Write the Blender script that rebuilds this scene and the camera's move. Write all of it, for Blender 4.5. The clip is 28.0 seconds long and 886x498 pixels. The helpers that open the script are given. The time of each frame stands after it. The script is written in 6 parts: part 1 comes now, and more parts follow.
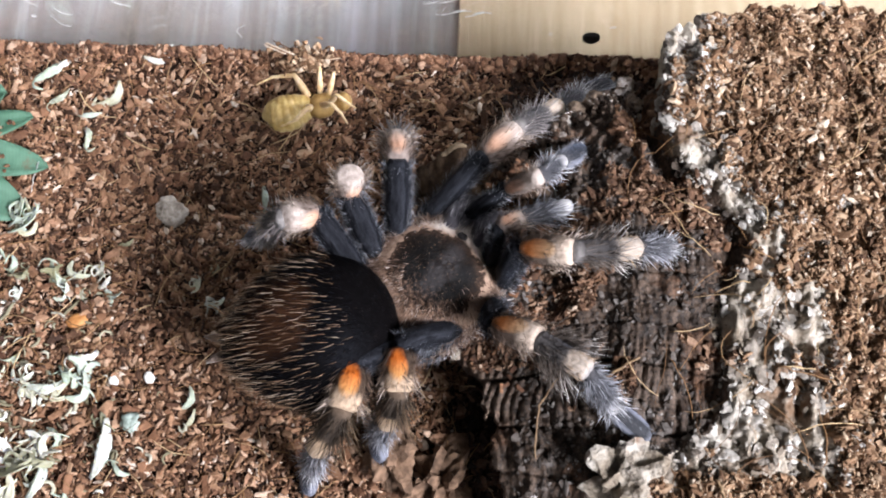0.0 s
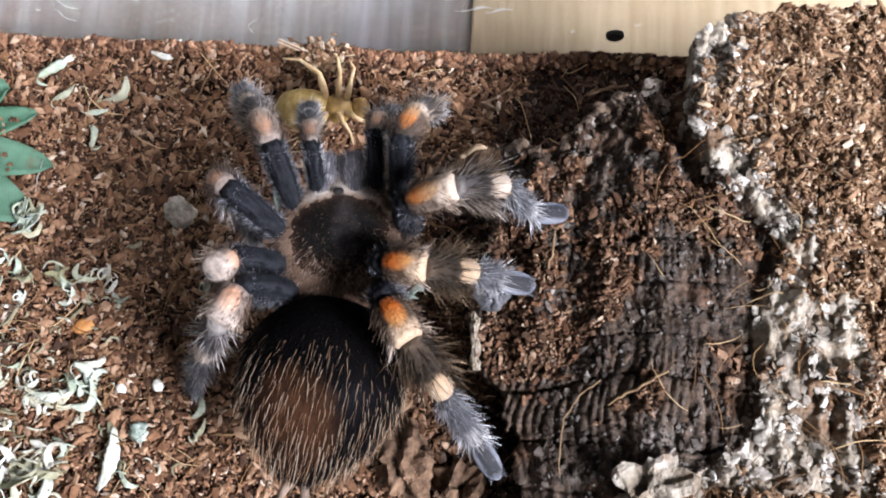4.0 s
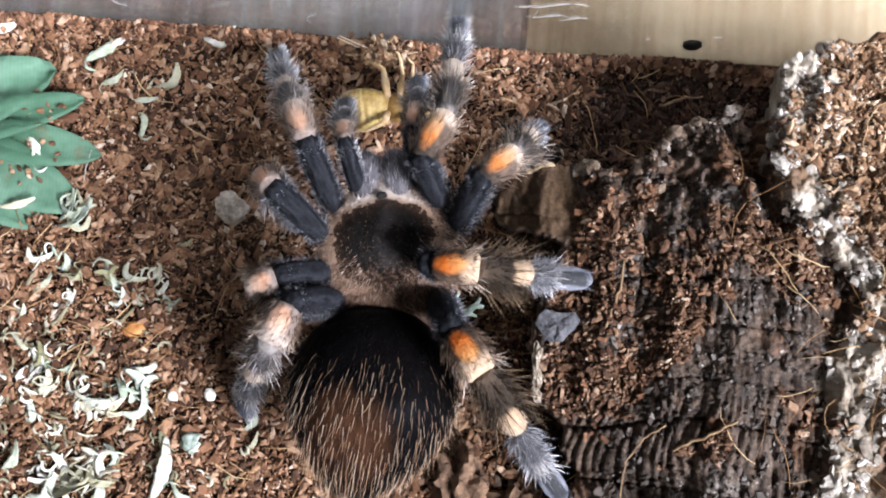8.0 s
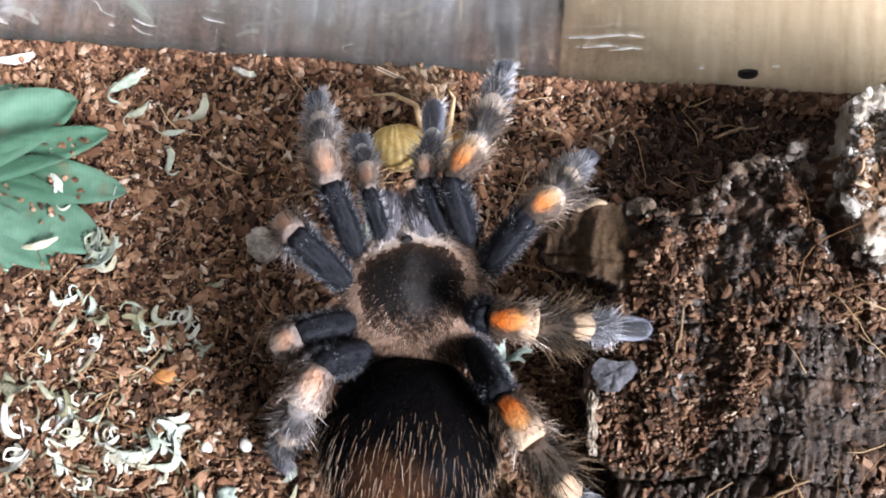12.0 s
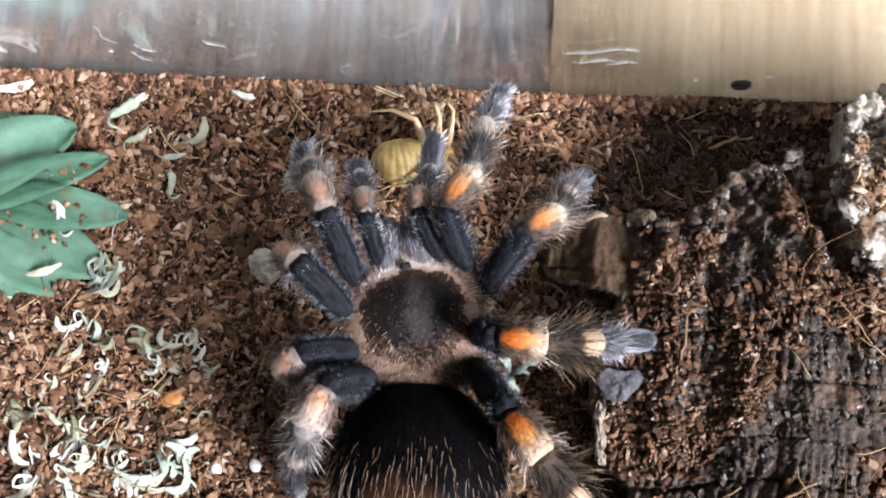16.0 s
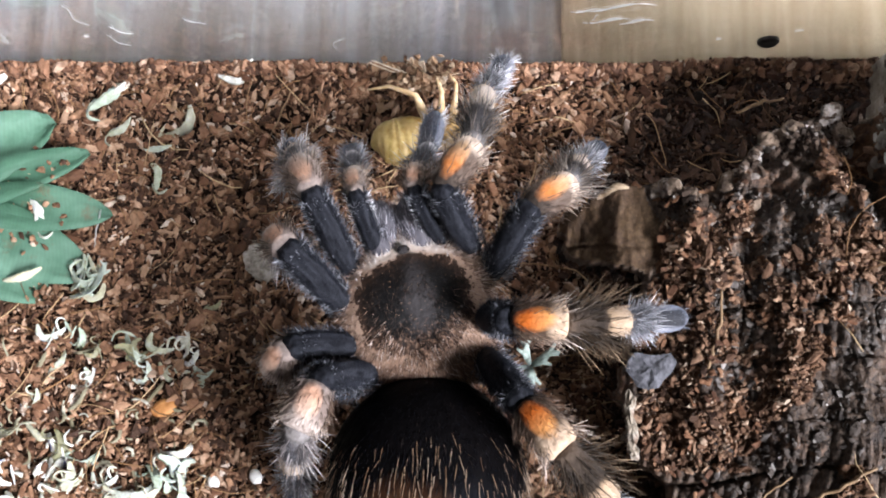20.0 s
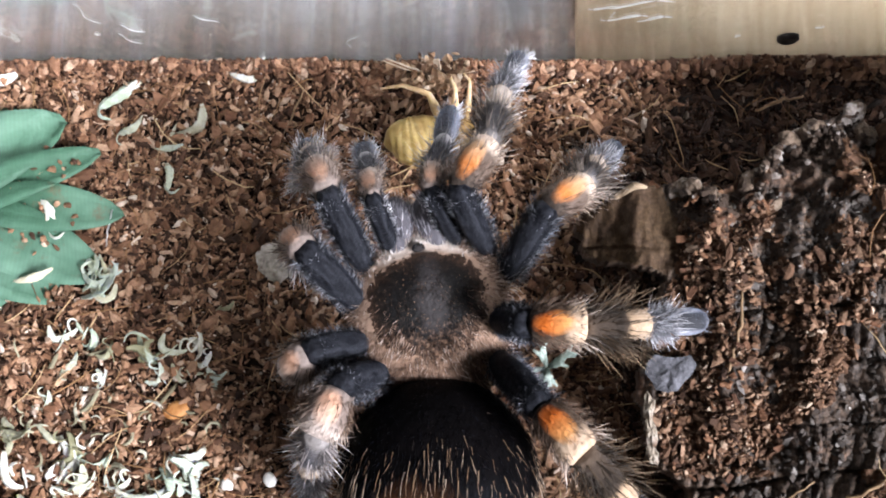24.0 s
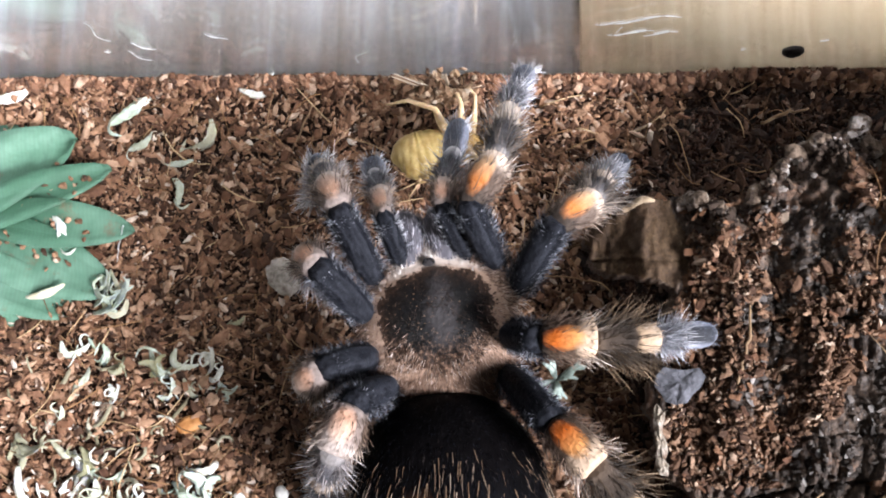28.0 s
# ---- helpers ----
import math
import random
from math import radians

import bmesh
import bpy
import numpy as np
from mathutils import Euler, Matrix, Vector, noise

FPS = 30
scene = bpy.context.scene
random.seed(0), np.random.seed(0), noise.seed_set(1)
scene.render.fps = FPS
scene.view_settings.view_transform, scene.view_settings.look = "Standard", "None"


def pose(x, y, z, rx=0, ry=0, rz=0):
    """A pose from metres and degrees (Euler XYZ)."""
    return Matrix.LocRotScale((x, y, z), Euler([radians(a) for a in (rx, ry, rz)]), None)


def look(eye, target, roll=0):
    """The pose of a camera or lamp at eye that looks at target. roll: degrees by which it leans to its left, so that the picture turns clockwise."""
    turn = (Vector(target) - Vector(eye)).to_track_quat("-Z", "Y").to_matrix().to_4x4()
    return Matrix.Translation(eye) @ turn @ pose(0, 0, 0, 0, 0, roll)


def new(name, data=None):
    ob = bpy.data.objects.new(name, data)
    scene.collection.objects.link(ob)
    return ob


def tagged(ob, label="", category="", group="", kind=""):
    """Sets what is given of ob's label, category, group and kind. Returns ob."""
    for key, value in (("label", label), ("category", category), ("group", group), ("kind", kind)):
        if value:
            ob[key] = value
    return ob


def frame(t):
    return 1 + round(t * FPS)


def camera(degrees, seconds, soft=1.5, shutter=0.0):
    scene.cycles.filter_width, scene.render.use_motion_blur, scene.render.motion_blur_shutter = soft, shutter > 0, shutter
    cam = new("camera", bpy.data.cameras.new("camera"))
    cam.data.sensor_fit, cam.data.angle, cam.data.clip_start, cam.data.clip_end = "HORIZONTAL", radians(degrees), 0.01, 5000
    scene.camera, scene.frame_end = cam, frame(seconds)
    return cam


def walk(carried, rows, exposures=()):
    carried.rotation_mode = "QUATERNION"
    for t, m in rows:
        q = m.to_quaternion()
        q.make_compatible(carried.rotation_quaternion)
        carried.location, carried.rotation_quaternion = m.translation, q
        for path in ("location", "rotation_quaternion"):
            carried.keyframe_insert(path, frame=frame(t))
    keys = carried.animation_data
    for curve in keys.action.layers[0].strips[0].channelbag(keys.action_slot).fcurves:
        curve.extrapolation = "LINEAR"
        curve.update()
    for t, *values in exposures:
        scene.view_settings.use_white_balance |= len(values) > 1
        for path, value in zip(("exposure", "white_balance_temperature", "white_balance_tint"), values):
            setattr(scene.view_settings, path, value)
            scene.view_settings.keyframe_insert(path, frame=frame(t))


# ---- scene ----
# A tarantula in a clear box with bark substrate; lengths below are in centimetres unless said otherwise.
CM = 0.01
cam = camera(42, 28.0, soft=1.9)
PATH = [
    (0, 0.00473, -0.00622, 0.24244, 15.233, 0.245, 2.554),
    (0.5, 0.00428, -0.00505, 0.24242, 15.017, 0.452, 2.665),
    (1, 0.00434, -0.00517, 0.24107, 14.872, 0.487, 2.598),
    (1.5, 0.00495, -0.00469, 0.23926, 14.831, 0.611, 2.543),
    (2, 0.00298, -0.00277, 0.24019, 14.723, 0.391, 2.653),
    (2.5, 0.00094, -0.00203, 0.24162, 14.768, 0.142, 2.736),
    (4.5, -0.00030, 0.00246, 0.23449, 13.838, -0.076, 2.774),
    (5, -0.00076, 0.00751, 0.23405, 12.889, -0.245, 2.909),
    (5.5, -0.00157, 0.01194, 0.23652, 12.166, -0.113, 3.482),
    (6, -0.00643, 0.01652, 0.24184, 11.118, -0.418, 4.062),
    (6.5, -0.00778, 0.02202, 0.24048, 10.088, -0.387, 4.488),
    (7, -0.01079, 0.02775, 0.23825, 9.050, -0.256, 4.805),
    (7.5, -0.01093, 0.02848, 0.23655, 8.416, -0.015, 4.942),
    (8, -0.01160, 0.02776, 0.23507, 8.235, 0.186, 4.936),
    (8.5, -0.00941, 0.02739, 0.23310, 7.853, 0.620, 4.653),
    (9, -0.00697, 0.02667, 0.22873, 7.707, 1.096, 4.468),
    (9.5, -0.00820, 0.02717, 0.22687, 7.650, 0.902, 4.625),
    (10, -0.00851, 0.02740, 0.22532, 7.519, 0.805, 4.641),
    (10.5, -0.00892, 0.02886, 0.22706, 7.471, 0.701, 4.702),
    (11, -0.00852, 0.03021, 0.22827, 7.665, 0.582, 4.579),
    (11.5, -0.01424, 0.03370, 0.22687, 7.565, 0.322, 4.513),
    (12, -0.02218, 0.03907, 0.22602, 7.483, -0.020, 4.452),
    (12.5, -0.02707, 0.03867, 0.22624, 7.582, -0.568, 4.254),
    (13, -0.02582, 0.03881, 0.22723, 7.618, -0.653, 3.853),
    (13.5, -0.02783, 0.03771, 0.22936, 7.872, -0.968, 3.882),
    (15.5, -0.02784, 0.03794, 0.22885, 8.324, -1.115, 2.878),
    (16, -0.02683, 0.03785, 0.22806, 8.455, -0.881, 2.840),
    (16.5, -0.02591, 0.03758, 0.22592, 8.356, -0.551, 2.623),
    (17, -0.02524, 0.03732, 0.22422, 8.367, -0.302, 2.511),
    (17.5, -0.02712, 0.03602, 0.22430, 8.409, -0.372, 2.309),
    (18, -0.02834, 0.03316, 0.22635, 9.064, -0.564, 1.841),
    (18.5, -0.02631, 0.03216, 0.21830, 9.719, -0.166, 1.206),
    (19, -0.02593, 0.03095, 0.21126, 10.106, 0.379, 0.700),
    (19.5, -0.02576, 0.03244, 0.21061, 10.060, 0.262, 0.700),
    (20, -0.02379, 0.03301, 0.20911, 9.841, 0.656, 0.671),
    (20.5, -0.02482, 0.03324, 0.20839, 9.958, 0.668, 0.817),
    (21, -0.02594, 0.03432, 0.20881, 9.837, 0.601, 0.832),
    (21.5, -0.02648, 0.03467, 0.21018, 9.800, 0.543, 0.911),
    (23.5, -0.02703, 0.03513, 0.20868, 9.569, 0.711, 0.881),
    (24, -0.02550, 0.03455, 0.20699, 9.526, 0.952, 0.667),
    (24.5, -0.02405, 0.03426, 0.20591, 9.475, 1.306, 0.472),
    (25, -0.02428, 0.03436, 0.20470, 9.334, 1.364, 0.492),
    (25.5, -0.02154, 0.03424, 0.20144, 9.217, 1.660, 0.132),
    (26, -0.02176, 0.03491, 0.20046, 9.439, 1.870, 0.019),
    (26.5, -0.02268, 0.03528, 0.20346, 9.531, 1.661, 0.052),
    (27, -0.02306, 0.03564, 0.20596, 9.528, 1.305, 0.141),
    (27.5, -0.02533, 0.03609, 0.20737, 9.723, 1.024, 0.272),
    (28, -0.02697, 0.03615, 0.20880, 9.673, 1.053, 0.279),
]
walk(cam, [(t, pose(*p)) for t, *p in PATH], exposures=[(0.0, -0.14, 6500, 10), (4.8, -0.14, 6500, 10), (6.0, 0.06, 6500, 10), (16.0, 0.08, 6500, 10), (23.0, 0.11, 6500, 10), (26.0, 0.24, 6500, 10), (28.0, 0.24, 6500, 10)])

# ---- light: a window in the room ----
world = bpy.data.worlds.new("sky")
scene.world = world
world.use_nodes = True
sky = world.node_tree.nodes.new("ShaderNodeTexSky")
sky.sky_type = "NISHITA"
sky.sun_disc = False
sky.sun_elevation, sky.sun_rotation = radians(46), radians(117)
backdrop = world.node_tree.nodes["Background"]
world.node_tree.links.new(sky.outputs[0], backdrop.inputs[0])
backdrop.inputs[1].default_value = 0.12
lamp = bpy.data.lights.new("window_light", "AREA")
lamp.shape, lamp.size, lamp.size_y, lamp.energy, lamp.color = "RECTANGLE", 0.56, 0.56, 108.0, (0.93, 0.94, 1.04)
new("window_light", lamp).matrix_world = look((1.09, -0.64, 1.16), (0.0, 0.05, 0.0))


# ---- materials ----
def ramp(nt, fac, stops):
    r = nt.nodes.new("ShaderNodeValToRGB")
    while len(r.color_ramp.elements) < len(stops):
        r.color_ramp.elements.new(0.5)
    for e, (p, c) in zip(r.color_ramp.elements, stops):
        e.position, e.color = p, (*c, 1)
    nt.links.new(fac, r.inputs[0])
    return r.outputs[0]


def tex(nt, vec, scale, detail=4.0, rough=0.6, stretch=(1, 1, 1)):
    m = nt.nodes.new("ShaderNodeMapping")
    m.inputs["Scale"].default_value = stretch
    nt.links.new(vec, m.inputs[0])
    n = nt.nodes.new("ShaderNodeTexNoise")
    n.inputs["Scale"].default_value, n.inputs["Detail"].default_value, n.inputs["Roughness"].default_value = scale, detail, rough
    nt.links.new(m.outputs[0], n.inputs[0])
    return n.outputs[0]


def mix(nt, fac, a, b, mode="MIX"):
    m = nt.nodes.new("ShaderNodeMix")
    m.data_type, m.blend_type = "RGBA", mode
    for sock, v in ((m.inputs[0], fac), (m.inputs[6], a), (m.inputs[7], b)):
        if isinstance(v, (int, float)):
            sock.default_value = v
        elif isinstance(v, tuple):
            sock.default_value = (*v, 1)
        else:
            nt.links.new(v, sock)
    return m.outputs[2]


def calc(nt, op, a, b=0.0, c=0.0):
    m = nt.nodes.new("ShaderNodeMath")
    m.operation = op
    for sock, v in zip(m.inputs, (a, b, c)):
        if isinstance(v, (int, float)):
            sock.default_value = v
        else:
            nt.links.new(v, sock)
    return m.outputs[0]


def material(name, paint, rough=0.8, bump=None, sheen=0.0, tint=(1, 1, 1), coat=0.0, spec=0.3, trans=0.0, sub=0.0, gloss=(1, 1, 1), nap=None):
    """paint(nt, coord_node) gives the colour socket or a tuple; bump: (scale, metres, stretch)."""
    mat = bpy.data.materials.new(name)
    mat.use_nodes = True
    nt = mat.node_tree
    p = nt.nodes["Principled BSDF"]
    co = nt.nodes.new("ShaderNodeTexCoord")
    c = paint(nt, co)
    if isinstance(c, tuple):
        p.inputs["Base Color"].default_value = (*c, 1)
    else:
        nt.links.new(c, p.inputs["Base Color"])
    p.inputs["Roughness"].default_value = rough
    p.inputs["Sheen Weight"].default_value, p.inputs["Sheen Tint"].default_value = sheen, (*tint, 1)
    p.inputs["Sheen Roughness"].default_value = 0.4
    p.inputs["Coat Weight"].default_value = coat
    p.inputs["Specular IOR Level"].default_value = spec
    p.inputs["Specular Tint"].default_value = (*gloss, 1)
    if nap:
        # fur combed along an axis of its part: the gloss spreads across the hairs
        lie = nt.nodes.new("ShaderNodeTangent")
        lie.direction_type, lie.axis = "RADIAL", nap
        nt.links.new(lie.outputs[0], p.inputs["Tangent"])
        p.inputs["Anisotropic"].default_value, p.inputs["Anisotropic Rotation"].default_value = 0.85, 0.25
    p.inputs["Transmission Weight"].default_value = trans
    p.inputs["Subsurface Weight"].default_value = sub
    p.inputs["Subsurface Radius"].default_value = (0.004, 0.003, 0.001)
    if bump:
        b = nt.nodes.new("ShaderNodeBump")
        b.inputs["Distance"].default_value, b.inputs["Strength"].default_value = bump[1], 1.0
        nt.links.new(tex(nt, co.outputs["Object"], bump[0], 5.0, 0.65, bump[2] if len(bump) > 2 else (1, 1, 1)), b.inputs["Height"])
        nt.links.new(b.outputs[0], p.inputs["Normal"])
    return mat


def island(nt):
    return nt.nodes.new("ShaderNodeNewGeometry").outputs["Random Per Island"]


def obrand(nt):
    return nt.nodes.new("ShaderNodeObjectInfo").outputs["Random"]


def axis(nt, sock, which):
    s = nt.nodes.new("ShaderNodeSeparateXYZ")
    nt.links.new(sock, s.inputs[0])
    return s.outputs[which]


def two_noise(c1, c2, s1, s2, stretch=(1, 1, 1), amount=0.5):
    def paint(nt, co):
        a = tex(nt, co.outputs["Object"], s1, 4, 0.6, stretch)
        b = tex(nt, co.outputs["Object"], s2, 3, 0.6, stretch)
        f = calc(nt, "ADD", calc(nt, "MULTIPLY", a, 1 - amount), calc(nt, "MULTIPLY", b, amount))
        return ramp(nt, f, [(0.36, c1), (0.64, c2)])
    return paint


def chip_paint(stops):
    def paint(nt, co):
        base = ramp(nt, island(nt), stops)
        n = tex(nt, co.outputs["Object"], 900, 3)
        return mix(nt, 0.55, base, ramp(nt, n, [(0.3, (0.25, 0.22, 0.2)), (0.7, (1, 1, 1))]), "MULTIPLY")
    return paint


SOIL = material("soil", two_noise((0.008, 0.004, 0.002), (0.04, 0.018, 0.009), 160, 600), 0.9, (700, 0.0008), spec=0.2)
CHIP = material("bark_chip", chip_paint([(0.0, (0.045, 0.021, 0.012)), (0.3, (0.13, 0.06, 0.031)), (0.6, (0.24, 0.12, 0.066)), (0.88, (0.37, 0.21, 0.125)), (1.0, (0.5, 0.36, 0.26))]), 0.75, (1500, 0.0003))
CRUMB = material("crumb", chip_paint([(0.0, (0.045, 0.021, 0.011)), (0.35, (0.18, 0.09, 0.047)), (0.7, (0.36, 0.2, 0.113)), (0.92, (0.51, 0.335, 0.22)), (1.0, (0.7, 0.6, 0.5))]), 0.8, (1500, 0.0003))
BIGCHIP = material("large_bark_chip", lambda nt, co: mix(nt, 0.55, ramp(nt, obrand(nt), [(0.0, (0.07, 0.03, 0.015)), (0.4, (0.16, 0.072, 0.036)), (0.8, (0.26, 0.13, 0.068)), (1.0, (0.4, 0.25, 0.15))]), ramp(nt, tex(nt, co.outputs["Object"], 900, 3, 0.6, (0.3, 1, 1)), [(0.3, (0.3, 0.27, 0.25)), (0.7, (1, 1, 1))]), "MULTIPLY"), 0.75, (1200, 0.0003))
# dark copy of the chip colours: the slab's shade painted into the substrate
SHADECHIP = material("shaded_bark_chip", chip_paint([(0.0, (0.016, 0.008, 0.005)), (0.4, (0.046, 0.021, 0.011)), (0.75, (0.096, 0.047, 0.026)), (0.96, (0.16, 0.088, 0.053)), (1.0, (0.36, 0.29, 0.23))]), 0.7, (1500, 0.0003))
FIBRE = material("fibre", lambda nt, co: ramp(nt, island(nt), [(0.0, (0.1, 0.05, 0.022)), (0.6, (0.26, 0.14, 0.06)), (1.0, (0.5, 0.36, 0.2))]), 0.7)
STRAW = material("straw", two_noise((0.12, 0.07, 0.035), (0.3, 0.2, 0.11), 160, 700), 0.6)
DRY = material("dry_crumb", chip_paint([(0.0, (0.07, 0.035, 0.018)), (0.35, (0.21, 0.115, 0.06)), (0.7, (0.36, 0.225, 0.13)), (0.9, (0.5, 0.36, 0.235)), (1.0, (0.7, 0.59, 0.46))]), 0.8, (1500, 0.0003))
SLABCRUMB = material("damp_crumb", chip_paint([(0.0, (0.042, 0.02, 0.011)), (0.35, (0.115, 0.059, 0.032)), (0.7, (0.215, 0.118, 0.068)), (0.92, (0.34, 0.215, 0.138)), (1.0, (0.5, 0.39, 0.29))]), 0.8, (1500, 0.0003))
LICHEN = material("lichen_flake", chip_paint([(0.0, (0.1, 0.07, 0.05)), (0.3, (0.25, 0.22, 0.185)), (0.65, (0.45, 0.41, 0.36)), (0.88, (0.66, 0.63, 0.57)), (1.0, (0.8, 0.78, 0.74))]), 0.85, (1400, 0.0004))
GREYFLAKE = material("grey_flake", chip_paint([(0.0, (0.022, 0.016, 0.012)), (0.4, (0.06, 0.046, 0.036)), (0.75, (0.115, 0.096, 0.082)), (0.94, (0.2, 0.18, 0.165)), (1.0, (0.42, 0.39, 0.36))]), 0.6, (1400, 0.0004))


FLAKE = material("white_lichen", lambda nt, co: mix(nt, 0.6, ramp(nt, obrand(nt), [(0.0, (0.2, 0.16, 0.12)), (0.5, (0.38, 0.34, 0.29)), (0.85, (0.52, 0.49, 0.44)), (1.0, (0.74, 0.72, 0.68))]), ramp(nt, tex(nt, co.outputs["Object"], 700, 4), [(0.35, (0.3, 0.27, 0.24)), (0.6, (1, 1, 1))]), "MULTIPLY"), 0.85, (1200, 0.0004))


def ridge_paint(nt, co):
    a = tex(nt, co.outputs["Object"], 300, 6, 0.7, (1, 0.42, 0.6))
    b = tex(nt, co.outputs["Object"], 70, 4, 0.6)
    c = ramp(nt, a, [(0.32, (0.012, 0.0075, 0.005)), (0.46, (0.05, 0.032, 0.021)), (0.6, (0.115, 0.08, 0.057)), (0.74, (0.25, 0.205, 0.172))])
    c = mix(nt, ramp(nt, b, [(0.54, (0, 0, 0)), (0.68, (0.75, 0.75, 0.75))]), c, (0.13, 0.062, 0.03))
    g = tex(nt, co.outputs["Object"], 1300, 3, 0.7)
    c = mix(nt, 0.8, c, ramp(nt, g, [(0.36, (0.2, 0.18, 0.16)), (0.6, (1.25, 1.2, 1.15))]), "MULTIPLY")
    d = tex(nt, co.outputs["Object"], 95, 5, 0.7)
    return mix(nt, ramp(nt, d, [(0.58, (0, 0, 0)), (0.68, (0.6, 0.6, 0.6))]), c, (0.27, 0.245, 0.225))


def crust_paint(nt, co):
    """Chalky lichen in broad patches, split by dark cracks, with brown dust."""
    a = tex(nt, co.outputs["Object"], 110, 6, 0.65)
    c = ramp(nt, a, [(0.34, (0.15, 0.11, 0.072)), (0.45, (0.3, 0.25, 0.19)), (0.55, (0.46, 0.41, 0.34)), (0.69, (0.68, 0.65, 0.59))])
    k = tex(nt, co.outputs["Object"], 330, 5, 0.7, (1, 0.5, 1))
    c = mix(nt, ramp(nt, k, [(0.34, (0.9, 0.9, 0.9)), (0.44, (0, 0, 0))]), c, (0.07, 0.05, 0.035))
    return mix(nt, ramp(nt, tex(nt, co.outputs["Object"], 85, 4), [(0.52, (0, 0, 0)), (0.62, (0.85, 0.85, 0.85))]), c, (0.17, 0.095, 0.052))


RIMROCK = material("rim_rock", lambda nt, co: mix(nt, ramp(nt, tex(nt, co.outputs["Object"], 160, 5, 0.7), [(0.52, (0, 0, 0)), (0.7, (0.9, 0.9, 0.9))]), ramp(nt, tex(nt, co.outputs["Object"], 500, 4), [(0.35, (0.04, 0.026, 0.018)), (0.6, (0.16, 0.115, 0.08))]), (0.46, 0.43, 0.4)), 0.85, (600, 0.0011))
DUST = material("bark_dust", two_noise((0.045, 0.022, 0.012), (0.2, 0.105, 0.055), 150, 800), 0.9, (900, 0.0008))
RIDGE = material("ridged_cork", ridge_paint, 0.6, (750, 0.0009, (1, 0.6, 0.7)), spec=0.4)
CRUST = material("lichen_crust", crust_paint, 0.85, (620, 0.0011))
def inner_paint(nt, co):
    """The smooth inside of the bark: dull brown, faintly streaked, blotched and stained."""
    a = tex(nt, co.outputs["Object"], 330, 5, 0.7, (1, 0.3, 0.3))
    c = ramp(nt, a, [(0.3, (0.027, 0.0155, 0.0075)), (0.5, (0.066, 0.039, 0.019)), (0.7, (0.11, 0.07, 0.037))])
    c = mix(nt, ramp(nt, tex(nt, co.outputs["Object"], 130, 5, 0.7), [(0.48, (0, 0, 0)), (0.62, (0.8, 0.8, 0.8))]), c, (0.05, 0.029, 0.017))
    g = tex(nt, co.outputs["Object"], 1500, 3, 0.7)
    return mix(nt, 0.7, c, ramp(nt, g, [(0.35, (0.4, 0.38, 0.36)), (0.62, (1.2, 1.2, 1.2))]), "MULTIPLY")


INNER = material("inner_cork", inner_paint, 0.8, (700, 0.0006, (1, 0.4, 0.4)), spec=0.25)
CURL = material("pale_curl", lambda nt, co: mix(nt, 0.6, ramp(nt, obrand(nt), [(0.0, (0.26, 0.25, 0.15)), (0.3, (0.5, 0.49, 0.39)), (0.6, (0.42, 0.5, 0.42)), (0.8, (0.76, 0.75, 0.71)), (1.0, (0.56, 0.53, 0.4))]), ramp(nt, tex(nt, co.outputs["Object"], 300, 4, 0.7), [(0.33, (0.38, 0.37, 0.25)), (0.55, (0.82, 0.83, 0.77))]), "MULTIPLY"), 0.75, (700, 0.0003), sub=0.15)
CURLS = material("pale_scrap", lambda nt, co: ramp(nt, island(nt), [(0.0, (0.14, 0.12, 0.07)), (0.6, (0.3, 0.28, 0.19)), (1.0, (0.7, 0.7, 0.62))]), 0.75)
MINT = material("mint_flake", two_noise((0.16, 0.2, 0.165), (0.44, 0.52, 0.46), 260, 900), 0.75, (900, 0.0004))
STONE = material("pale_stone", two_noise((0.22, 0.18, 0.14), (0.58, 0.53, 0.46), 260, 900), 0.85, (900, 0.0006))
SANDY = material("sandy_edge", two_noise((0.12, 0.075, 0.042), (0.42, 0.32, 0.21), 330, 900), 0.85, (900, 0.0006))
CHUNK = material("rough_cork", two_noise((0.04, 0.022, 0.013), (0.26, 0.16, 0.1), 110, 420), 0.85, (380, 0.0012))
RIM = material("rim_cork", chip_paint([(0.0, (0.02, 0.012, 0.007)), (0.5, (0.06, 0.038, 0.025)), (0.82, (0.12, 0.085, 0.062)), (1.0, (0.36, 0.33, 0.3))]), 0.85, (1200, 0.0004))
SLATE = material("slate_flake", two_noise((0.018, 0.018, 0.02), (0.13, 0.13, 0.145), 260, 900), 0.6, (700, 0.0007))
SEED = material("white_seed", two_noise((0.66, 0.64, 0.58), (0.85, 0.84, 0.8), 200, 900), 0.4, spec=0.5)
AMBER = material("amber_chip", two_noise((0.3, 0.12, 0.035), (0.5, 0.24, 0.08), 200, 700), 0.6)


def leaf_paint(nt, co):
    base = ramp(nt, tex(nt, co.outputs["Object"], 45, 4), [(0.3, (0.024, 0.07, 0.038)), (0.5, (0.05, 0.122, 0.074)), (0.7, (0.12, 0.225, 0.157))])
    w = nt.nodes.new("ShaderNodeTexWave")
    w.inputs["Scale"].default_value, w.inputs["Distortion"].default_value = 420, 1.0
    nt.links.new(co.outputs["Object"], w.inputs[0])
    weave = mix(nt, 0.07, base, w.outputs[0], "MULTIPLY")
    dirt = ramp(nt, tex(nt, co.outputs["Object"], 130, 5, 0.7), [(0.6, (0, 0, 0)), (0.72, (0.7, 0.7, 0.7))])
    return mix(nt, dirt, weave, (0.13, 0.065, 0.035))


LEAF = material("fabric_leaf", leaf_paint, 0.55, (500, 0.0003))


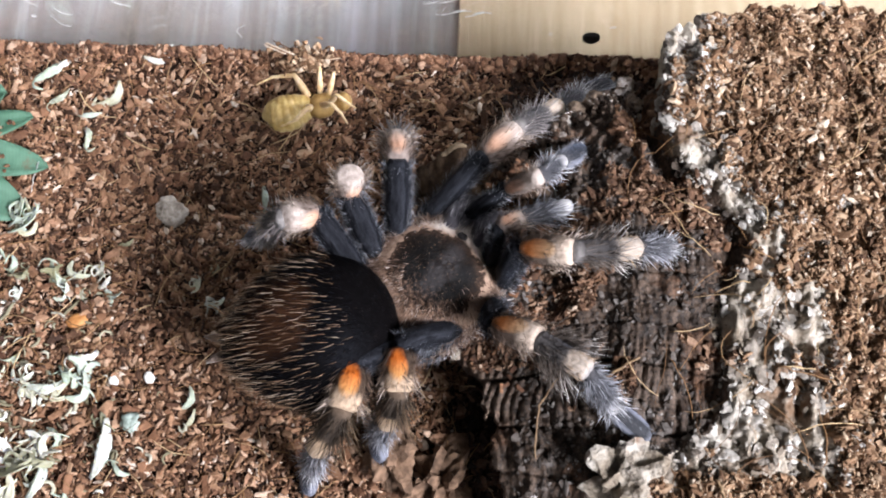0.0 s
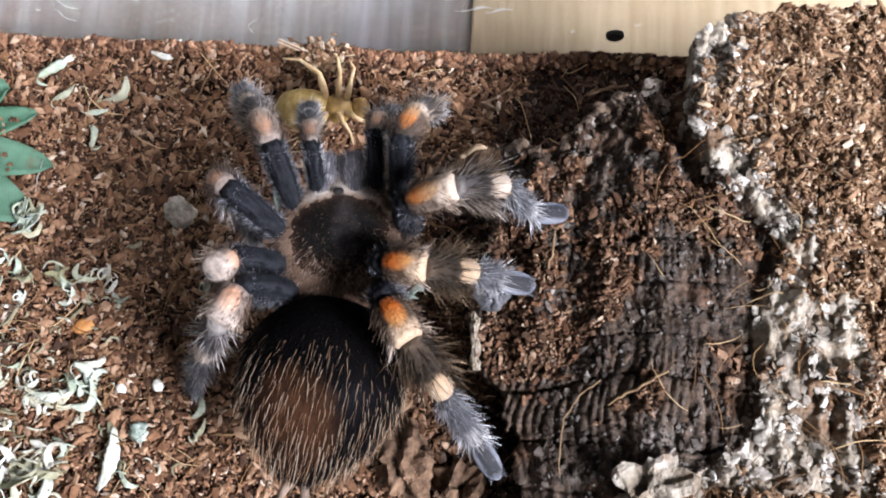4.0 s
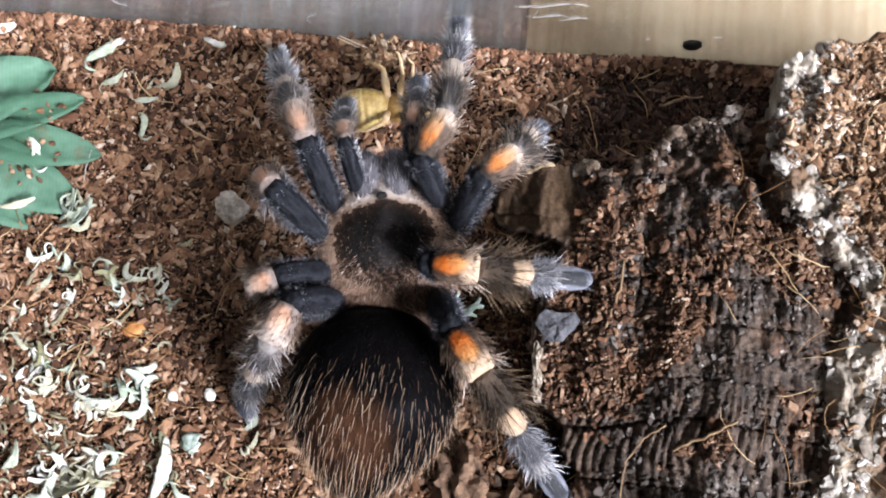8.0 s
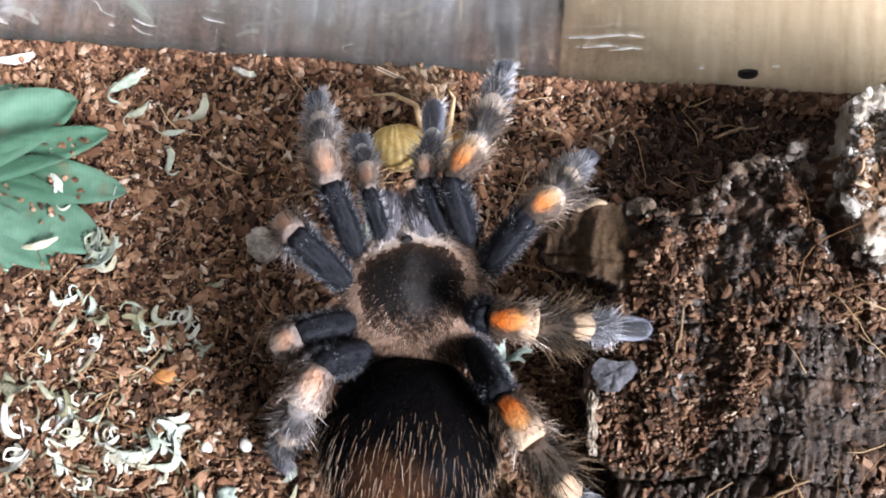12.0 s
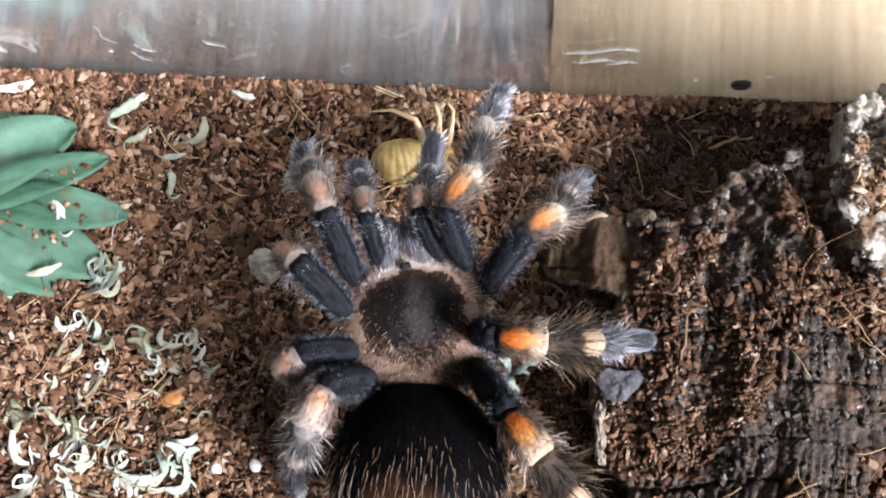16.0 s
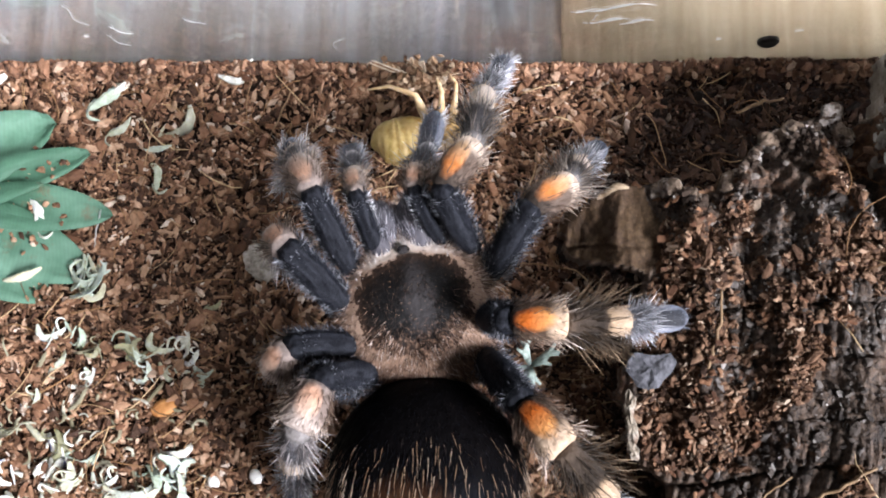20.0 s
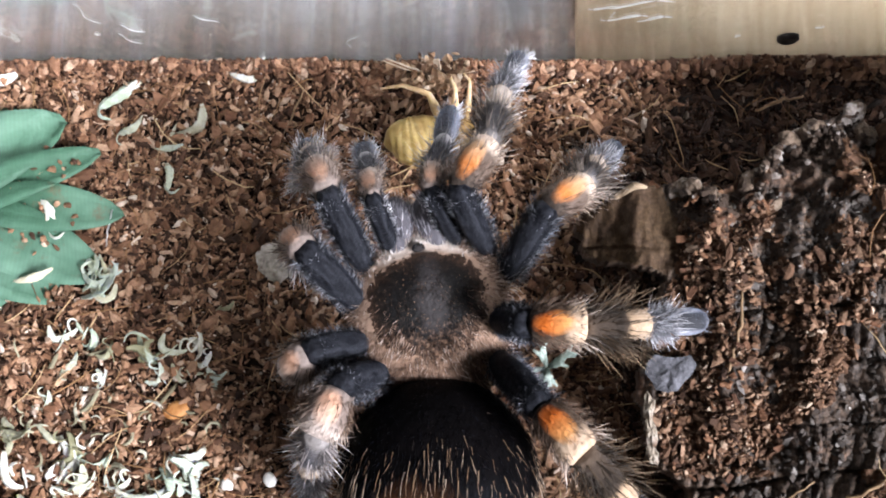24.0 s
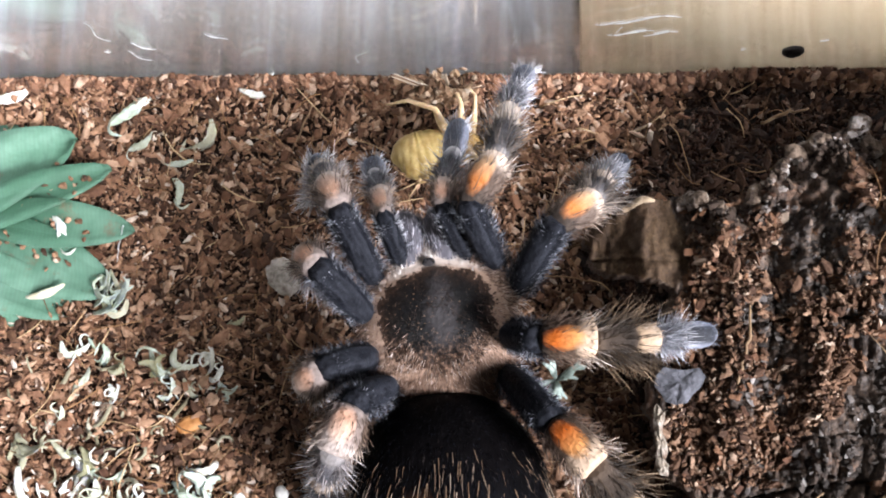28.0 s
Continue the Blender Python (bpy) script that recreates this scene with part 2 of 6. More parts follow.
def laminate_paint(nt, co):
    a = tex(nt, co.outputs["Object"], 55, 5, 0.6, (1, 0.06, 1))
    b = tex(nt, co.outputs["Object"], 260, 3, 0.6, (1, 0.05, 1))
    f = calc(nt, "ADD", calc(nt, "MULTIPLY", a, 0.7), calc(nt, "MULTIPLY", b, 0.3))
    return ramp(nt, f, [(0.34, (0.28, 0.25, 0.225)), (0.5, (0.43, 0.41, 0.39)), (0.66, (0.7, 0.72, 0.76))])


LAMINATE = material("grey_laminate", laminate_paint, 0.35)
PINE = material("pine", two_noise((0.5, 0.375, 0.225), (0.74, 0.6, 0.41), 30, 420, (1, 0.06, 1)), 0.5, (300, 0.0001, (1, 0.05, 1)))
PLASTER = material("plaster", two_noise((0.055, 0.053, 0.052), (0.075, 0.072, 0.07), 3, 40), 0.9)
CEILING = material("ceiling_paint", two_noise((0.06, 0.06, 0.06), (0.08, 0.08, 0.08), 3, 30), 0.9)
FRAME = material("white_paint", two_noise((0.74, 0.74, 0.72), (0.8, 0.8, 0.78), 8, 60), 0.4)
RUBBER = material("dark_rubber", two_noise((0.012, 0.01, 0.009), (0.04, 0.033, 0.028), 500, 1500), 0.7, (900, 0.0003))
SCUFF = material("white_scuff", two_noise((0.62, 0.62, 0.6), (0.82, 0.82, 0.8), 300, 900), 0.55, trans=0.75)
GLASS = material("clear_acrylic", lambda nt, co: (0.97, 0.98, 0.98), 0.03, spec=0.5, trans=1.0)

# the tarantula's coat
BLUE = (0.5, 0.62, 0.9)


def along(stops, side=None, grain=900):
    """Colour along the segment, from its root at 0 to its end at 1; side: colour of its flanks."""
    def paint(nt, co):
        x, y = axis(nt, co.outputs["Generated"], 0), axis(nt, co.outputs["Generated"], 1)
        n = tex(nt, co.outputs["Object"], 260, 4)
        g = tex(nt, co.outputs["Object"], grain, 3, 0.6, (0.2, 1, 1))
        x = calc(nt, "ADD", x, calc(nt, "MULTIPLY", calc(nt, "SUBTRACT", n, 0.5), 0.22))
        c = ramp(nt, x, stops)
        if side:
            off = calc(nt, "ABSOLUTE", calc(nt, "SUBTRACT", y, 0.5))
            off = calc(nt, "ADD", off, calc(nt, "MULTIPLY", calc(nt, "SUBTRACT", g, 0.5), 0.25))
            c = mix(nt, ramp(nt, off, [(0.27, (0, 0, 0)), (0.42, (1, 1, 1))]), c, side)
        return mix(nt, 0.6, c, ramp(nt, g, [(0.3, (0.35, 0.33, 0.3)), (0.65, (1, 1, 1))]), "MULTIPLY")
    return paint


INK, SOOT = (0.006, 0.006, 0.008), (0.022, 0.02, 0.022)


def femur_paint(nt, co):
    y = axis(nt, co.outputs["Generated"], 1)
    g = tex(nt, co.outputs["Object"], 900, 3, 0.6, (0.2, 1, 1))
    w = calc(nt, "ADD", calc(nt, "ABSOLUTE", calc(nt, "SUBTRACT", y, 0.5)), calc(nt, "MULTIPLY", calc(nt, "SUBTRACT", g, 0.5), 0.75))
    return ramp(nt, w, [(0.0, (0.007, 0.007, 0.0085)), (0.12, (0.013, 0.0135, 0.016)), (0.24, (0.024, 0.025, 0.03)), (0.36, (0.005, 0.005, 0.006)), (0.5, (0.013, 0.0135, 0.017))])


FEMUR = material("black_velvet", femur_paint, 0.5, (900, 0.0005), 0.022, BLUE, spec=0.09, gloss=(0.72, 0.82, 1.0), nap="X")
def knee_paint(hot, warm, flank, cream, root):
    """A drop of orange down the back of the knee, dark furred flanks and a cream end."""
    def paint(nt, co):
        x, y = axis(nt, co.outputs["Generated"], 0), axis(nt, co.outputs["Generated"], 1)
        n = calc(nt, "SUBTRACT", tex(nt, co.outputs["Object"], 420, 4, 0.65, (0.4, 1, 1)), 0.5)
        g = tex(nt, co.outputs["Object"], 1100, 3, 0.6, (0.2, 1, 1))
        off = calc(nt, "ABSOLUTE", calc(nt, "SUBTRACT", y, 0.5))
        base = mix(nt, ramp(nt, calc(nt, "SUBTRACT", calc(nt, "ADD", x, calc(nt, "MULTIPLY", n, 0.3)), calc(nt, "MULTIPLY", off, 0.35)), [(0.5, (0, 0, 0)), (0.68, (1, 1, 1))]), flank, cream)
        base = mix(nt, ramp(nt, calc(nt, "ADD", x, calc(nt, "MULTIPLY", n, 0.3)), [(0.06, (1, 1, 1)), (0.22, (0, 0, 0))]), base, root)
        e = calc(nt, "ADD", calc(nt, "POWER", calc(nt, "DIVIDE", calc(nt, "SUBTRACT", x, 0.43), 0.4), 2.0), calc(nt, "POWER", calc(nt, "DIVIDE", off, 0.33), 2.0))
        e = calc(nt, "ADD", e, calc(nt, "MULTIPLY", n, 1.3))
        c = mix(nt, ramp(nt, e, [(0.4, (1, 1, 1)), (1.25, (0, 0, 0))]), base, ramp(nt, x, [(0.3, hot), (0.7, warm)]))
        return mix(nt, 0.6, c, ramp(nt, g, [(0.3, (0.45, 0.42, 0.4)), (0.65, (1.1, 1.1, 1.1))]), "MULTIPLY")
    return paint


KNEE = knee_paint((0.48, 0.115, 0.014), (0.6, 0.29, 0.1), (0.06, 0.038, 0.025), (0.52, 0.385, 0.27), (0.012, 0.009, 0.008))
KNEE_PALE = knee_paint((0.6, 0.355, 0.24), (0.58, 0.42, 0.33), (0.22, 0.17, 0.145), (0.5, 0.42, 0.37), (0.26, 0.21, 0.185))
KNEE_MID = knee_paint((0.56, 0.2, 0.055), (0.62, 0.4, 0.23), (0.13, 0.095, 0.075), (0.58, 0.47, 0.38), (0.05, 0.038, 0.03))
PATELLA = material("orange_velvet", KNEE, 0.75, (900, 0.0005), 0.12, (1, 0.8, 0.6), spec=0.15)
PATELLA_MID = material("cream_orange_velvet", KNEE_MID, 0.75, (900, 0.0005), 0.12, (1, 0.85, 0.7), spec=0.15)
PATELLA_PALE = material("pale_orange_velvet", KNEE_PALE, 0.75, (900, 0.0005), 0.12, (1, 0.85, 0.75), spec=0.15)
TIBIA = material("brown_velvet", along([(0.0, (0.12, 0.085, 0.06)), (0.12, (0.05, 0.035, 0.025)), (0.5, (0.026, 0.019, 0.014)), (0.58, (0.06, 0.042, 0.03)), (0.66, (0.44, 0.31, 0.2)), (0.96, (0.5, 0.38, 0.27)), (1.0, (0.3, 0.24, 0.2))]), 0.75, (900, 0.0005), 0.1, (0.9, 0.85, 0.8), spec=0.15)
TIBIA_GREY = material("smoky_velvet", along([(0.0, (0.26, 0.24, 0.23)), (0.12, (0.08, 0.072, 0.07)), (0.5, (0.04, 0.037, 0.037)), (0.58, (0.09, 0.08, 0.075)), (0.67, (0.44, 0.36, 0.29)), (0.96, (0.52, 0.45, 0.39)), (1.0, (0.3, 0.28, 0.27))]), 0.75, (900, 0.0005), 0.1, (0.8, 0.85, 1.0), spec=0.15)
METATARSUS = material("grey_velvet", along([(0.0, (0.07, 0.068, 0.075)), (0.2, (0.045, 0.046, 0.054)), (0.6, (0.06, 0.061, 0.07)), (0.76, (0.36, 0.35, 0.36)), (0.9, (0.6, 0.585, 0.58)), (1.0, (0.16, 0.16, 0.18))]), 0.75, (900, 0.0004), 0.12, (0.75, 0.82, 1.0))
TARSUS = material("slate_velvet", along([(0.0, (0.1, 0.1, 0.11)), (0.2, (0.022, 0.023, 0.028)), (0.78, (0.028, 0.03, 0.036)), (0.95, (0.2, 0.21, 0.25)), (1.0, (0.26, 0.27, 0.31))], (0.2, 0.21, 0.25)), 0.65, (900, 0.0003), 0.25, BLUE)


def carapace_paint(nt, co):
    """A soft-edged black cap towards the front on a buff, speckled shell with a pale front edge."""
    x, y = calc(nt, "DIVIDE", axis(nt, co.outputs["Object"], 0), 0.0124), calc(nt, "DIVIDE", axis(nt, co.outputs["Object"], 1), 0.0138)
    n = calc(nt, "SUBTRACT", tex(nt, co.outputs["Object"], 260, 5, 0.75), 0.5)
    m = calc(nt, "SUBTRACT", tex(nt, co.outputs["Object"], 1500, 3, 0.7), 0.5)
    u = calc(nt, "POWER", calc(nt, "ABSOLUTE", calc(nt, "DIVIDE", x, 0.75)), 2.2)
    v = calc(nt, "POWER", calc(nt, "ABSOLUTE", calc(nt, "DIVIDE", calc(nt, "SUBTRACT", y, 0.12), 0.6)), 2.2)
    r = calc(nt, "POWER", calc(nt, "ADD", u, v), 0.45)
    r = calc(nt, "ADD", r, calc(nt, "ADD", calc(nt, "MULTIPLY", n, 0.75), calc(nt, "MULTIPLY", m, 0.45)))
    c = ramp(nt, r, [(0.6, (0.005, 0.0045, 0.0045)), (0.8, (0.012, 0.008, 0.006)), (0.98, (0.055, 0.031, 0.02)), (1.16, (0.15, 0.09, 0.059)), (1.38, (0.4, 0.27, 0.195))])
    back = ramp(nt, calc(nt, "ADD", calc(nt, "MULTIPLY", y, -1.0), calc(nt, "MULTIPLY", m, 1.2)), [(0.12, (0, 0, 0)), (0.6, (0.8, 0.8, 0.8))])
    c = mix(nt, back, c, ramp(nt, calc(nt, "ADD", m, 0.5), [(0.36, (0.045, 0.025, 0.015)), (0.5, (0.14, 0.076, 0.047)), (0.64, (0.32, 0.2, 0.135))]))
    front = ramp(nt, calc(nt, "ADD", calc(nt, "ADD", y, calc(nt, "MULTIPLY", calc(nt, "POWER", x, 2.0), 0.3)), calc(nt, "MULTIPLY", n, 0.2)), [(0.69, (0, 0, 0)), (0.77, (1, 1, 1))])
    c = mix(nt, front, c, (0.66, 0.56, 0.48))
    # the dome's grey sheen painted as a streak down the cap, and fine pale specks
    dome_sheen = calc(nt, "ADD", calc(nt, "POWER", calc(nt, "DIVIDE", calc(nt, "SUBTRACT", x, 0.08), 0.24), 2.0), calc(nt, "POWER", calc(nt, "DIVIDE", calc(nt, "SUBTRACT", y, 0.2), 0.5), 2.0))
    dome_sheen = ramp(nt, calc(nt, "ADD", dome_sheen, calc(nt, "MULTIPLY", n, 1.6)), [(0.3, (0.5, 0.5, 0.5)), (1.1, (0, 0, 0))])
    c = mix(nt, dome_sheen, c, (0.05, 0.044, 0.044))
    speck = ramp(nt, tex(nt, co.outputs["Object"], 2300, 2), [(0.67, (0, 0, 0)), (0.73, (1, 1, 1))])
    return mix(nt, speck, c, (0.22, 0.14, 0.085))


def abdomen_paint(nt, co):
    """Black fur with a worn brown patch, a little to one side of the back."""
    x, y = axis(nt, co.outputs["Object"], 0), axis(nt, co.outputs["Object"], 1)
    n = calc(nt, "SUBTRACT", tex(nt, co.outputs["Object"], 120, 4), 0.5)
    u = calc(nt, "POWER", calc(nt, "ABSOLUTE", calc(nt, "DIVIDE", calc(nt, "ADD", x, 0.0022), 0.0088)), 2.8)
    v = calc(nt, "POWER", calc(nt, "ABSOLUTE", calc(nt, "DIVIDE", calc(nt, "ADD", y, 0.0236), 0.0105)), 2.8)
    r = calc(nt, "ADD", calc(nt, "POWER", calc(nt, "ADD", u, v), 0.36), calc(nt, "MULTIPLY", n, 0.7))
    g = tex(nt, co.outputs["Object"], 700, 3, 0.6, (1, 0.16, 1))
    r = calc(nt, "ADD", r, calc(nt, "MULTIPLY", calc(nt, "SUBTRACT", g, 0.5), 0.5))
    c = ramp(nt, r, [(0.3, (0.062, 0.029, 0.016)), (0.75, (0.038, 0.018, 0.01)), (1.1, (0.0035, 0.003, 0.0032))])
    return mix(nt, 0.6, c, ramp(nt, g, [(0.3, (0.35, 0.35, 0.35)), (0.7, (1.15, 1.15, 1.15))]), "MULTIPLY")


CARAPACE = material("carapace_velvet", carapace_paint, 0.5, (1300, 0.0004), 0.05, (0.9, 0.85, 0.85), spec=0.15)
ABDOMEN = material("abdomen_velvet", abdomen_paint, 0.42, (700, 0.0003, (1, 0.15, 1)), spec=0.02, gloss=(0.7, 0.8, 1.0))
JAW = material("grey_jaw_velvet", two_noise((0.045, 0.043, 0.05), (0.15, 0.14, 0.155), 250, 900, (1, 0.3, 1)), 0.65, (900, 0.0003), 0.3, (0.7, 0.78, 1.0), spec=0.2)
COXA = material("tan_velvet", two_noise((0.1, 0.07, 0.055), (0.3, 0.22, 0.17), 300, 900), 0.75, (900, 0.0003), 0.4, (0.9, 0.85, 0.85))
EYE = material("eye_black", lambda nt, co: (0.006, 0.006, 0.007), 0.35)


def hair(name, stops, rough=0.5, spec=0.2, gloss=(1, 1, 1)):
    return material(name, lambda nt, co: ramp(nt, island(nt), stops), rough, spec=spec, gloss=gloss)


def banded(name, stops, tip=1.6):
    """Hair whose colour runs along the limb segment, each bristle a little lighter or darker, with pale tips."""
    def paint(nt, co):
        x, y = axis(nt, co.outputs["Generated"], 0), axis(nt, co.outputs["Generated"], 1)
        c = mix(nt, 1.0, ramp(nt, x, stops), ramp(nt, island(nt), [(0.0, (0.3, 0.29, 0.28)), (0.6, (0.9, 0.9, 0.9)), (0.85, (1.3, 1.3, 1.3)), (1.0, (1.9, 1.9, 1.9))]), "MULTIPLY")
        off = calc(nt, "ABSOLUTE", calc(nt, "SUBTRACT", y, 0.5))
        return mix(nt, 1.0, c, ramp(nt, off, [(0.18, (0.75, 0.75, 0.75)), (0.42, (tip, tip, tip))]), "MULTIPLY")
    return material(name, paint, 0.5, spec=0.2)


B_PATELLA = banded("knee_bristle", [(0.0, (0.06, 0.04, 0.03)), (0.4, (0.13, 0.085, 0.06)), (0.7, (0.34, 0.27, 0.22)), (1.0, (0.4, 0.35, 0.32))])
N_PATELLA = material("orange_nap", KNEE, 0.6, spec=0.2)
N_MID = material("cream_knee_nap", KNEE_MID, 0.6, spec=0.2)
N_PALE = material("pale_knee_nap", KNEE_PALE, 0.6, spec=0.2)
H_CREAM = hair("cream_nap", [(0.0, (0.28, 0.19, 0.125)), (0.6, (0.46, 0.35, 0.25)), (1.0, (0.6, 0.5, 0.41))])
B_TIBIA = banded("smoky_bristle", [(0.0, (0.24, 0.2, 0.17)), (0.16, (0.12, 0.098, 0.082)), (0.5, (0.08, 0.064, 0.053)), (0.64, (0.3, 0.27, 0.25)), (0.78, (0.5, 0.47, 0.44)), (0.95, (0.4, 0.39, 0.39))], 2.1)
B_LILAC = banded("pale_leg_bristle", [(0.0, (0.36, 0.32, 0.31)), (0.2, (0.24, 0.213, 0.208)), (0.5, (0.2, 0.18, 0.178)), (0.7, (0.4, 0.37, 0.36)), (1.0, (0.42, 0.4, 0.41))], 1.8)
B_BROWN = banded("brown_band_bristle", [(0.0, (0.075, 0.05, 0.03)), (0.3, (0.042, 0.028, 0.017)), (0.55, (0.047, 0.032, 0.02)), (0.7, (0.1, 0.07, 0.045)), (1.0, (0.18, 0.135, 0.09))], 5.0)
B_META = banded("slate_bristle", [(0.0, (0.3, 0.3, 0.32)), (0.3, (0.19, 0.193, 0.215)), (0.5, (0.23, 0.234, 0.26)), (0.68, (0.58, 0.58, 0.6)), (0.85, (0.46, 0.465, 0.5)), (1.0, (0.26, 0.27, 0.3))], 2.4)
H_BLACK = hair("black_hair", [(0.0, (0.0025, 0.0025, 0.003)), (0.85, (0.004, 0.0037, 0.004)), (1.0, (0.04, 0.03, 0.025))], 0.4, 0.06, (0.35, 0.55, 1.0))
H_FUZZ = hair("velvet_fuzz", [(0.0, (0.005, 0.005, 0.006)), (0.5, (0.012, 0.0125, 0.015)), (0.82, (0.085, 0.089, 0.102)), (1.0, (0.46, 0.47, 0.51))], 0.5, 0.15, (0.68, 0.8, 1.0))
H_NAPPED = hair("slate_nap", [(0.0, (0.02, 0.02, 0.025)), (0.5, (0.07, 0.073, 0.087)), (0.85, (0.2, 0.205, 0.23)), (1.0, (0.46, 0.46, 0.49))])
H_DARK = hair("slate_hair", [(0.0, (0.02, 0.02, 0.024)), (0.5, (0.1, 0.103, 0.12)), (0.85, (0.24, 0.245, 0.275)), (1.0, (0.45, 0.46, 0.5))])
H_JAW = hair("jaw_hair", [(0.0, (0.05, 0.048, 0.055)), (0.5, (0.26, 0.25, 0.28)), (0.85, (0.5, 0.49, 0.53)), (1.0, (0.72, 0.7, 0.72))])
H_RED = hair("russet_hair", [(0.0, (0.2, 0.11, 0.06)), (0.5, (0.4, 0.26, 0.16)), (1.0, (0.64, 0.51, 0.39))], 0.4, 0.3)
H_EDGE = hair("buff_hair", [(0.0, (0.03, 0.017, 0.011)), (0.45, (0.14, 0.08, 0.053)), (0.8, (0.36, 0.245, 0.18)), (1.0, (0.72, 0.61, 0.54))])
H_NAP = hair("nap_hair", [(0.0, (0.004, 0.003, 0.0025)), (0.6, (0.012, 0.008, 0.006)), (0.92, (0.06, 0.036, 0.024)), (1.0, (0.3, 0.21, 0.14))])
H_PALE = hair("pale_hair", [(0.0, (0.4, 0.32, 0.27)), (0.6, (0.7, 0.63, 0.58)), (1.0, (0.85, 0.81, 0.78))])
PREY = material("amber_belly", two_noise((0.32, 0.21, 0.065), (0.6, 0.46, 0.2), 120, 700), 0.4, (600, 0.0002), sub=0.3)
PREY_LEG = material("amber_limb", two_noise((0.42, 0.27, 0.12), (0.7, 0.54, 0.34), 200, 900), 0.4, sub=0.2)
PREY_BODY = material("amber_thorax", two_noise((0.2, 0.11, 0.03), (0.42, 0.27, 0.1), 150, 700), 0.4)


# ---- mesh helpers ----
def mesh(name, verts, faces, mats, smooth=True, index=None):
    """Vertices in centimetres."""
    me = bpy.data.meshes.new(name)
    me.from_pydata((np.asarray(verts, float) * CM).tolist(), [], faces if isinstance(faces, list) else faces.tolist())
    for m in mats if isinstance(mats, (list, tuple)) else [mats]:
        me.materials.append(m)
    if smooth:
        me.polygons.foreach_set("use_smooth", [True] * len(me.polygons))
    if index is not None:
        me.polygons.foreach_set("material_index", index)
    me.update()
    return me


def part(name, me, parent, label="", kind=""):
    ob = new(name, me)
    ob.parent = parent
    return tagged(ob, label, kind=kind)


def box(lo, hi, edge=0.0):
    """A bevelled box as a bmesh-made mesh list of vertices and faces, in centimetres."""
    bm = bmesh.new()
    bmesh.ops.create_cube(bm, size=1.0)
    for v in bm.verts:
        v.co = [(a + b) / 2 + c * (b - a) for a, b, c in zip(lo, hi, v.co)]
    if edge:
        bmesh.ops.bevel(bm, geom=bm.edges[:], offset=edge, segments=2, profile=0.5, affect="EDGES")
    bm.verts.index_update()
    out = [tuple(v.co) for v in bm.verts], [[v.index for v in f.verts] for f in bm.faces]
    bm.free()
    return out


def tube(points, radii, sides=8, squash=1.0, side=None):
    """A closed tube along points; squash flattens it across the given side axis."""
    pts, n = np.asarray(points, float), len(points)
    tan = np.gradient(pts, axis=0)
    tan /= np.linalg.norm(tan, axis=1)[:, None] + 1e-9
    ref = np.array(side if side is not None else (0.31, 0.2, 0.93))
    a = np.cross(tan, ref)
    a /= np.linalg.norm(a, axis=1)[:, None] + 1e-9
    b = np.cross(tan, a)
    ang = np.linspace(0, 2 * np.pi, sides, endpoint=False)
    ring = a[:, None] * np.cos(ang)[None, :, None] + b[:, None] * (squash * np.sin(ang))[None, :, None]
    verts = (pts[:, None] + ring * np.asarray(radii, float)[:, None, None]).reshape(-1, 3)
    faces = [[i * sides + j, i * sides + (j + 1) % sides, (i + 1) * sides + (j + 1) % sides, (i + 1) * sides + j] for i in range(n - 1) for j in range(sides)]
    faces += [list(range(sides))[::-1], [(n - 1) * sides + j for j in range(sides)]]
    return verts, faces


def joined(pieces):
    verts, faces, n = [], [], 0
    for v, f in pieces:
        v = np.asarray(v, float)
        verts.append(v)
        faces += [[i + n for i in q] for q in f]
        n += len(v)
    return np.concatenate(verts), faces


BOX8 = np.array([[x, y, z] for z in (-1, 1) for y in (-1, 1) for x in (-1, 1)], float)
BOX6 = np.array([[0, 2, 3, 1], [4, 5, 7, 6], [0, 1, 5, 4], [2, 6, 7, 3], [0, 4, 6, 2], [1, 3, 7, 5]])
rng = np.random.default_rng(7)


def turns(n, tilt):
    """Random turns: any heading, and a lean of about tilt radians."""
    yaw, a, b = rng.uniform(0, 2 * np.pi, n), rng.normal(0, tilt, n), rng.normal(0, tilt, n)
    cz, sz, cx, sx, cy, sy = np.cos(yaw), np.sin(yaw), np.cos(a), np.sin(a), np.cos(b), np.sin(b)
    o, i = np.zeros(n), np.ones(n)
    rz = np.stack([np.stack([cz, -sz, o], -1), np.stack([sz, cz, o], -1), np.stack([o, o, i], -1)], 1)
    rx = np.stack([np.stack([i, o, o], -1), np.stack([o, cx, -sx], -1), np.stack([o, sx, cx], -1)], 1)
    ry = np.stack([np.stack([cy, o, sy], -1), np.stack([o, i, o], -1), np.stack([-sy, o, cy], -1)], 1)
    return rz @ rx @ ry


ICO = np.array([(0, 0, 1)] + [(0.894 * math.cos(a * 1.2566), 0.894 * math.sin(a * 1.2566), 0.447) for a in range(5)] + [(0.894 * math.cos((a + 0.5) * 1.2566), 0.894 * math.sin((a + 0.5) * 1.2566), -0.447) for a in range(5)] + [(0, 0, -1)])
ICOF = np.array([[0, 1 + a, 1 + (a + 1) % 5] for a in range(5)] + [[1 + a, 6 + a, 1 + (a + 1) % 5] for a in range(5)] + [[6 + a, 6 + (a + 1) % 5, 1 + (a + 1) % 5] for a in range(5)] + [[11, 6 + (a + 1) % 5, 6 + a] for a in range(5)])


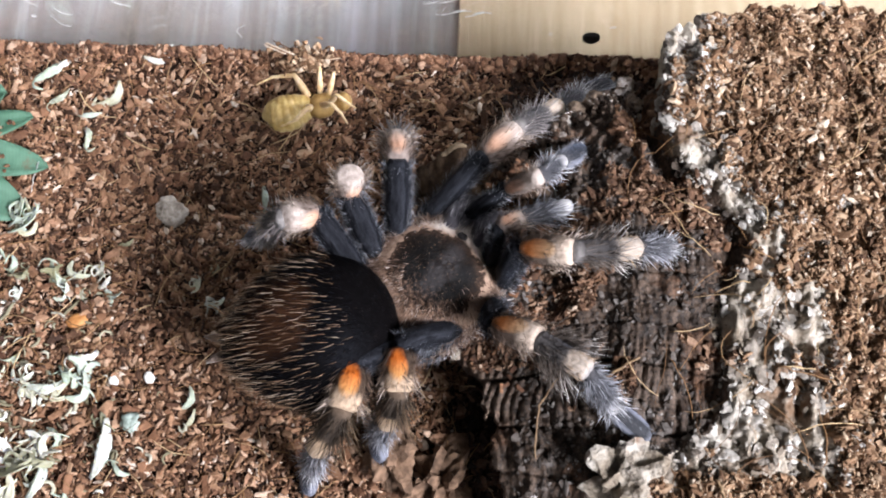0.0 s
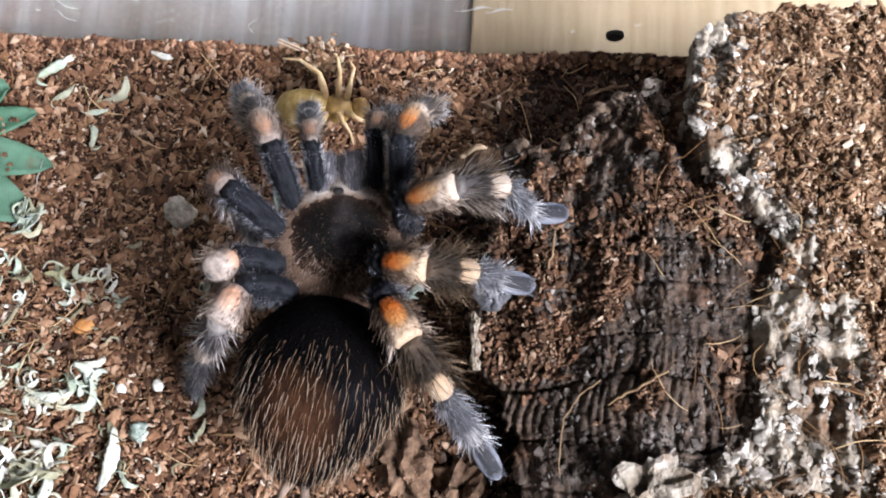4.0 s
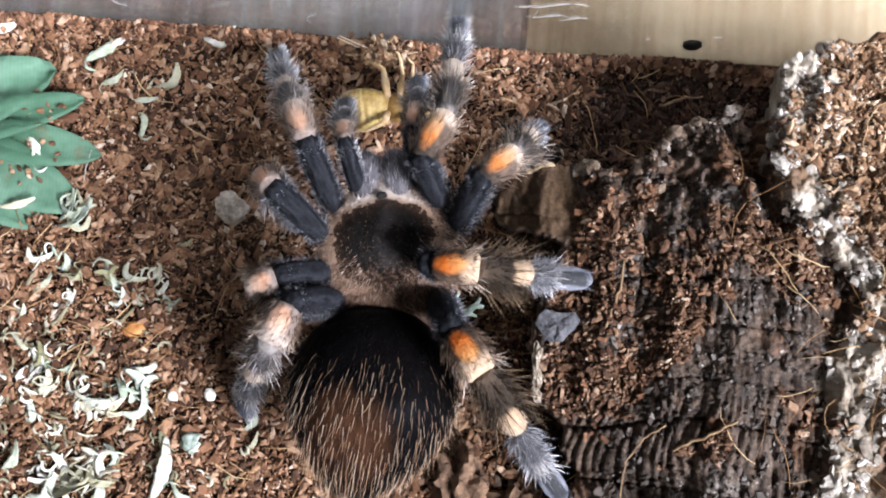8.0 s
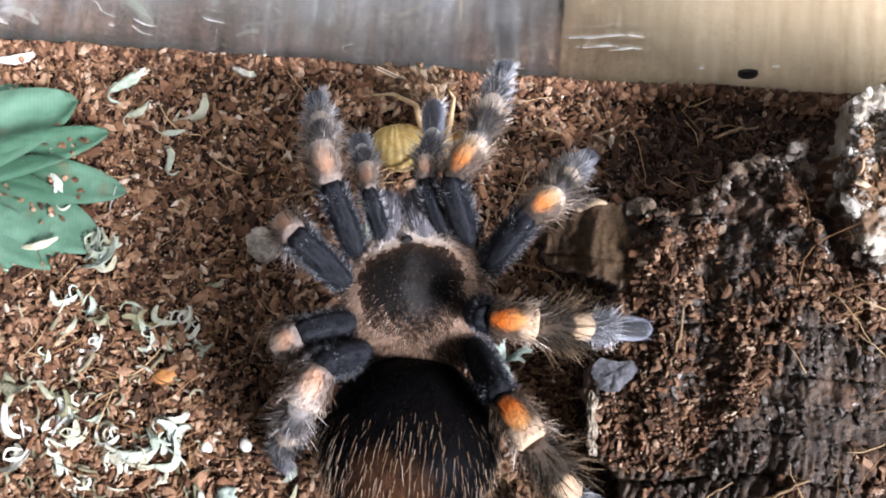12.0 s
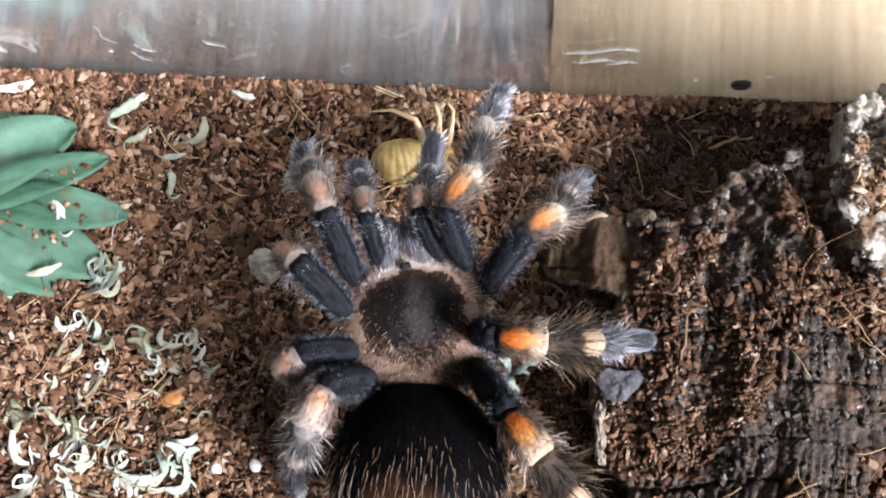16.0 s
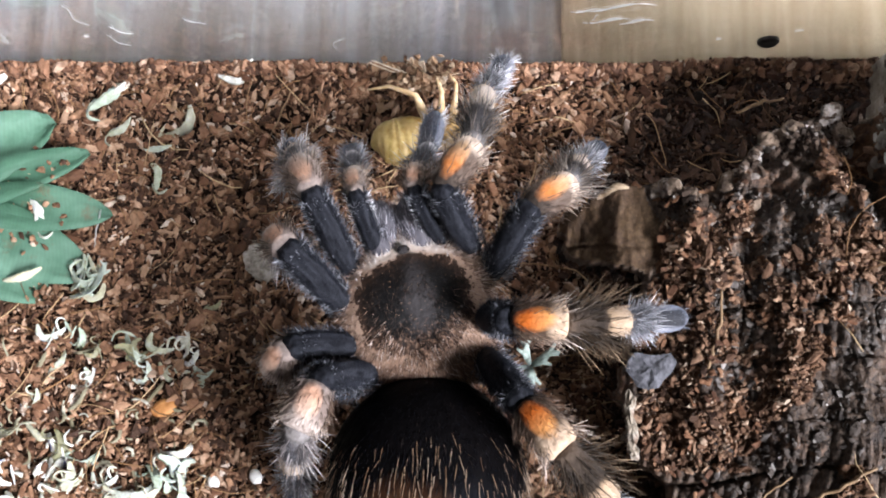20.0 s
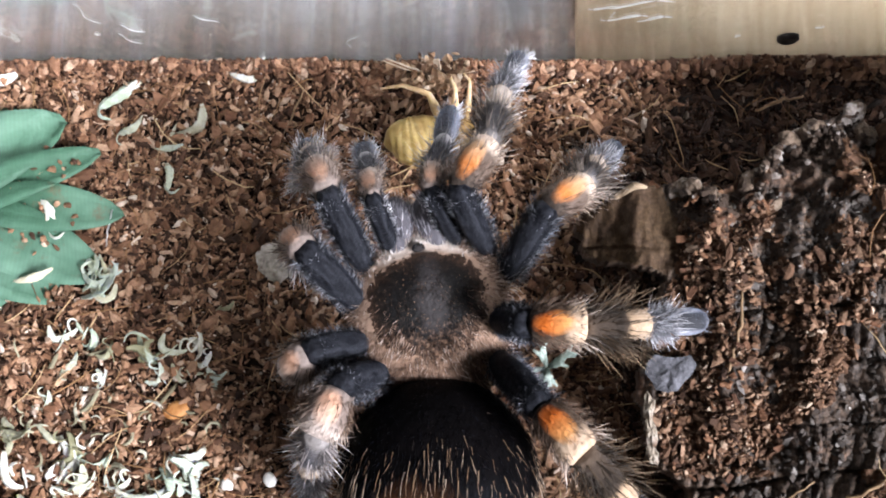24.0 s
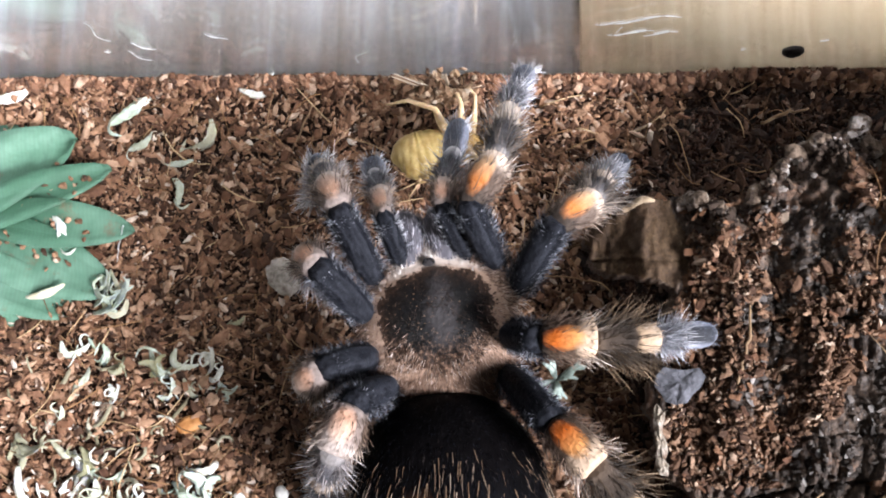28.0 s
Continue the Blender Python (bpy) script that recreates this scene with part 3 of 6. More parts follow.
def grains(centres, sizes, tilt=0.5):
    """Many small rounded crumbs: half sizes (n, 3) in centimetres."""
    n = len(centres)
    shape = ICO[None] * sizes[:, None] * rng.uniform(0.6, 1.25, (n, 12, 1))
    verts = np.einsum("nij,nkj->nki", turns(n, tilt), shape) + centres[:, None]
    faces = (ICOF[None] + 12 * np.arange(n)[:, None, None]).reshape(-1, 3)
    return verts.reshape(-1, 3), faces


def chips(centres, sizes, tilt=0.5):
    """Many small angular lumps: half sizes (n, 3) in centimetres."""
    n = len(centres)
    shape = BOX8[None] * sizes[:, None] * rng.uniform(0.45, 1.15, (n, 8, 3))
    verts = np.einsum("nij,nkj->nki", turns(n, tilt), shape) + centres[:, None]
    faces = (BOX6[None] + 8 * np.arange(n)[:, None, None]).reshape(-1, 4)
    return verts.reshape(-1, 3), faces


def strands(roots, dirs, lengths, widths, bend, sag=0.0):
    """Tapering three-sided hairs with one bend; all arrays are per hair."""
    n = len(roots)
    d = dirs / np.linalg.norm(dirs, axis=1)[:, None]
    a = np.cross(d, rng.normal(size=(n, 3)))
    a /= np.linalg.norm(a, axis=1)[:, None]
    b = np.cross(d, a)
    curl = bend[:, None] * lengths[:, None] + np.array([0, 0, -sag])[None] * lengths[:, None] if bend.ndim == 1 else bend * lengths[:, None]
    mid = roots + d * lengths[:, None] * 0.5 + (0.25 * curl if bend.ndim > 1 else 0.25 * curl * a)
    tip = roots + d * lengths[:, None] + (curl if bend.ndim > 1 else curl * a)
    verts = []
    for k in range(3):
        o = (a * math.cos(k * 2.094) + b * math.sin(k * 2.094)) * widths[:, None]
        verts += [roots + o, mid + 0.75 * o]
    verts = np.stack([verts[0], verts[2], verts[4], verts[1], verts[3], verts[5], tip], 1).reshape(-1, 3)
    q = np.array([[0, 1, 4, 3], [1, 2, 5, 4], [2, 0, 3, 5]])
    t = np.array([[3, 4, 6], [4, 5, 6], [5, 3, 6]])
    off = 7 * np.arange(n)[:, None, None]
    return verts, (q[None] + off).reshape(-1, 4).tolist() + (t[None] + off).reshape(-1, 3).tolist()


def wobble(v, amount, scale):
    return np.array([np.array(p) + amount * np.array(noise.noise_vector(Vector(p) * scale)) for p in v])


def blob(size, seed, rough=0.25, level=3, scale=2.0):
    """A lumpy stone-like shape of that half size."""
    bm = bmesh.new()
    bmesh.ops.create_icosphere(bm, subdivisions=level, radius=1.0)
    verts = []
    for v in bm.verts:
        k = 1 + rough * noise.noise(v.co * scale + Vector((seed, 0, 0))) + 0.4 * rough * noise.noise(v.co * 3.3 * scale + Vector((0, seed, 0)))
        verts.append([c * k * s for c, s in zip(v.co, size)])
    bm.verts.index_update()
    faces = [[v.index for v in f.verts] for f in bm.faces]
    bm.free()
    return verts, faces


# ---- the ground's shape ----
def soil_at(x, y):
    """Height of the substrate."""
    x, y = np.asarray(x, float), np.asarray(y, float)
    z = np.interp(y, [-6, 1.5, 3, 5, 6.8, 8.9, 10.4], [0.9, 0.72, 0.5, 0.05, -0.5, -0.5, -0.12])
    z = z + 0.07 * np.clip(x + 1.5, 0, 6) - 0.28 * np.exp(-((x + 6) ** 2 + (y - 6.6) ** 2) / 2.5) - 0.05 * np.clip(-9 - x, 0, 4)
    z = z + 0.3 * np.exp(-((x + 1.5) ** 2 + (y - 4.0) ** 2) / 2.0) - 0.9 * np.exp(-((x - 0.3) ** 2 + (y - 5.4) ** 2) / 1.6)
    lump = np.array([noise.noise(Vector((a * 0.8, b * 0.8, 0))) * 0.16 + noise.noise(Vector((a * 2.6, b * 2.6, 3))) * 0.09 for a, b in zip(x.ravel(), y.ravel())])
    return z + lump.reshape(z.shape)


BACK_EDGE = ([-1.0, -0.66, 0.3, 1.1, 1.63, 2.0, 2.3, 2.76, 3.3, 3.58, 3.76, 4.0, 4.2, 4.3, 5.24, 7.5, 11], [7.2, 7.3, 7.74, 7.72, 7.47, 7.6, 8.04, 8.48, 8.5, 8.76, 8.33, 8.5, 8.6, 9.6, 10.0, 10.25, 10.3])
LEFT_EDGE = ([-4.0, 0.6, 1.7, 2.7, 3.3, 4.3, 5.0, 6.2, 6.4, 6.6, 7.4, 8.0], [2.2, 1.5, 1.15, 1.0, 0.4, 0.35, 0.45, 0.72, 0.2, -0.45, -0.66, -0.7])
CRUST_EDGE = ([-4.0, 0.9, 1.4, 1.8, 2.2, 3.0, 3.9, 4.7, 5.3, 5.75, 6.28, 6.7, 7.7, 8.8, 9.6, 10.4], [3.2, 3.7, 4.2, 4.85, 5.15, 5.4, 5.25, 5.5, 5.8, 5.7, 5.1, 4.6, 4.22, 4.2, 4.2, 4.6])


def crust_at(x, y):
    """How far inside the lichen-grown crust a place lies."""
    return x - np.interp(y, *CRUST_EDGE)


def bark_at(x, y):
    """Height of the cork slab's upper face, without its fine relief."""
    x, y = np.asarray(x, float), np.asarray(y, float)
    z = np.minimum(1.8 + 0.45 * x - 0.12 * np.clip(y - 5, 0, 5), 3.55)
    z = np.where((y > 6.3) & (x < 0.85), np.minimum(z, 2.05 + 0.85 * (x - 0.6)), z)
    c = crust_at(x, y)
    z = z - 0.4 * np.exp(-(((c + 0.28) / 0.2) ** 2)) * np.clip((y - 5.2) / 1.5, 0.06, 1)
    up = 3.74 - 0.1 * np.clip(5 - y, 0, 1) + 0.14 * np.exp(-((x - 5.8) ** 2 / 1.2 + (y - 2.8) ** 2 / 2.0)) - 0.06 * np.clip(x - 6.5, 0, 6) ** 1.3
    return z + (np.maximum(up, z) - z) * np.clip(c / 0.12 + 0.5, 0, 1)


def field(x, y, sx, sy, seed):
    return np.array([noise.noise(Vector((a * sx, b * sy, seed))) for a, b in zip(x.ravel(), y.ravel())]).reshape(x.shape)


def relief(x, y):
    """Fine relief: upright cork bars split by cross cracks on the slab, knobs on the crust."""
    inside = np.clip(crust_at(x, y) / 0.2, 0, 1)
    warp = field(x, y, 0.9, 0.7, 1)
    bars = np.abs(np.sin(np.pi * (x + 0.3 * warp + 0.1 * field(x, y, 2.6, 0.7, 44)) / 0.17)) ** 0.55 - 0.65
    patch = np.clip(0.65 + 1.4 * field(x, y, 0.8, 0.6, 31), 0.35, 1) * np.clip(1.0 - 0.35 * (y - 5.5), 0.25, 1)
    row = np.abs(np.sin(np.pi * (y + 0.5 * field(x, y, 0.35, 0.8, 12)) / 0.95))
    small = np.abs(np.sin(np.pi * (y + 0.35 * field(x, y, 1.6, 0.9, 77) + 0.1 * np.floor(x / 0.19)) / 0.36))
    crack = -0.24 * np.exp(-((row / 0.07) ** 2)) * patch - 0.12 * np.exp(-((small / 0.22) ** 2)) * patch * np.clip(0.5 + 2.0 * field(x, y, 1.3, 1.1, 66), 0, 1)
    ridge = 0.13 * bars * patch + crack + 0.2 * field(x, y, 1.6, 0.45, 5) + 0.09 * field(x, y, 5.0, 3.0, 15) + np.clip((y - 5.5) / 1.5, 0, 1) * np.clip((x - 0.8) / 0.5, 0.08, 1) * (0.28 * field(x, y, 2.4, 2.0, 51) + 0.16 * field(x, y, 6.0, 6.0, 52))
    ridged = 0.3 - np.abs(field(x, y, 2.2, 1.1, 61))
    knob = 0.24 * field(x, y, 1.5, 1.5, 9) + 0.18 * field(x, y, 4.0, 3.0, 2) + 0.1 * field(x, y, 9.0, 7.0, 4) + 0.07 * field(x, y, 17.0, 14.0, 14) + 0.45 * ridged * np.clip((5.0 - y) / 0.6, 0, 1)
    return ridge * (1 - inside) + knob * inside


# ---- room and floor ----
def room():
    floor = new("floor", mesh("floor", *box((-200, -115, -7.4), (120, 200, -6.4)), LAMINATE, False))
    tagged(floor, "grey wood-look laminate floor under the clear box", "floor", kind="structure")
    for name, lo, hi in (("wall_north", (-200, 200, -7.4), (120, 206, 230)), ("wall_west", (-206, -121, -7.4), (-200, 206, 230)), ("wall_south", (-200, -121, -7.4), (120, -115, 230))):
        tagged(new(name, mesh(name, *box(lo, hi), PLASTER, False)), "plain dull plaster wall of the room", "wall", kind="structure")
    a, b, lo, hi = -100, -12, 88, 176
    pieces = [box((120, -121, -7.4), (126, a, 230)), box((120, b, -7.4), (126, 206, 230)), box((120, a, -7.4), (126, b, lo)), box((120, a, hi), (126, b, 230))]
    tagged(new("wall_east", mesh("wall_east", *joined(pieces), PLASTER, False)), "plain dull plaster wall with a window opening", "wall", kind="structure")
    window = tagged(new("window_1"), "white painted window frame that lets daylight in", "window", kind="structure")
    for lo3, hi3 in (((119, a, lo), (126, b, lo + 5)), ((119, a, hi - 5), (126, b, hi)), ((119, a, lo + 5), (126, a + 5, hi - 5)), ((119, b - 5, lo + 5), (126, b, hi - 5))):
        part("window_frame", mesh("window_frame", *box(lo3, hi3, 0.5), FRAME, False), window)
    tagged(new("ceiling", mesh("ceiling", *box((-206, -121, 230), (126, 206, 236)), CEILING, False)), "plain ceiling of the room", "ceiling", kind="structure")
    board = new("pine_board", mesh("pine_board", *box((0.12, 11.3, -6.4), (60, 60, -6.2), 0.05), PINE, False))
    tagged(board, "light pine board lying flat behind the clear box", "board")


def terrarium():
    t = tagged(new("terrarium"), "clear acrylic box with scuffed walls, half filled with substrate", "terrarium")
    lo, hi, w = (-15.0, -6.4), (13.0, 10.55), 0.3
    panes = [((lo[0] - w, hi[1], -6.35), (hi[0] + w, hi[1] + w, 8.0)), ((lo[0] - w, lo[1] - w, -6.35), (hi[0] + w, lo[1], 8.0)), ((lo[0] - w, lo[1], -6.35), (lo[0], hi[1], 8.0)), ((hi[0], lo[1], -6.35), (hi[0] + w, hi[1], 8.0))]
    for n, (a, b) in enumerate(panes):
        ob = part("pane", mesh("pane", *box(a, b), GLASS, False), t, "scuffed clear back pane" if n == 0 else "")
        ob.visible_shadow = False
    part("base", mesh("base", *box((lo[0], lo[1], -6.35), (hi[0], hi[1], -6.1)), GLASS, False), t)
    ang = np.linspace(0, 2 * np.pi, 20, endpoint=False)
    ring = [(3.1 + 0.19 * math.cos(a), hi[1] - 0.06, 1.24 + 0.22 * math.sin(a)) for a in ang] + [(3.1 + 0.14 * math.cos(a), hi[1] - 0.1, 1.24 + 0.16 * math.sin(a)) for a in ang] + [(3.1 + 0.19 * math.cos(a), hi[1] - 0.004, 1.24 + 0.22 * math.sin(a)) for a in ang]
    f = [[i, (i + 1) % 20, 20 + (i + 1) % 20, 20 + i] for i in range(20)] + [[40 + i, 40 + (i + 1) % 20, (i + 1) % 20, i] for i in range(20)] + [list(range(20, 40)), list(range(40, 60))[::-1]]
    part("vent_plug", mesh("vent_plug", ring, f, RUBBER, False), t, "dark oval rubber vent plug")
    return t


def scuffs(t):
    """Thin pale smears on the inner face of the back pane: x, z, length, tilt, width."""
    r = random.Random(4)
    marks = [(0.1, 2.15, 0.8, 5, 0.09), (0.62, 2.12, 0.6, 12, 0.08), (-0.3, 2.6, 0.5, 8, 0.05), (0.2, 2.75, 1.3, 4, 0.06), (-0.1, 2.3, 0.25, 60, 0.03), (-9.1, 1.22, 0.12, 0, 0.09), (-8.6, 1.0, 0.6, -55, 0.04), (-8.4, 1.5, 0.5, -40, 0.04), (-9.0, 2.2, 0.9, -70, 0.05), (-11.6, 1.2, 0.8, -25, 0.1), (-11.4, 0.9, 0.4, -35, 0.06), (-7.0, 2.0, 0.5, -50, 0.04), (-4.6, 0.9, 0.7, 75, 0.02), (2.2, 1.3, 0.12, 50, 0.04), (3.5, 1.75, 0.16, 40, 0.03)]
    for x, z, ln, tilt, w in marks:
        ca, sa = math.cos(radians(tilt)), math.sin(radians(tilt))
        pts, rad = [], []
        for u in np.linspace(-0.5, 0.5, 11):
            bend = 0.12 * ln * math.sin(u * 5 + x)
            pts.append((x + u * ln * ca - bend * sa, 10.53, z + u * ln * sa + bend * ca))
            rad.append(w * 0.3 * (1.02 - (2 * u) ** 2) ** 0.7 * r.uniform(0.3, 1.1) + 0.003)
        part("scuff", mesh("scuff", *tube(pts, rad, 8, 0.5, (1, 0, 0)), SCUFF), t)


# ---- substrate ----
def chip_shapes(count):
    """Bevelled splinters of bark, to be shared by many chips."""
    shapes = []
    for k in range(count):
        sz = np.array([[0.17, 0.085, 0.035]]) * rng.uniform(0.7, 1.35, (1, 3))
        v, f = chips(np.zeros((1, 3)), sz, 0.0)
        bm = bmesh.new()
        vs = [bm.verts.new(p) for p in v]
        for q in f.tolist():
            bm.faces.new([vs[i] for i in q])
        bmesh.ops.bevel(bm, geom=bm.edges[:], offset=0.022, segments=1, affect="EDGES")
        bm.verts.index_update()
        shapes.append(mesh("bark_chip", [tuple(p.co) for p in bm.verts], [[p.index for p in q.verts] for q in bm.faces], BIGCHIP, False))
        bm.free()
    return shapes


def substrate():
    xs, ys = np.arange(-14.9, 12.95, 0.16), np.arange(-6.3, 10.54, 0.16)
    ys[-1] = 10.53
    gx, gy = np.meshgrid(xs, ys)
    gz = soil_at(gx, gy)
    ny, nx = gx.shape
    top = np.stack([gx, gy, gz], -1).reshape(-1, 3)
    faces = [[j * nx + i, j * nx + i + 1, (j + 1) * nx + i + 1, (j + 1) * nx + i] for j in range(ny - 1) for i in range(nx - 1)]
    rim = [i for i in range(nx)] + [j * nx + nx - 1 for j in range(1, ny)] + [(ny - 1) * nx + i for i in range(nx - 2, -1, -1)] + [j * nx for j in range(ny - 2, 0, -1)]
    low = top[rim].copy()
    low[:, 2] = -6.05
    n = len(top)
    m = len(rim)
    faces += [[rim[i], n + i, n + (i + 1) % m, rim[(i + 1) % m]] for i in range(m)] + [[n + i for i in range(m)][::-1]]
    ob = ob_ground = new("ground", mesh("ground", np.concatenate([top, low]), faces, SOIL))
    tagged(ob, "reddish-brown crumbled bark substrate filling the box", "substrate", kind="structure")
    # flat woody shreds and small crumbs; coloured darker where the slab's shadow falls
    def strewn(n):
        c = np.stack([rng.uniform(-13.0, 6.0, n), rng.uniform(-0.8, 10.45, n), np.zeros(n)], -1)
        c = c[~((c[:, 0] > 1.6) & (c[:, 1] < 7.2))]
        # ragged outline of the painted shade behind and beside the slab
        in_shade = c[:, 0] + 0.5 * field(c[:, 0], c[:, 1], 1.2, 1.2, 90) > np.interp(c[:, 1], [6.0, 7.0, 8.0, 9.5, 10.5], [0.4, -0.6, 0.0, 1.2, 1.6])
        return c, in_shade

    c, in_shade = strewn(15500)
    n = len(c)
    s = np.minimum(np.exp(rng.normal(-3.3, 0.5, n)), 0.12)
    sizes = np.stack([s * rng.uniform(1.0, 2.6, n), s * rng.uniform(0.5, 1.0, n), s * rng.uniform(0.18, 0.45, n)], -1)
    c[:, 2] = soil_at(c[:, 0], c[:, 1]) + rng.uniform(-0.02, 0.1, n)
    for pick, mat, word in ((~in_shade, CHIP, "loose reddish-brown"), (in_shade, SHADECHIP, "shade-darkened brown")):
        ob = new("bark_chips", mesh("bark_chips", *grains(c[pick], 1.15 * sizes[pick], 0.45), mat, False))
        tagged(ob, word + " bark chips covering the substrate", "bark chips", kind="stuff")
    c, in_shade = strewn(58000)
    n = len(c)
    s = np.minimum(np.exp(rng.normal(-3.35, 0.5, n)), 0.13)
    sizes = np.stack([s * rng.uniform(1.0, 2.8, n), s * rng.uniform(0.6, 1.1, n), s * rng.uniform(0.4, 0.9, n)], -1)
    c[:, 2] = soil_at(c[:, 0], c[:, 1]) + rng.uniform(-0.02, 0.07, n)
    for pick, mat, word in ((~in_shade, CRUMB, "rounded russet"), (in_shade, SHADECHIP, "shade-darkened")):
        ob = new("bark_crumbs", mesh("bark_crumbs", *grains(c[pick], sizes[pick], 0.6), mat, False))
        tagged(ob, word + " bark crumbs covering the substrate", "bark crumbs", kind="stuff")
    # a loose crest where the substrate meets the pane
    n = 4200
    c = np.stack([rng.uniform(-14.5, 6.5, n), 10.5 - np.abs(rng.normal(0, 0.16, n)), np.zeros(n)], -1)
    s = np.minimum(np.exp(rng.normal(-3.1, 0.45, n)), 0.12)
    crest = np.array([max(noise.noise(Vector((a * 1.4, 0, 40))), -0.2) + 0.5 * noise.noise(Vector((a * 5, 0, 41))) for a in c[:, 0]])
    c[:, 2] = soil_at(c[:, 0], c[:, 1]) + 0.05 + (0.12 + 0.16 * crest) * rng.uniform(0, 1.3, n)
    c[:, 1] = np.minimum(c[:, 1], 10.52 - 1.7 * s)
    ob = new("bark_crumbs", mesh("bark_crumbs", *grains(c, np.stack([s * rng.uniform(1.0, 1.9, n), s, s * 0.8], -1), 0.8), CHIP, False))
    tagged(ob, "rounded bark crumbs heaped against the back pane", "bark crumbs", kind="stuff")
    # the largest chips, one by one
    shapes = chip_shapes(10)
    r = random.Random(31)
    for k in range(300):
        x, y = r.uniform(-11.5, 1.2), r.uniform(0.2, 10.2)
        if x > -0.4 and y < 7.6:
            continue
        chip = part("bark_chip", shapes[k % 10], ob_ground)
        chip.matrix_local = pose(x * CM, y * CM, (float(soil_at(x, y)) + 0.1) * CM, r.gauss(0, 16), r.gauss(0, 16), r.uniform(0, 360)) @ Matrix.Scale(r.uniform(0.5, 1.2), 4)
    # outside the densest stretch
    n = 5000
    c = np.stack([rng.uniform(-14.7, 12.7, n), rng.uniform(-6.2, 10.4, n), np.zeros(n)], -1)
    c = c[(c[:, 1] < -0.6) | (c[:, 0] > 7.4) | (c[:, 0] < -13.4)]
    n = len(c)
    s = np.exp(rng.normal(-2.3, 0.4, n))
    c[:, 2] = soil_at(c[:, 0], c[:, 1]) + 0.03
    ob = new("bark_chips", mesh("bark_chips", *chips(c, np.stack([s * 1.6, s, s * 0.5], -1), 0.5), CHIP, False))
    tagged(ob, "loose bark chips along the edges of the box", "bark chips", kind="stuff")
    # thin fibres lying over it
    pieces = []
    r = random.Random(11)
    for k in range(640):
        x, y = r.uniform(-12.5, 3.5), r.uniform(0.0, 10.3)
        z, a, ln = 0.08, r.uniform(0, 6.28), r.uniform(0.3, 1.5)
        pts = []
        turn = r.uniform(-1.6, 1.6)
        for u in np.linspace(0, 1, 6):
            pts.append((x, y))
            a += turn / 6 + r.uniform(-0.2, 0.2)
            x, y = x + math.cos(a) * ln / 6, min(y + math.sin(a) * ln / 6, 10.45)
        px, py = np.array(pts).T
        pz = soil_at(px, py) + 0.09 + 0.07 * np.sin(np.linspace(0, 3.1, 6)) * r.uniform(0, 1.5)
        w = r.uniform(0.005, 0.014)
        pieces.append(tube(np.stack([px, py, pz], -1), [w * 0.6, w, w, w, w, w * 0.5], 5))
    ob = new("plant_fibres", mesh("plant_fibres", *joined(pieces), FIBRE))
    tagged(ob, "thin tan plant fibres strewn over the substrate", "fibres", kind="stuff")


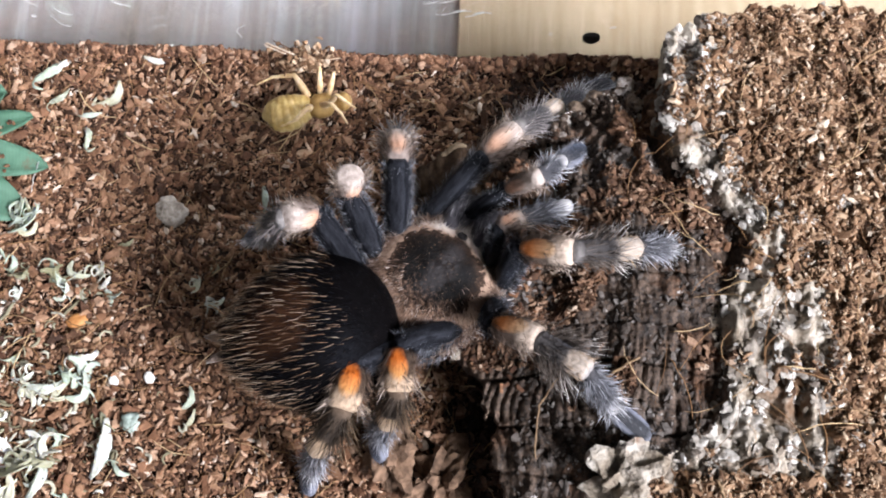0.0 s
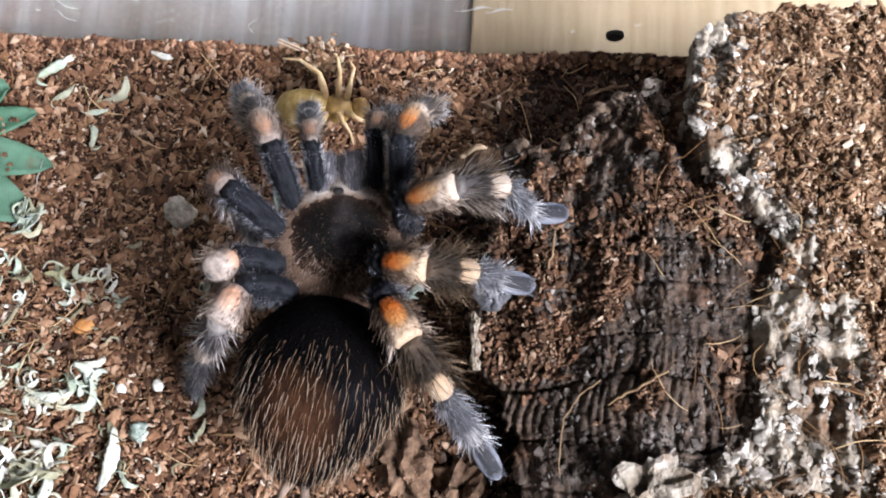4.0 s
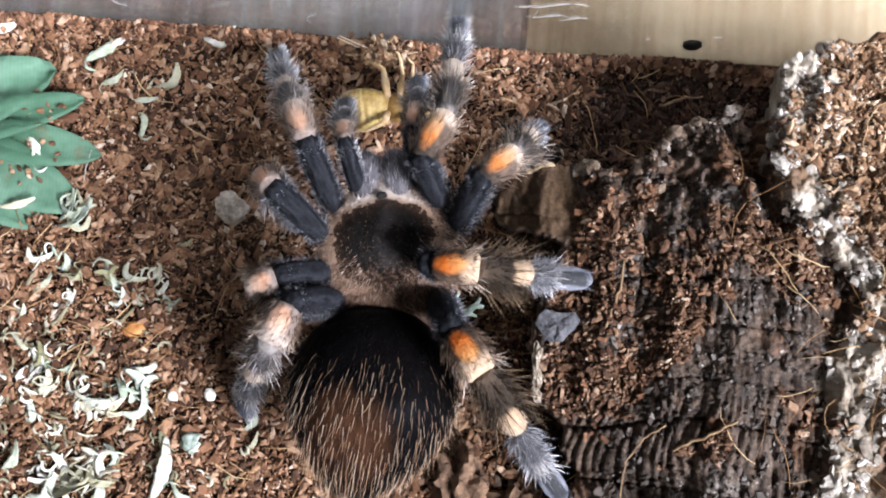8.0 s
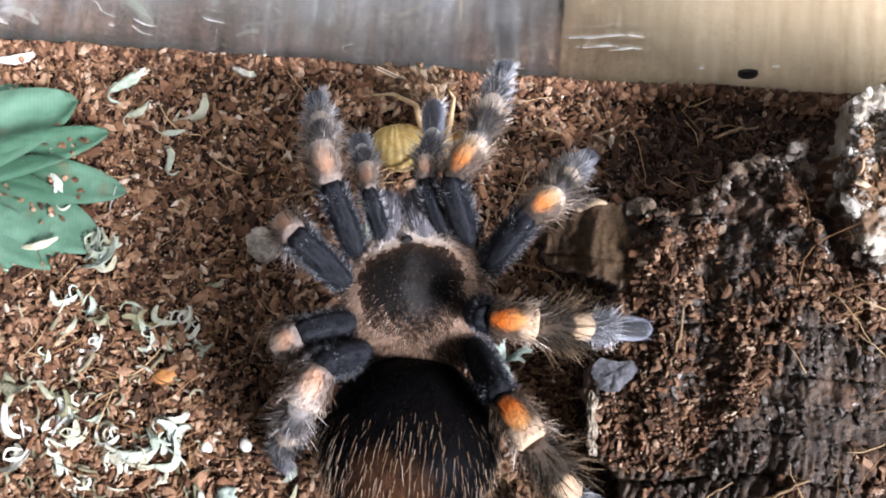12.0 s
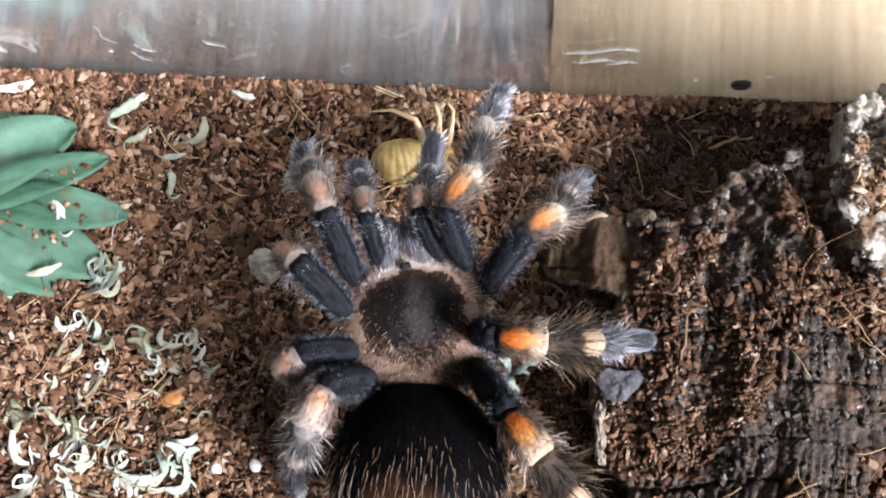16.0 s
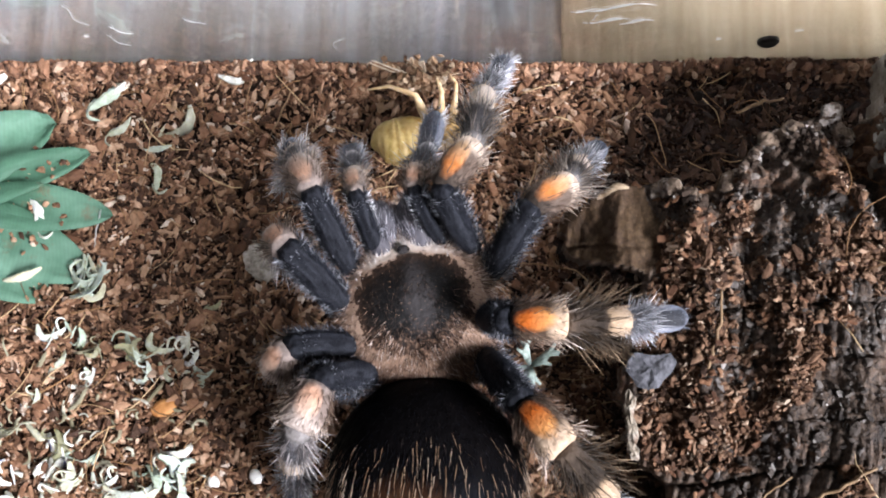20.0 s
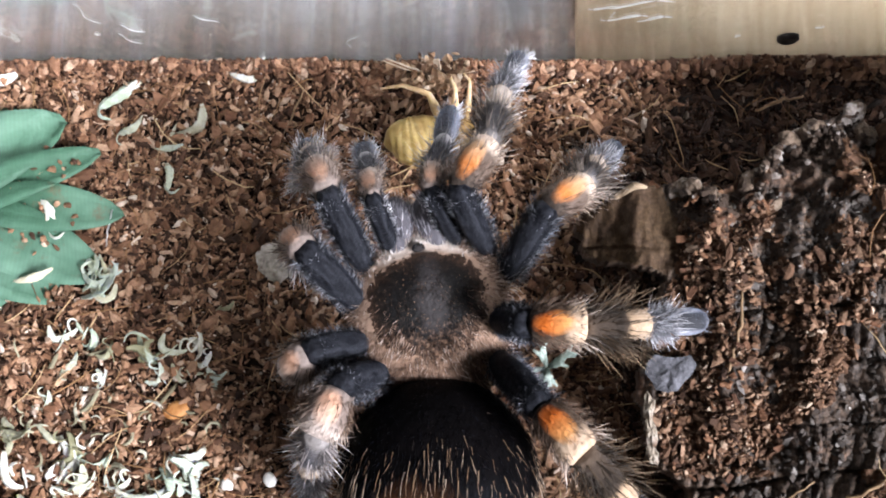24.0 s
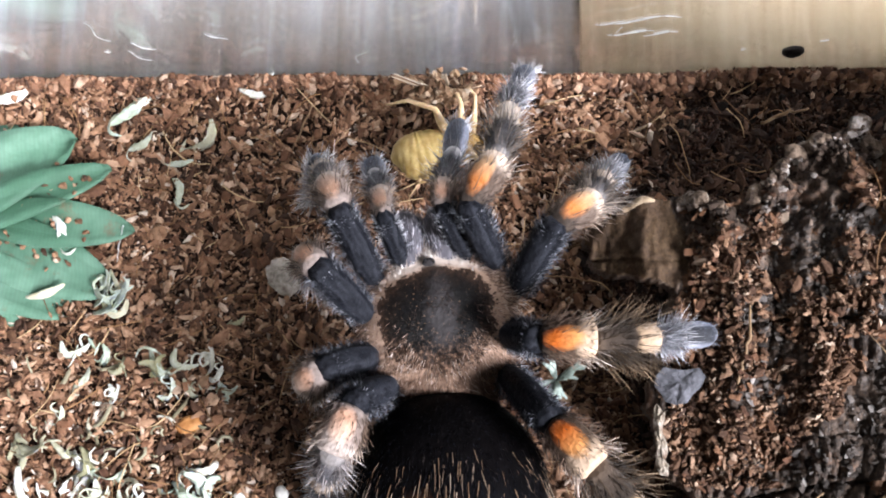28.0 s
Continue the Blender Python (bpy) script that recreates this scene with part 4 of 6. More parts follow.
# ---- cork bark ----
def cork_bark():
    bark = tagged(new("cork_bark"), "large rough slab of grey-brown cork bark with lichen crust", "bark")
    step = 0.037
    xs, ys = np.arange(-0.8, 9.8, step), np.arange(-2.0, 10.4, step)
    gx, gy = np.meshgrid(xs, ys)
    jag = np.array([noise.noise(Vector((a * 1.9, b * 1.9, 7))) * 0.2 + noise.noise(Vector((a * 5, b * 5, 3))) * 0.12 for a, b in zip(gx.ravel(), gy.ravel())]).reshape(gx.shape)
    keep = (gx + jag > np.interp(gy, *LEFT_EDGE)) & (gy + jag < np.interp(gx, *BACK_EDGE))
    gz = bark_at(gx, gy) + relief(gx, gy)
    gx = gx + rng.uniform(-0.012, 0.012, gx.shape)
    ny, nx = gx.shape
    top = np.stack([gx, gy, gz], -1).reshape(-1, 3)
    low = top.copy()
    low[:, 2] -= 0.55 + 0.5 * np.clip(crust_at(gx, gy).ravel() + 0.5, 0, 1)
    kf = keep[:-1, :-1] & keep[1:, :-1] & keep[:-1, 1:] & keep[1:, 1:]
    jj, ii = np.nonzero(kf)
    a = jj * nx + ii
    quads = np.stack([a, a + 1, a + nx + 1, a + nx], -1)
    n = len(top)
    edges = {}
    for q in quads.tolist():
        for k in range(4):
            e = (q[k], q[(k + 1) % 4])
            if (e[1], e[0]) in edges:
                del edges[(e[1], e[0])]
            else:
                edges[e] = 1
    sides = [[v, u, u + n, v + n] for u, v in edges]
    faces = quads.tolist() + (quads[:, ::-1] + n).tolist() + sides
    cx, cy = top[quads, 0].mean(1), top[quads, 1].mean(1)
    blot = np.array([noise.noise(Vector((p * 1.1, q * 1.1, 0))) for p, q in zip(cx, cy)])
    crust = crust_at(cx, cy) + 0.35 * blot
    kind = np.where((crust > 0) & ((crust < 0.75) | ((cy < 4.7) & (cx < 7.4))), 1, 0)
    kind = np.where((crust > 0) & (kind == 0), 3, kind)
    drift = np.array([noise.noise(Vector((p * 0.9, q * 0.9, 20))) + 0.6 * noise.noise(Vector((p * 3, q * 3, 8))) for p, q in zip(cx, cy)])
    kind = np.where((kind == 0) & (cy > 3.0) & (cx > 0.9) & (drift > np.where((cx < 2.2) | (cy > 5.5), -0.1, 0.4)), 3, kind)
    kind = np.where((cy > 6.2) & (cx < 0.9 + 0.4 * blot), 2, kind)
    index = np.concatenate([kind, np.full(len(quads), 2), np.where(np.array([top[u, 0] for u, v in edges]) > 4.0, 1, 0)])
    used = np.unique(np.array([i for f in faces for i in f]))
    remap = np.full(2 * n, -1)
    remap[used] = np.arange(len(used))
    me = mesh("slab", np.concatenate([top, low])[used], [[int(remap[i]) for i in f] for f in faces], [RIDGE, CRUST, INNER, DUST], True, index.astype(int).tolist())
    part("slab", me, bark)

    def on_bark(m, where):
        c = np.stack([rng.uniform(-0.6, 8.6, m), rng.uniform(-1.0, 10.2, m)], -1)
        ok = (c[:, 0] > np.interp(c[:, 1], *LEFT_EDGE) + 0.1) & (c[:, 1] < np.interp(c[:, 0], *BACK_EDGE) - 0.1)
        c = c[ok]
        blot = np.array([noise.noise(Vector((p * 0.9, q * 0.9, 20))) + 0.6 * noise.noise(Vector((p * 3, q * 3, 8))) for p, q in c])
        c = c[where(c[:, 0], c[:, 1], crust_at(c[:, 0], c[:, 1]), blot)]
        z = bark_at(c[:, 0], c[:, 1]) + relief(c[:, 0], c[:, 1])
        return np.column_stack([c, z])

    # dry crumbs, thick over the crust's inside
    c = on_bark(110000, lambda x, y, k, b: ((k > 0.7) | ((k > 0.15) & (b > 0.0))) & ~((y < 4.6 + 0.5 * b) & (y > 1.1) & (x < 7.1 + 0.5 * b) & (b < 0.42)))
    n = len(c)
    s = np.minimum(np.exp(rng.normal(-3.75, 0.5, n)), 0.09)
    c[:, 2] += rng.uniform(0.0, 0.09, n)
    part("crumb_cover", mesh("crumb_cover", *grains(c, np.stack([s * rng.uniform(1, 3.2, n), s, s * rng.uniform(0.5, 1.0, n)], -1), 0.8), DRY, False), bark, "dry tan crumbs lying on the bark", "stuff")
    # damp crumbs, in drifts on the slab
    c = on_bark(80000, lambda x, y, k, b: (k <= 0.1) & (((b > 0.42) & (y > 2.0)) | ((x > 0.6) & (x < 2.2 + b) & (b > -0.3) & (y > 3.0) & (y < 7.2)) | ((x > 1.8) & (y > 5.3) & (y < 8.0) & (b > -0.05))) & ~((x < 1.0) & (y > 6.1)))
    n = len(c)
    s = np.minimum(np.exp(rng.normal(-3.75, 0.55, n)), 0.085)
    c[:, 2] += rng.uniform(0.0, 0.07, n)
    part("crumb_drift", mesh("crumb_drift", *grains(c, np.stack([s * rng.uniform(1, 2.4, n), s, s * rng.uniform(0.4, 0.9, n)], -1), 0.7), SLABCRUMB, False), bark, "dark damp crumbs drifted over the bark", "stuff")
    # larger chips caught on the slab, one by one
    shapes = chip_shapes(8)
    c = on_bark(9000, lambda x, y, k, b: (k < -0.2) & (y > 2.6) & (y < 8.2) & (((x > 0.6) & (x < 2.3)) | ((y > 5.2) & (b > 0.1))) & ~((x < 1.0) & (y > 6.1)))[:170]
    r = random.Random(52)
    for k, q in enumerate(c):
        chip = part("bark_chip", shapes[k % 8], bark)
        chip.matrix_local = pose(q[0] * CM, q[1] * CM, (q[2] + 0.06) * CM, r.gauss(0, 18), r.gauss(0, 18), r.uniform(0, 360)) @ Matrix.Scale(r.uniform(0.25, 0.75), 4)
    # small grey scales of weathered cork between the ridges
    c = on_bark(24000, lambda x, y, k, b: (k < 0.0) & (b < 0.05) & (y < 7.5) & (x > 1.6) & (y > 0.4))
    n = len(c)
    s = np.minimum(np.exp(rng.normal(-3.5, 0.5, n)), 0.1)
    c[:, 2] += rng.uniform(-0.04, 0.02, n)
    part("scale_cover", mesh("scale_cover", *grains(c, np.stack([s * rng.uniform(0.6, 1.1, n), s * rng.uniform(1, 1.9, n), s * rng.uniform(0.3, 0.7, n)], -1), 0.35), GREYFLAKE, False), bark, "small grey scales of weathered cork", "stuff")
    # white lichen plates
    c = on_bark(90000, lambda x, y, k, b: ((k > -0.05) & (k < 1.25) & (y > 5.7) & (b > -0.3)) | ((k > -0.1) & (y < 4.9) & (y > 1.0) & (x < 7.4) & (b > 0.2)) | ((k > 0.6) & (b < -0.45)))
    n = len(c)
    s = np.minimum(np.exp(rng.normal(-3.4, 0.55, n)), 0.13)
    c[:, 2] += rng.uniform(-0.04, 0.03, n)
    part("lichen_cover", mesh("lichen_cover", *grains(c, np.stack([s * rng.uniform(1, 1.9, n), s, s * rng.uniform(0.35, 0.8, n)], -1), 0.7), LICHEN, False), bark, "chalky white lichen crusting the bark", "stuff")
    # the largest flakes of lichen, one by one
    shapes = [mesh("lichen_flake", *blob((0.16, 0.11, 0.035), 40.0 + k, 0.7, 2, 5.0), FLAKE, False) for k in range(8)]
    c = on_bark(9000, lambda x, y, k, b: ((k > -0.1) & (k < 0.7) & (y > 6.3) & (b > -0.2)) | ((k > -0.05) & (y < 4.5) & (y > 1.0) & (x < 7.2) & (b > -0.3)))[:170]
    r = random.Random(77)
    for k, q in enumerate(c):
        flake = part("lichen_flake", shapes[k % 8], bark)
        flake.matrix_local = pose(q[0] * CM, q[1] * CM, (q[2] - 0.02) * CM, r.gauss(0, 18), r.gauss(0, 18), r.uniform(0, 360)) @ Matrix.Scale(r.uniform(0.45, 1.2), 4)
    # the thin pale lip of the curled corner
    x = np.linspace(-0.02, 0.5, 31)
    y = np.interp(x, *BACK_EDGE) - 0.03 + 0.02 * np.sin(x * 7)
    z = bark_at(x, y) + relief(x, y) + 0.03
    part("lip", mesh("lip", *tube(np.stack([x, y, z], -1), 0.03 + 0.035 * np.sin(np.linspace(0.1, 3.0, 31)) + 0.008 * np.sin(x * 23), 8, 0.7), SANDY), bark, "thin pale weathered lip of the curled edge")
    x = np.linspace(0.9, 4.15, 140)
    y = np.interp(x, *BACK_EDGE) - 0.06 + 0.05 * np.sin(x * 13) + 0.03 * np.sin(x * 31 + 1)
    z = bark_at(x, y) + relief(x, y) - 0.02 + 0.05 * np.sin(x * 17)
    v, f = tube(np.stack([x, y, z], -1), 0.09 + 0.045 * np.sin(x * 7.3) + 0.03 * np.sin(x * 21 + 2) + 0.02 * np.sin(x * 53), 10)
    part("rim", mesh("rim", wobble(v, 0.05, 5.0), f, RIMROCK, False), bark, "weathered grey broken rim of the slab")
    m = 1100
    x = rng.uniform(1.0, 4.3, m)
    y = np.interp(x, *BACK_EDGE) - np.abs(rng.normal(0, 0.22, m)) - 0.03
    keep = (y > 6.7) & (crust_at(x, y) < -0.3)
    x, y = x[keep], y[keep]
    m = len(x)
    s = np.minimum(np.exp(rng.normal(-3.4, 0.5, m)), 0.1)
    z = bark_at(x, y) + relief(x, y) + rng.uniform(-0.05, 0.05, m)
    part("knobbly_rim", mesh("knobbly_rim", *grains(np.stack([x, y, z], -1), np.stack([s, s * rng.uniform(1, 1.8, m), s], -1), 0.5), RIM, False), bark, "knobbly grey-brown cork along the broken edge", "stuff")
    # roots and fibres over the crust
    pieces = []
    r = random.Random(3)
    for k in range(90):
        x, y, a, ln = r.uniform(3.6, 8.2), r.uniform(0.4, 9.6), r.uniform(0, 6.28), r.uniform(0.4, 2.0)
        turn, pts = r.uniform(-2.4, 2.4), []
        for u in range(8):
            pts.append((x, y))
            a += turn / 8 + r.uniform(-0.2, 0.2)
            x, y = x + math.cos(a) * ln / 8, y + math.sin(a) * ln / 8
        px, py = np.array(pts).T
        if np.any(py > np.interp(px, *BACK_EDGE) - 0.1) or np.any(px < 3.2):
            continue
        pz = bark_at(px, py) + np.maximum(relief(px, py), 0) + 0.07 + 0.12 * np.sin(np.linspace(0, 3.1, 8)) * r.uniform(0.2, 1.4)
        w = r.uniform(0.005, 0.012)
        pieces.append(tube(np.stack([px, py, pz], -1), [w * 0.6] + [w] * 6 + [w * 0.4], 5))
    part("rootlet_tangle", mesh("rootlet_tangle", *joined(pieces), FIBRE), bark, "curling tan rootlets over the bark", "stuff")


def lump(name, at, size, mat, label, category, seed, turn=0.0, rough=0.3, level=3):
    me = mesh(name, *blob(size, seed, rough, level), mat, level < 4)
    ob = new(name, me)
    ob.matrix_world = pose(*(c * CM for c in at), 0, 0, turn)
    return tagged(ob, label, category)


def plate(name, at, half, thick, mat, label, category, seed, turn, tilt=(0, 0)):
    """A flat angular flake with a broken outline."""
    r = random.Random(seed)
    n = 13
    ring = [(half[0] * math.cos(a) * k, half[1] * math.sin(a) * k) for a, k in ((2 * math.pi * i / n, r.uniform(0.68, 1.12)) for i in range(n))]
    v = [(x, y, thick * r.uniform(0.5, 1.2)) for x, y in ring] + [(0.5 * x, 0.5 * y, thick * r.uniform(0.7, 1.7)) for x, y in ring] + [(0.02, 0.03, thick * 1.3)] + [(0.9 * x, 0.9 * y, -thick) for x, y in ring]
    f = [[i, (i + 1) % n, n + (i + 1) % n, n + i] for i in range(n)] + [[n + i, n + (i + 1) % n, 2 * n] for i in range(n)] + [[2 * n + 1 + i, 2 * n + 1 + (i + 1) % n, (i + 1) % n, i] for i in range(n)] + [[2 * n + 1 + i for i in range(n)][::-1]]
    ob = new(name, mesh(name, v, f, mat, False))
    ob.matrix_world = pose(*(c * CM for c in at), *tilt, turn)
    return tagged(ob, label, category)


def stick(name, pts, width, mat, label, category):
    pts = np.array(pts, float)
    w = [width * 0.7] + [width] * (len(pts) - 2) + [width * 0.5]
    base = pts[0].copy()
    fine = np.linspace(0, len(pts) - 1, 4 * len(pts))
    rel = np.stack([np.interp(fine, range(len(pts)), pts[:, k]) for k in range(3)], -1) - base
    rel[1:-1] += 0.4 * width * rng.normal(0, 1, (len(rel) - 2, 3))
    ob = new(name, mesh(name, *tube(rel, 0.75 * np.interp(fine, range(len(pts)), w), 7), mat))
    ob.matrix_world = pose(*(base * CM))
    return tagged(ob, label, category)


def loose_pieces():
    lump("pale_lump", (-6.09, 6.71, -0.66), (0.33, 0.36, 0.25), STONE, "pale crumbly lump of dried substrate half sunk in the chips", "lump", 1.5, 20, 0.5)
    lump("pebble", (1.74, 10.38, 0.22), (0.12, 0.11, 0.1), STONE, "small pale pebble against the back pane", "pebble", 4.0)
    lump("bark_chunk", (-0.75, 1.5, 0.95), (0.5, 0.75, 0.45), CHUNK, "rounded chunk of brown cork bark beside the slab", "bark", 6.0, 15, 0.7, 4)
    lump("bark_chunk", (0.35, 0.9, 0.9), (0.55, 0.7, 0.5), CHUNK, "rounded chunk of brown cork bark beside the slab", "bark", 8.0, -20, 0.8, 4)
    lump("white_chunk", (3.65, 0.95, 3.4), (0.75, 0.6, 0.42), CRUST, "knobbly white lichen-covered chunk of bark on the slab", "bark", 3.0, 10, 0.7, 4)
    plate("grey_flake", (0.72, 4.6, 2.3), (0.4, 0.34), 0.06, SLATE, "flat slate-grey flake of bark on the slab's edge", "bark flake", 2, 15, (8, -12))
    for k, (x, y, a) in enumerate(((0.4, 4.05, 0.24), (0.43, 3.65, 0.28), (0.45, 3.3, 0.2))):
        plate("edge_flake", (x, y, 2.22), (0.1, a), 0.05, CRUST, "narrow whitish flake along the edge of the slab", "bark flake", 40 + k, -6 + 9 * k, (10, -25))
    lump("amber_chip", (-7.55, 3.95, 0.42), (0.22, 0.15, 0.08), AMBER, "oval amber-brown bark chip among pale scraps", "bark chip", 7.3, 15, 0.25)
    for x, y, s in ((-6.57, 2.69, 0.1), (-5.84, 2.79, 0.11)):
        lump("seed", (x, y, soil_at(x, y) + 0.13), (s, s * 1.25, s * 0.8), SEED, "small glossy white seed on the substrate", "seed", x, 30, 0.12)
    lump("mint_flake", (-6.05, 1.85, 0.86), (0.19, 0.2, 0.07), MINT, "pale mint-green flake on the substrate", "flake", 9.0, 30, 0.5)
    # debris pushed up against the pane
    r = random.Random(5)
    pieces = [chips(np.array([[r.gauss(0, 0.2), min(r.gauss(-0.12, 0.08), 0.1), r.gauss(0.05, 0.2)] for k in range(260)]), np.abs(rng.normal(0.026, 0.014, (260, 3))) + 0.008, 0.9)]
    for k in range(34):
        a = r.uniform(0, 6.28)
        pieces.append(tube([(0.1 * math.cos(a), -0.1, 0.1), (0.35 * math.cos(a), -0.14, 0.2 + 0.2 * math.sin(a)), (0.55 * math.cos(a + 0.5), -0.06, 0.15 + 0.4 * math.sin(a))], [0.015, 0.012, 0.006], 5))
    ob = new("debris_clump", mesh("debris_clump", *joined([(v, f if isinstance(f, list) else f.tolist()) for v, f in pieces]), DRY, False))
    ob.matrix_world = pose(-3.2 * CM, 10.2 * CM, 0.55 * CM) @ Matrix.Scale(1.5, 4)
    tagged(ob, "brown clump of fibres and crumbs pushed against the pane", "debris", kind="stuff")
    # lichen tuft in the hollow
    pieces = []
    for k in range(9):
        a, e, q = r.uniform(0, 6.28), r.uniform(0.1, 0.9), r.uniform(0.15, 0.4)
        d = np.array([math.cos(a) * math.cos(e), math.sin(a) * math.cos(e), math.sin(e)]) * q
        for b in (-0.7, 0.5):
            d2 = np.array([math.cos(a + b), math.sin(a + b), 0.3]) * 0.14
            pieces.append(tube([d * 0.1, d * 0.7, d, d + d2], [0.03, 0.05, 0.045, 0.02], 6, 0.6))
    ob = new("lichen_tuft", mesh("lichen_tuft", *joined(pieces), MINT))
    ob.matrix_world = pose(-1.1 * CM, 4.75 * CM, 0.7 * CM) @ Matrix.Scale(1.15, 4)
    tagged(ob, "pale green lichen tuft in the hollow under the slab", "lichen")
    # straws on the slab
    stick("straw", [(1.82, 5.85, 2.62), (1.78, 5.3, 2.72), (1.62, 4.8, 2.74), (1.5, 4.35, 2.62)], 0.035, STRAW, "slender dry straw lying on the crumbly bark", "straw")
    stick("straw", [(3.76, 3.1, 3.72), (3.4, 2.88, 3.62), (3.0, 2.66, 3.42), (2.75, 2.52, 3.25)], 0.04, STRAW, "short thick dry straw lying on the ridged bark", "straw")
    stick("straw", [(2.65, 2.95, 3.25), (2.3, 2.7, 3.1), (2.05, 2.3, 2.95), (1.98, 1.8, 2.85), (2.0, 1.3, 2.8)], 0.025, STRAW, "thin bowed dry stalk lying on the ridged bark", "straw")
    stick("straw", [(5.0, 0.95, 4.2), (5.1, 0.7, 4.22), (5.22, 0.35, 4.15)], 0.04, STRAW, "short pale straw beside the white crust", "straw")
    stick("straw", [(2.6, 9.35, 0.75), (3.0, 9.5, 0.8), (3.45, 9.6, 0.82)], 0.05, STRAW, "dry tan straw lying on shaded substrate", "straw")
    stick("straw", [(-5.55, 9.9, 0.08), (-5.75, 9.5, -0.1), (-5.95, 9.1, -0.22)], 0.025, STRAW, "thin dry straw lying on the bark chips", "straw")
    stick("bristle", [(-9.05, 7.75, -0.2), (-9.12, 7.3, -0.12), (-9.2, 6.95, -0.3)], 0.022, SCUFF, "stiff white bristle lying across a leaf", "bristle")


def ribbon(r, start, heading, length, width, sweep, rise):
    """A thin, ragged, twisted strip of shaving."""
    n, rib = 16, []
    c, a, ph = np.array(start, float), heading - 0.5 * sweep, r.uniform(0, 6.28)
    kink = r.uniform(0.3, 0.7)
    for i in range(n):
        u = i / (n - 1)
        k = width * (0.12 + 0.88 * math.sin(math.pi * (0.06 + 0.88 * u)) ** 0.8) * r.uniform(0.85, 1.12)
        tw = 0.7 * math.sin(2.6 * u + ph)
        o = np.array([-math.sin(a) * math.cos(tw), math.cos(a) * math.cos(tw), math.sin(tw)])
        rib.append((c.copy(), o, k))
        a += sweep / n * (2.2 if abs(u - kink) < 0.2 else 0.6) + r.uniform(-0.12, 0.12)
        c = c + np.array([math.cos(a), math.sin(a), rise * math.cos(math.pi * u)]) * (length / n)
    v, f = [], []
    for c, o, k in rib:
        up = np.cross(o, [o[1], -o[0], 0.2])
        up /= np.linalg.norm(up) + 1e-9
        for q, e in ((-1, 0.0), (-0.4, 0.018), (0.4, 0.018), (1, 0.0), (0.4, -0.012), (-0.4, -0.012)):
            v.append(c + o * k * q + up * (e + 0.35 * k * (1 - q * q)))
    for i in range(n - 1):
        f += [[6 * i + j, 6 * i + (j + 1) % 6, 6 * i + 6 + (j + 1) % 6, 6 * i + 6 + j] for j in range(6)]
    f += [list(range(6))[::-1], [6 * (n - 1) + j for j in range(6)]]
    return np.array(v), f


def curl_mesh(kind):
    """A torn pale shaving about one unit long: a main strip, some with torn side strips."""
    r = random.Random(20 + kind)
    sweep, w, side = ((0.7, 0.13, 0), (1.7, 0.13, 1), (2.1, 0.12, 2), (1.6, 0.13, 3), (2.4, 0.11, 3), (1.2, 0.19, 3), (1.9, 0.16, 4), (1.5, 0.12, 5))[kind]
    pieces = [ribbon(r, (-0.5, 0, 0.05), 0, 1.25, w, sweep, 0.3)]
    for k in range(side):
        pieces.append(ribbon(r, (r.uniform(-0.45, 0.3), r.uniform(-0.15, 0.25), r.uniform(0.02, 0.12)), r.uniform(-2.6, 2.6), r.uniform(0.45, 0.95), w * r.uniform(0.25, 0.8), r.uniform(-3, 3), r.uniform(0.1, 0.6)))
    return mesh("pale_curl", *joined(pieces), CURL)


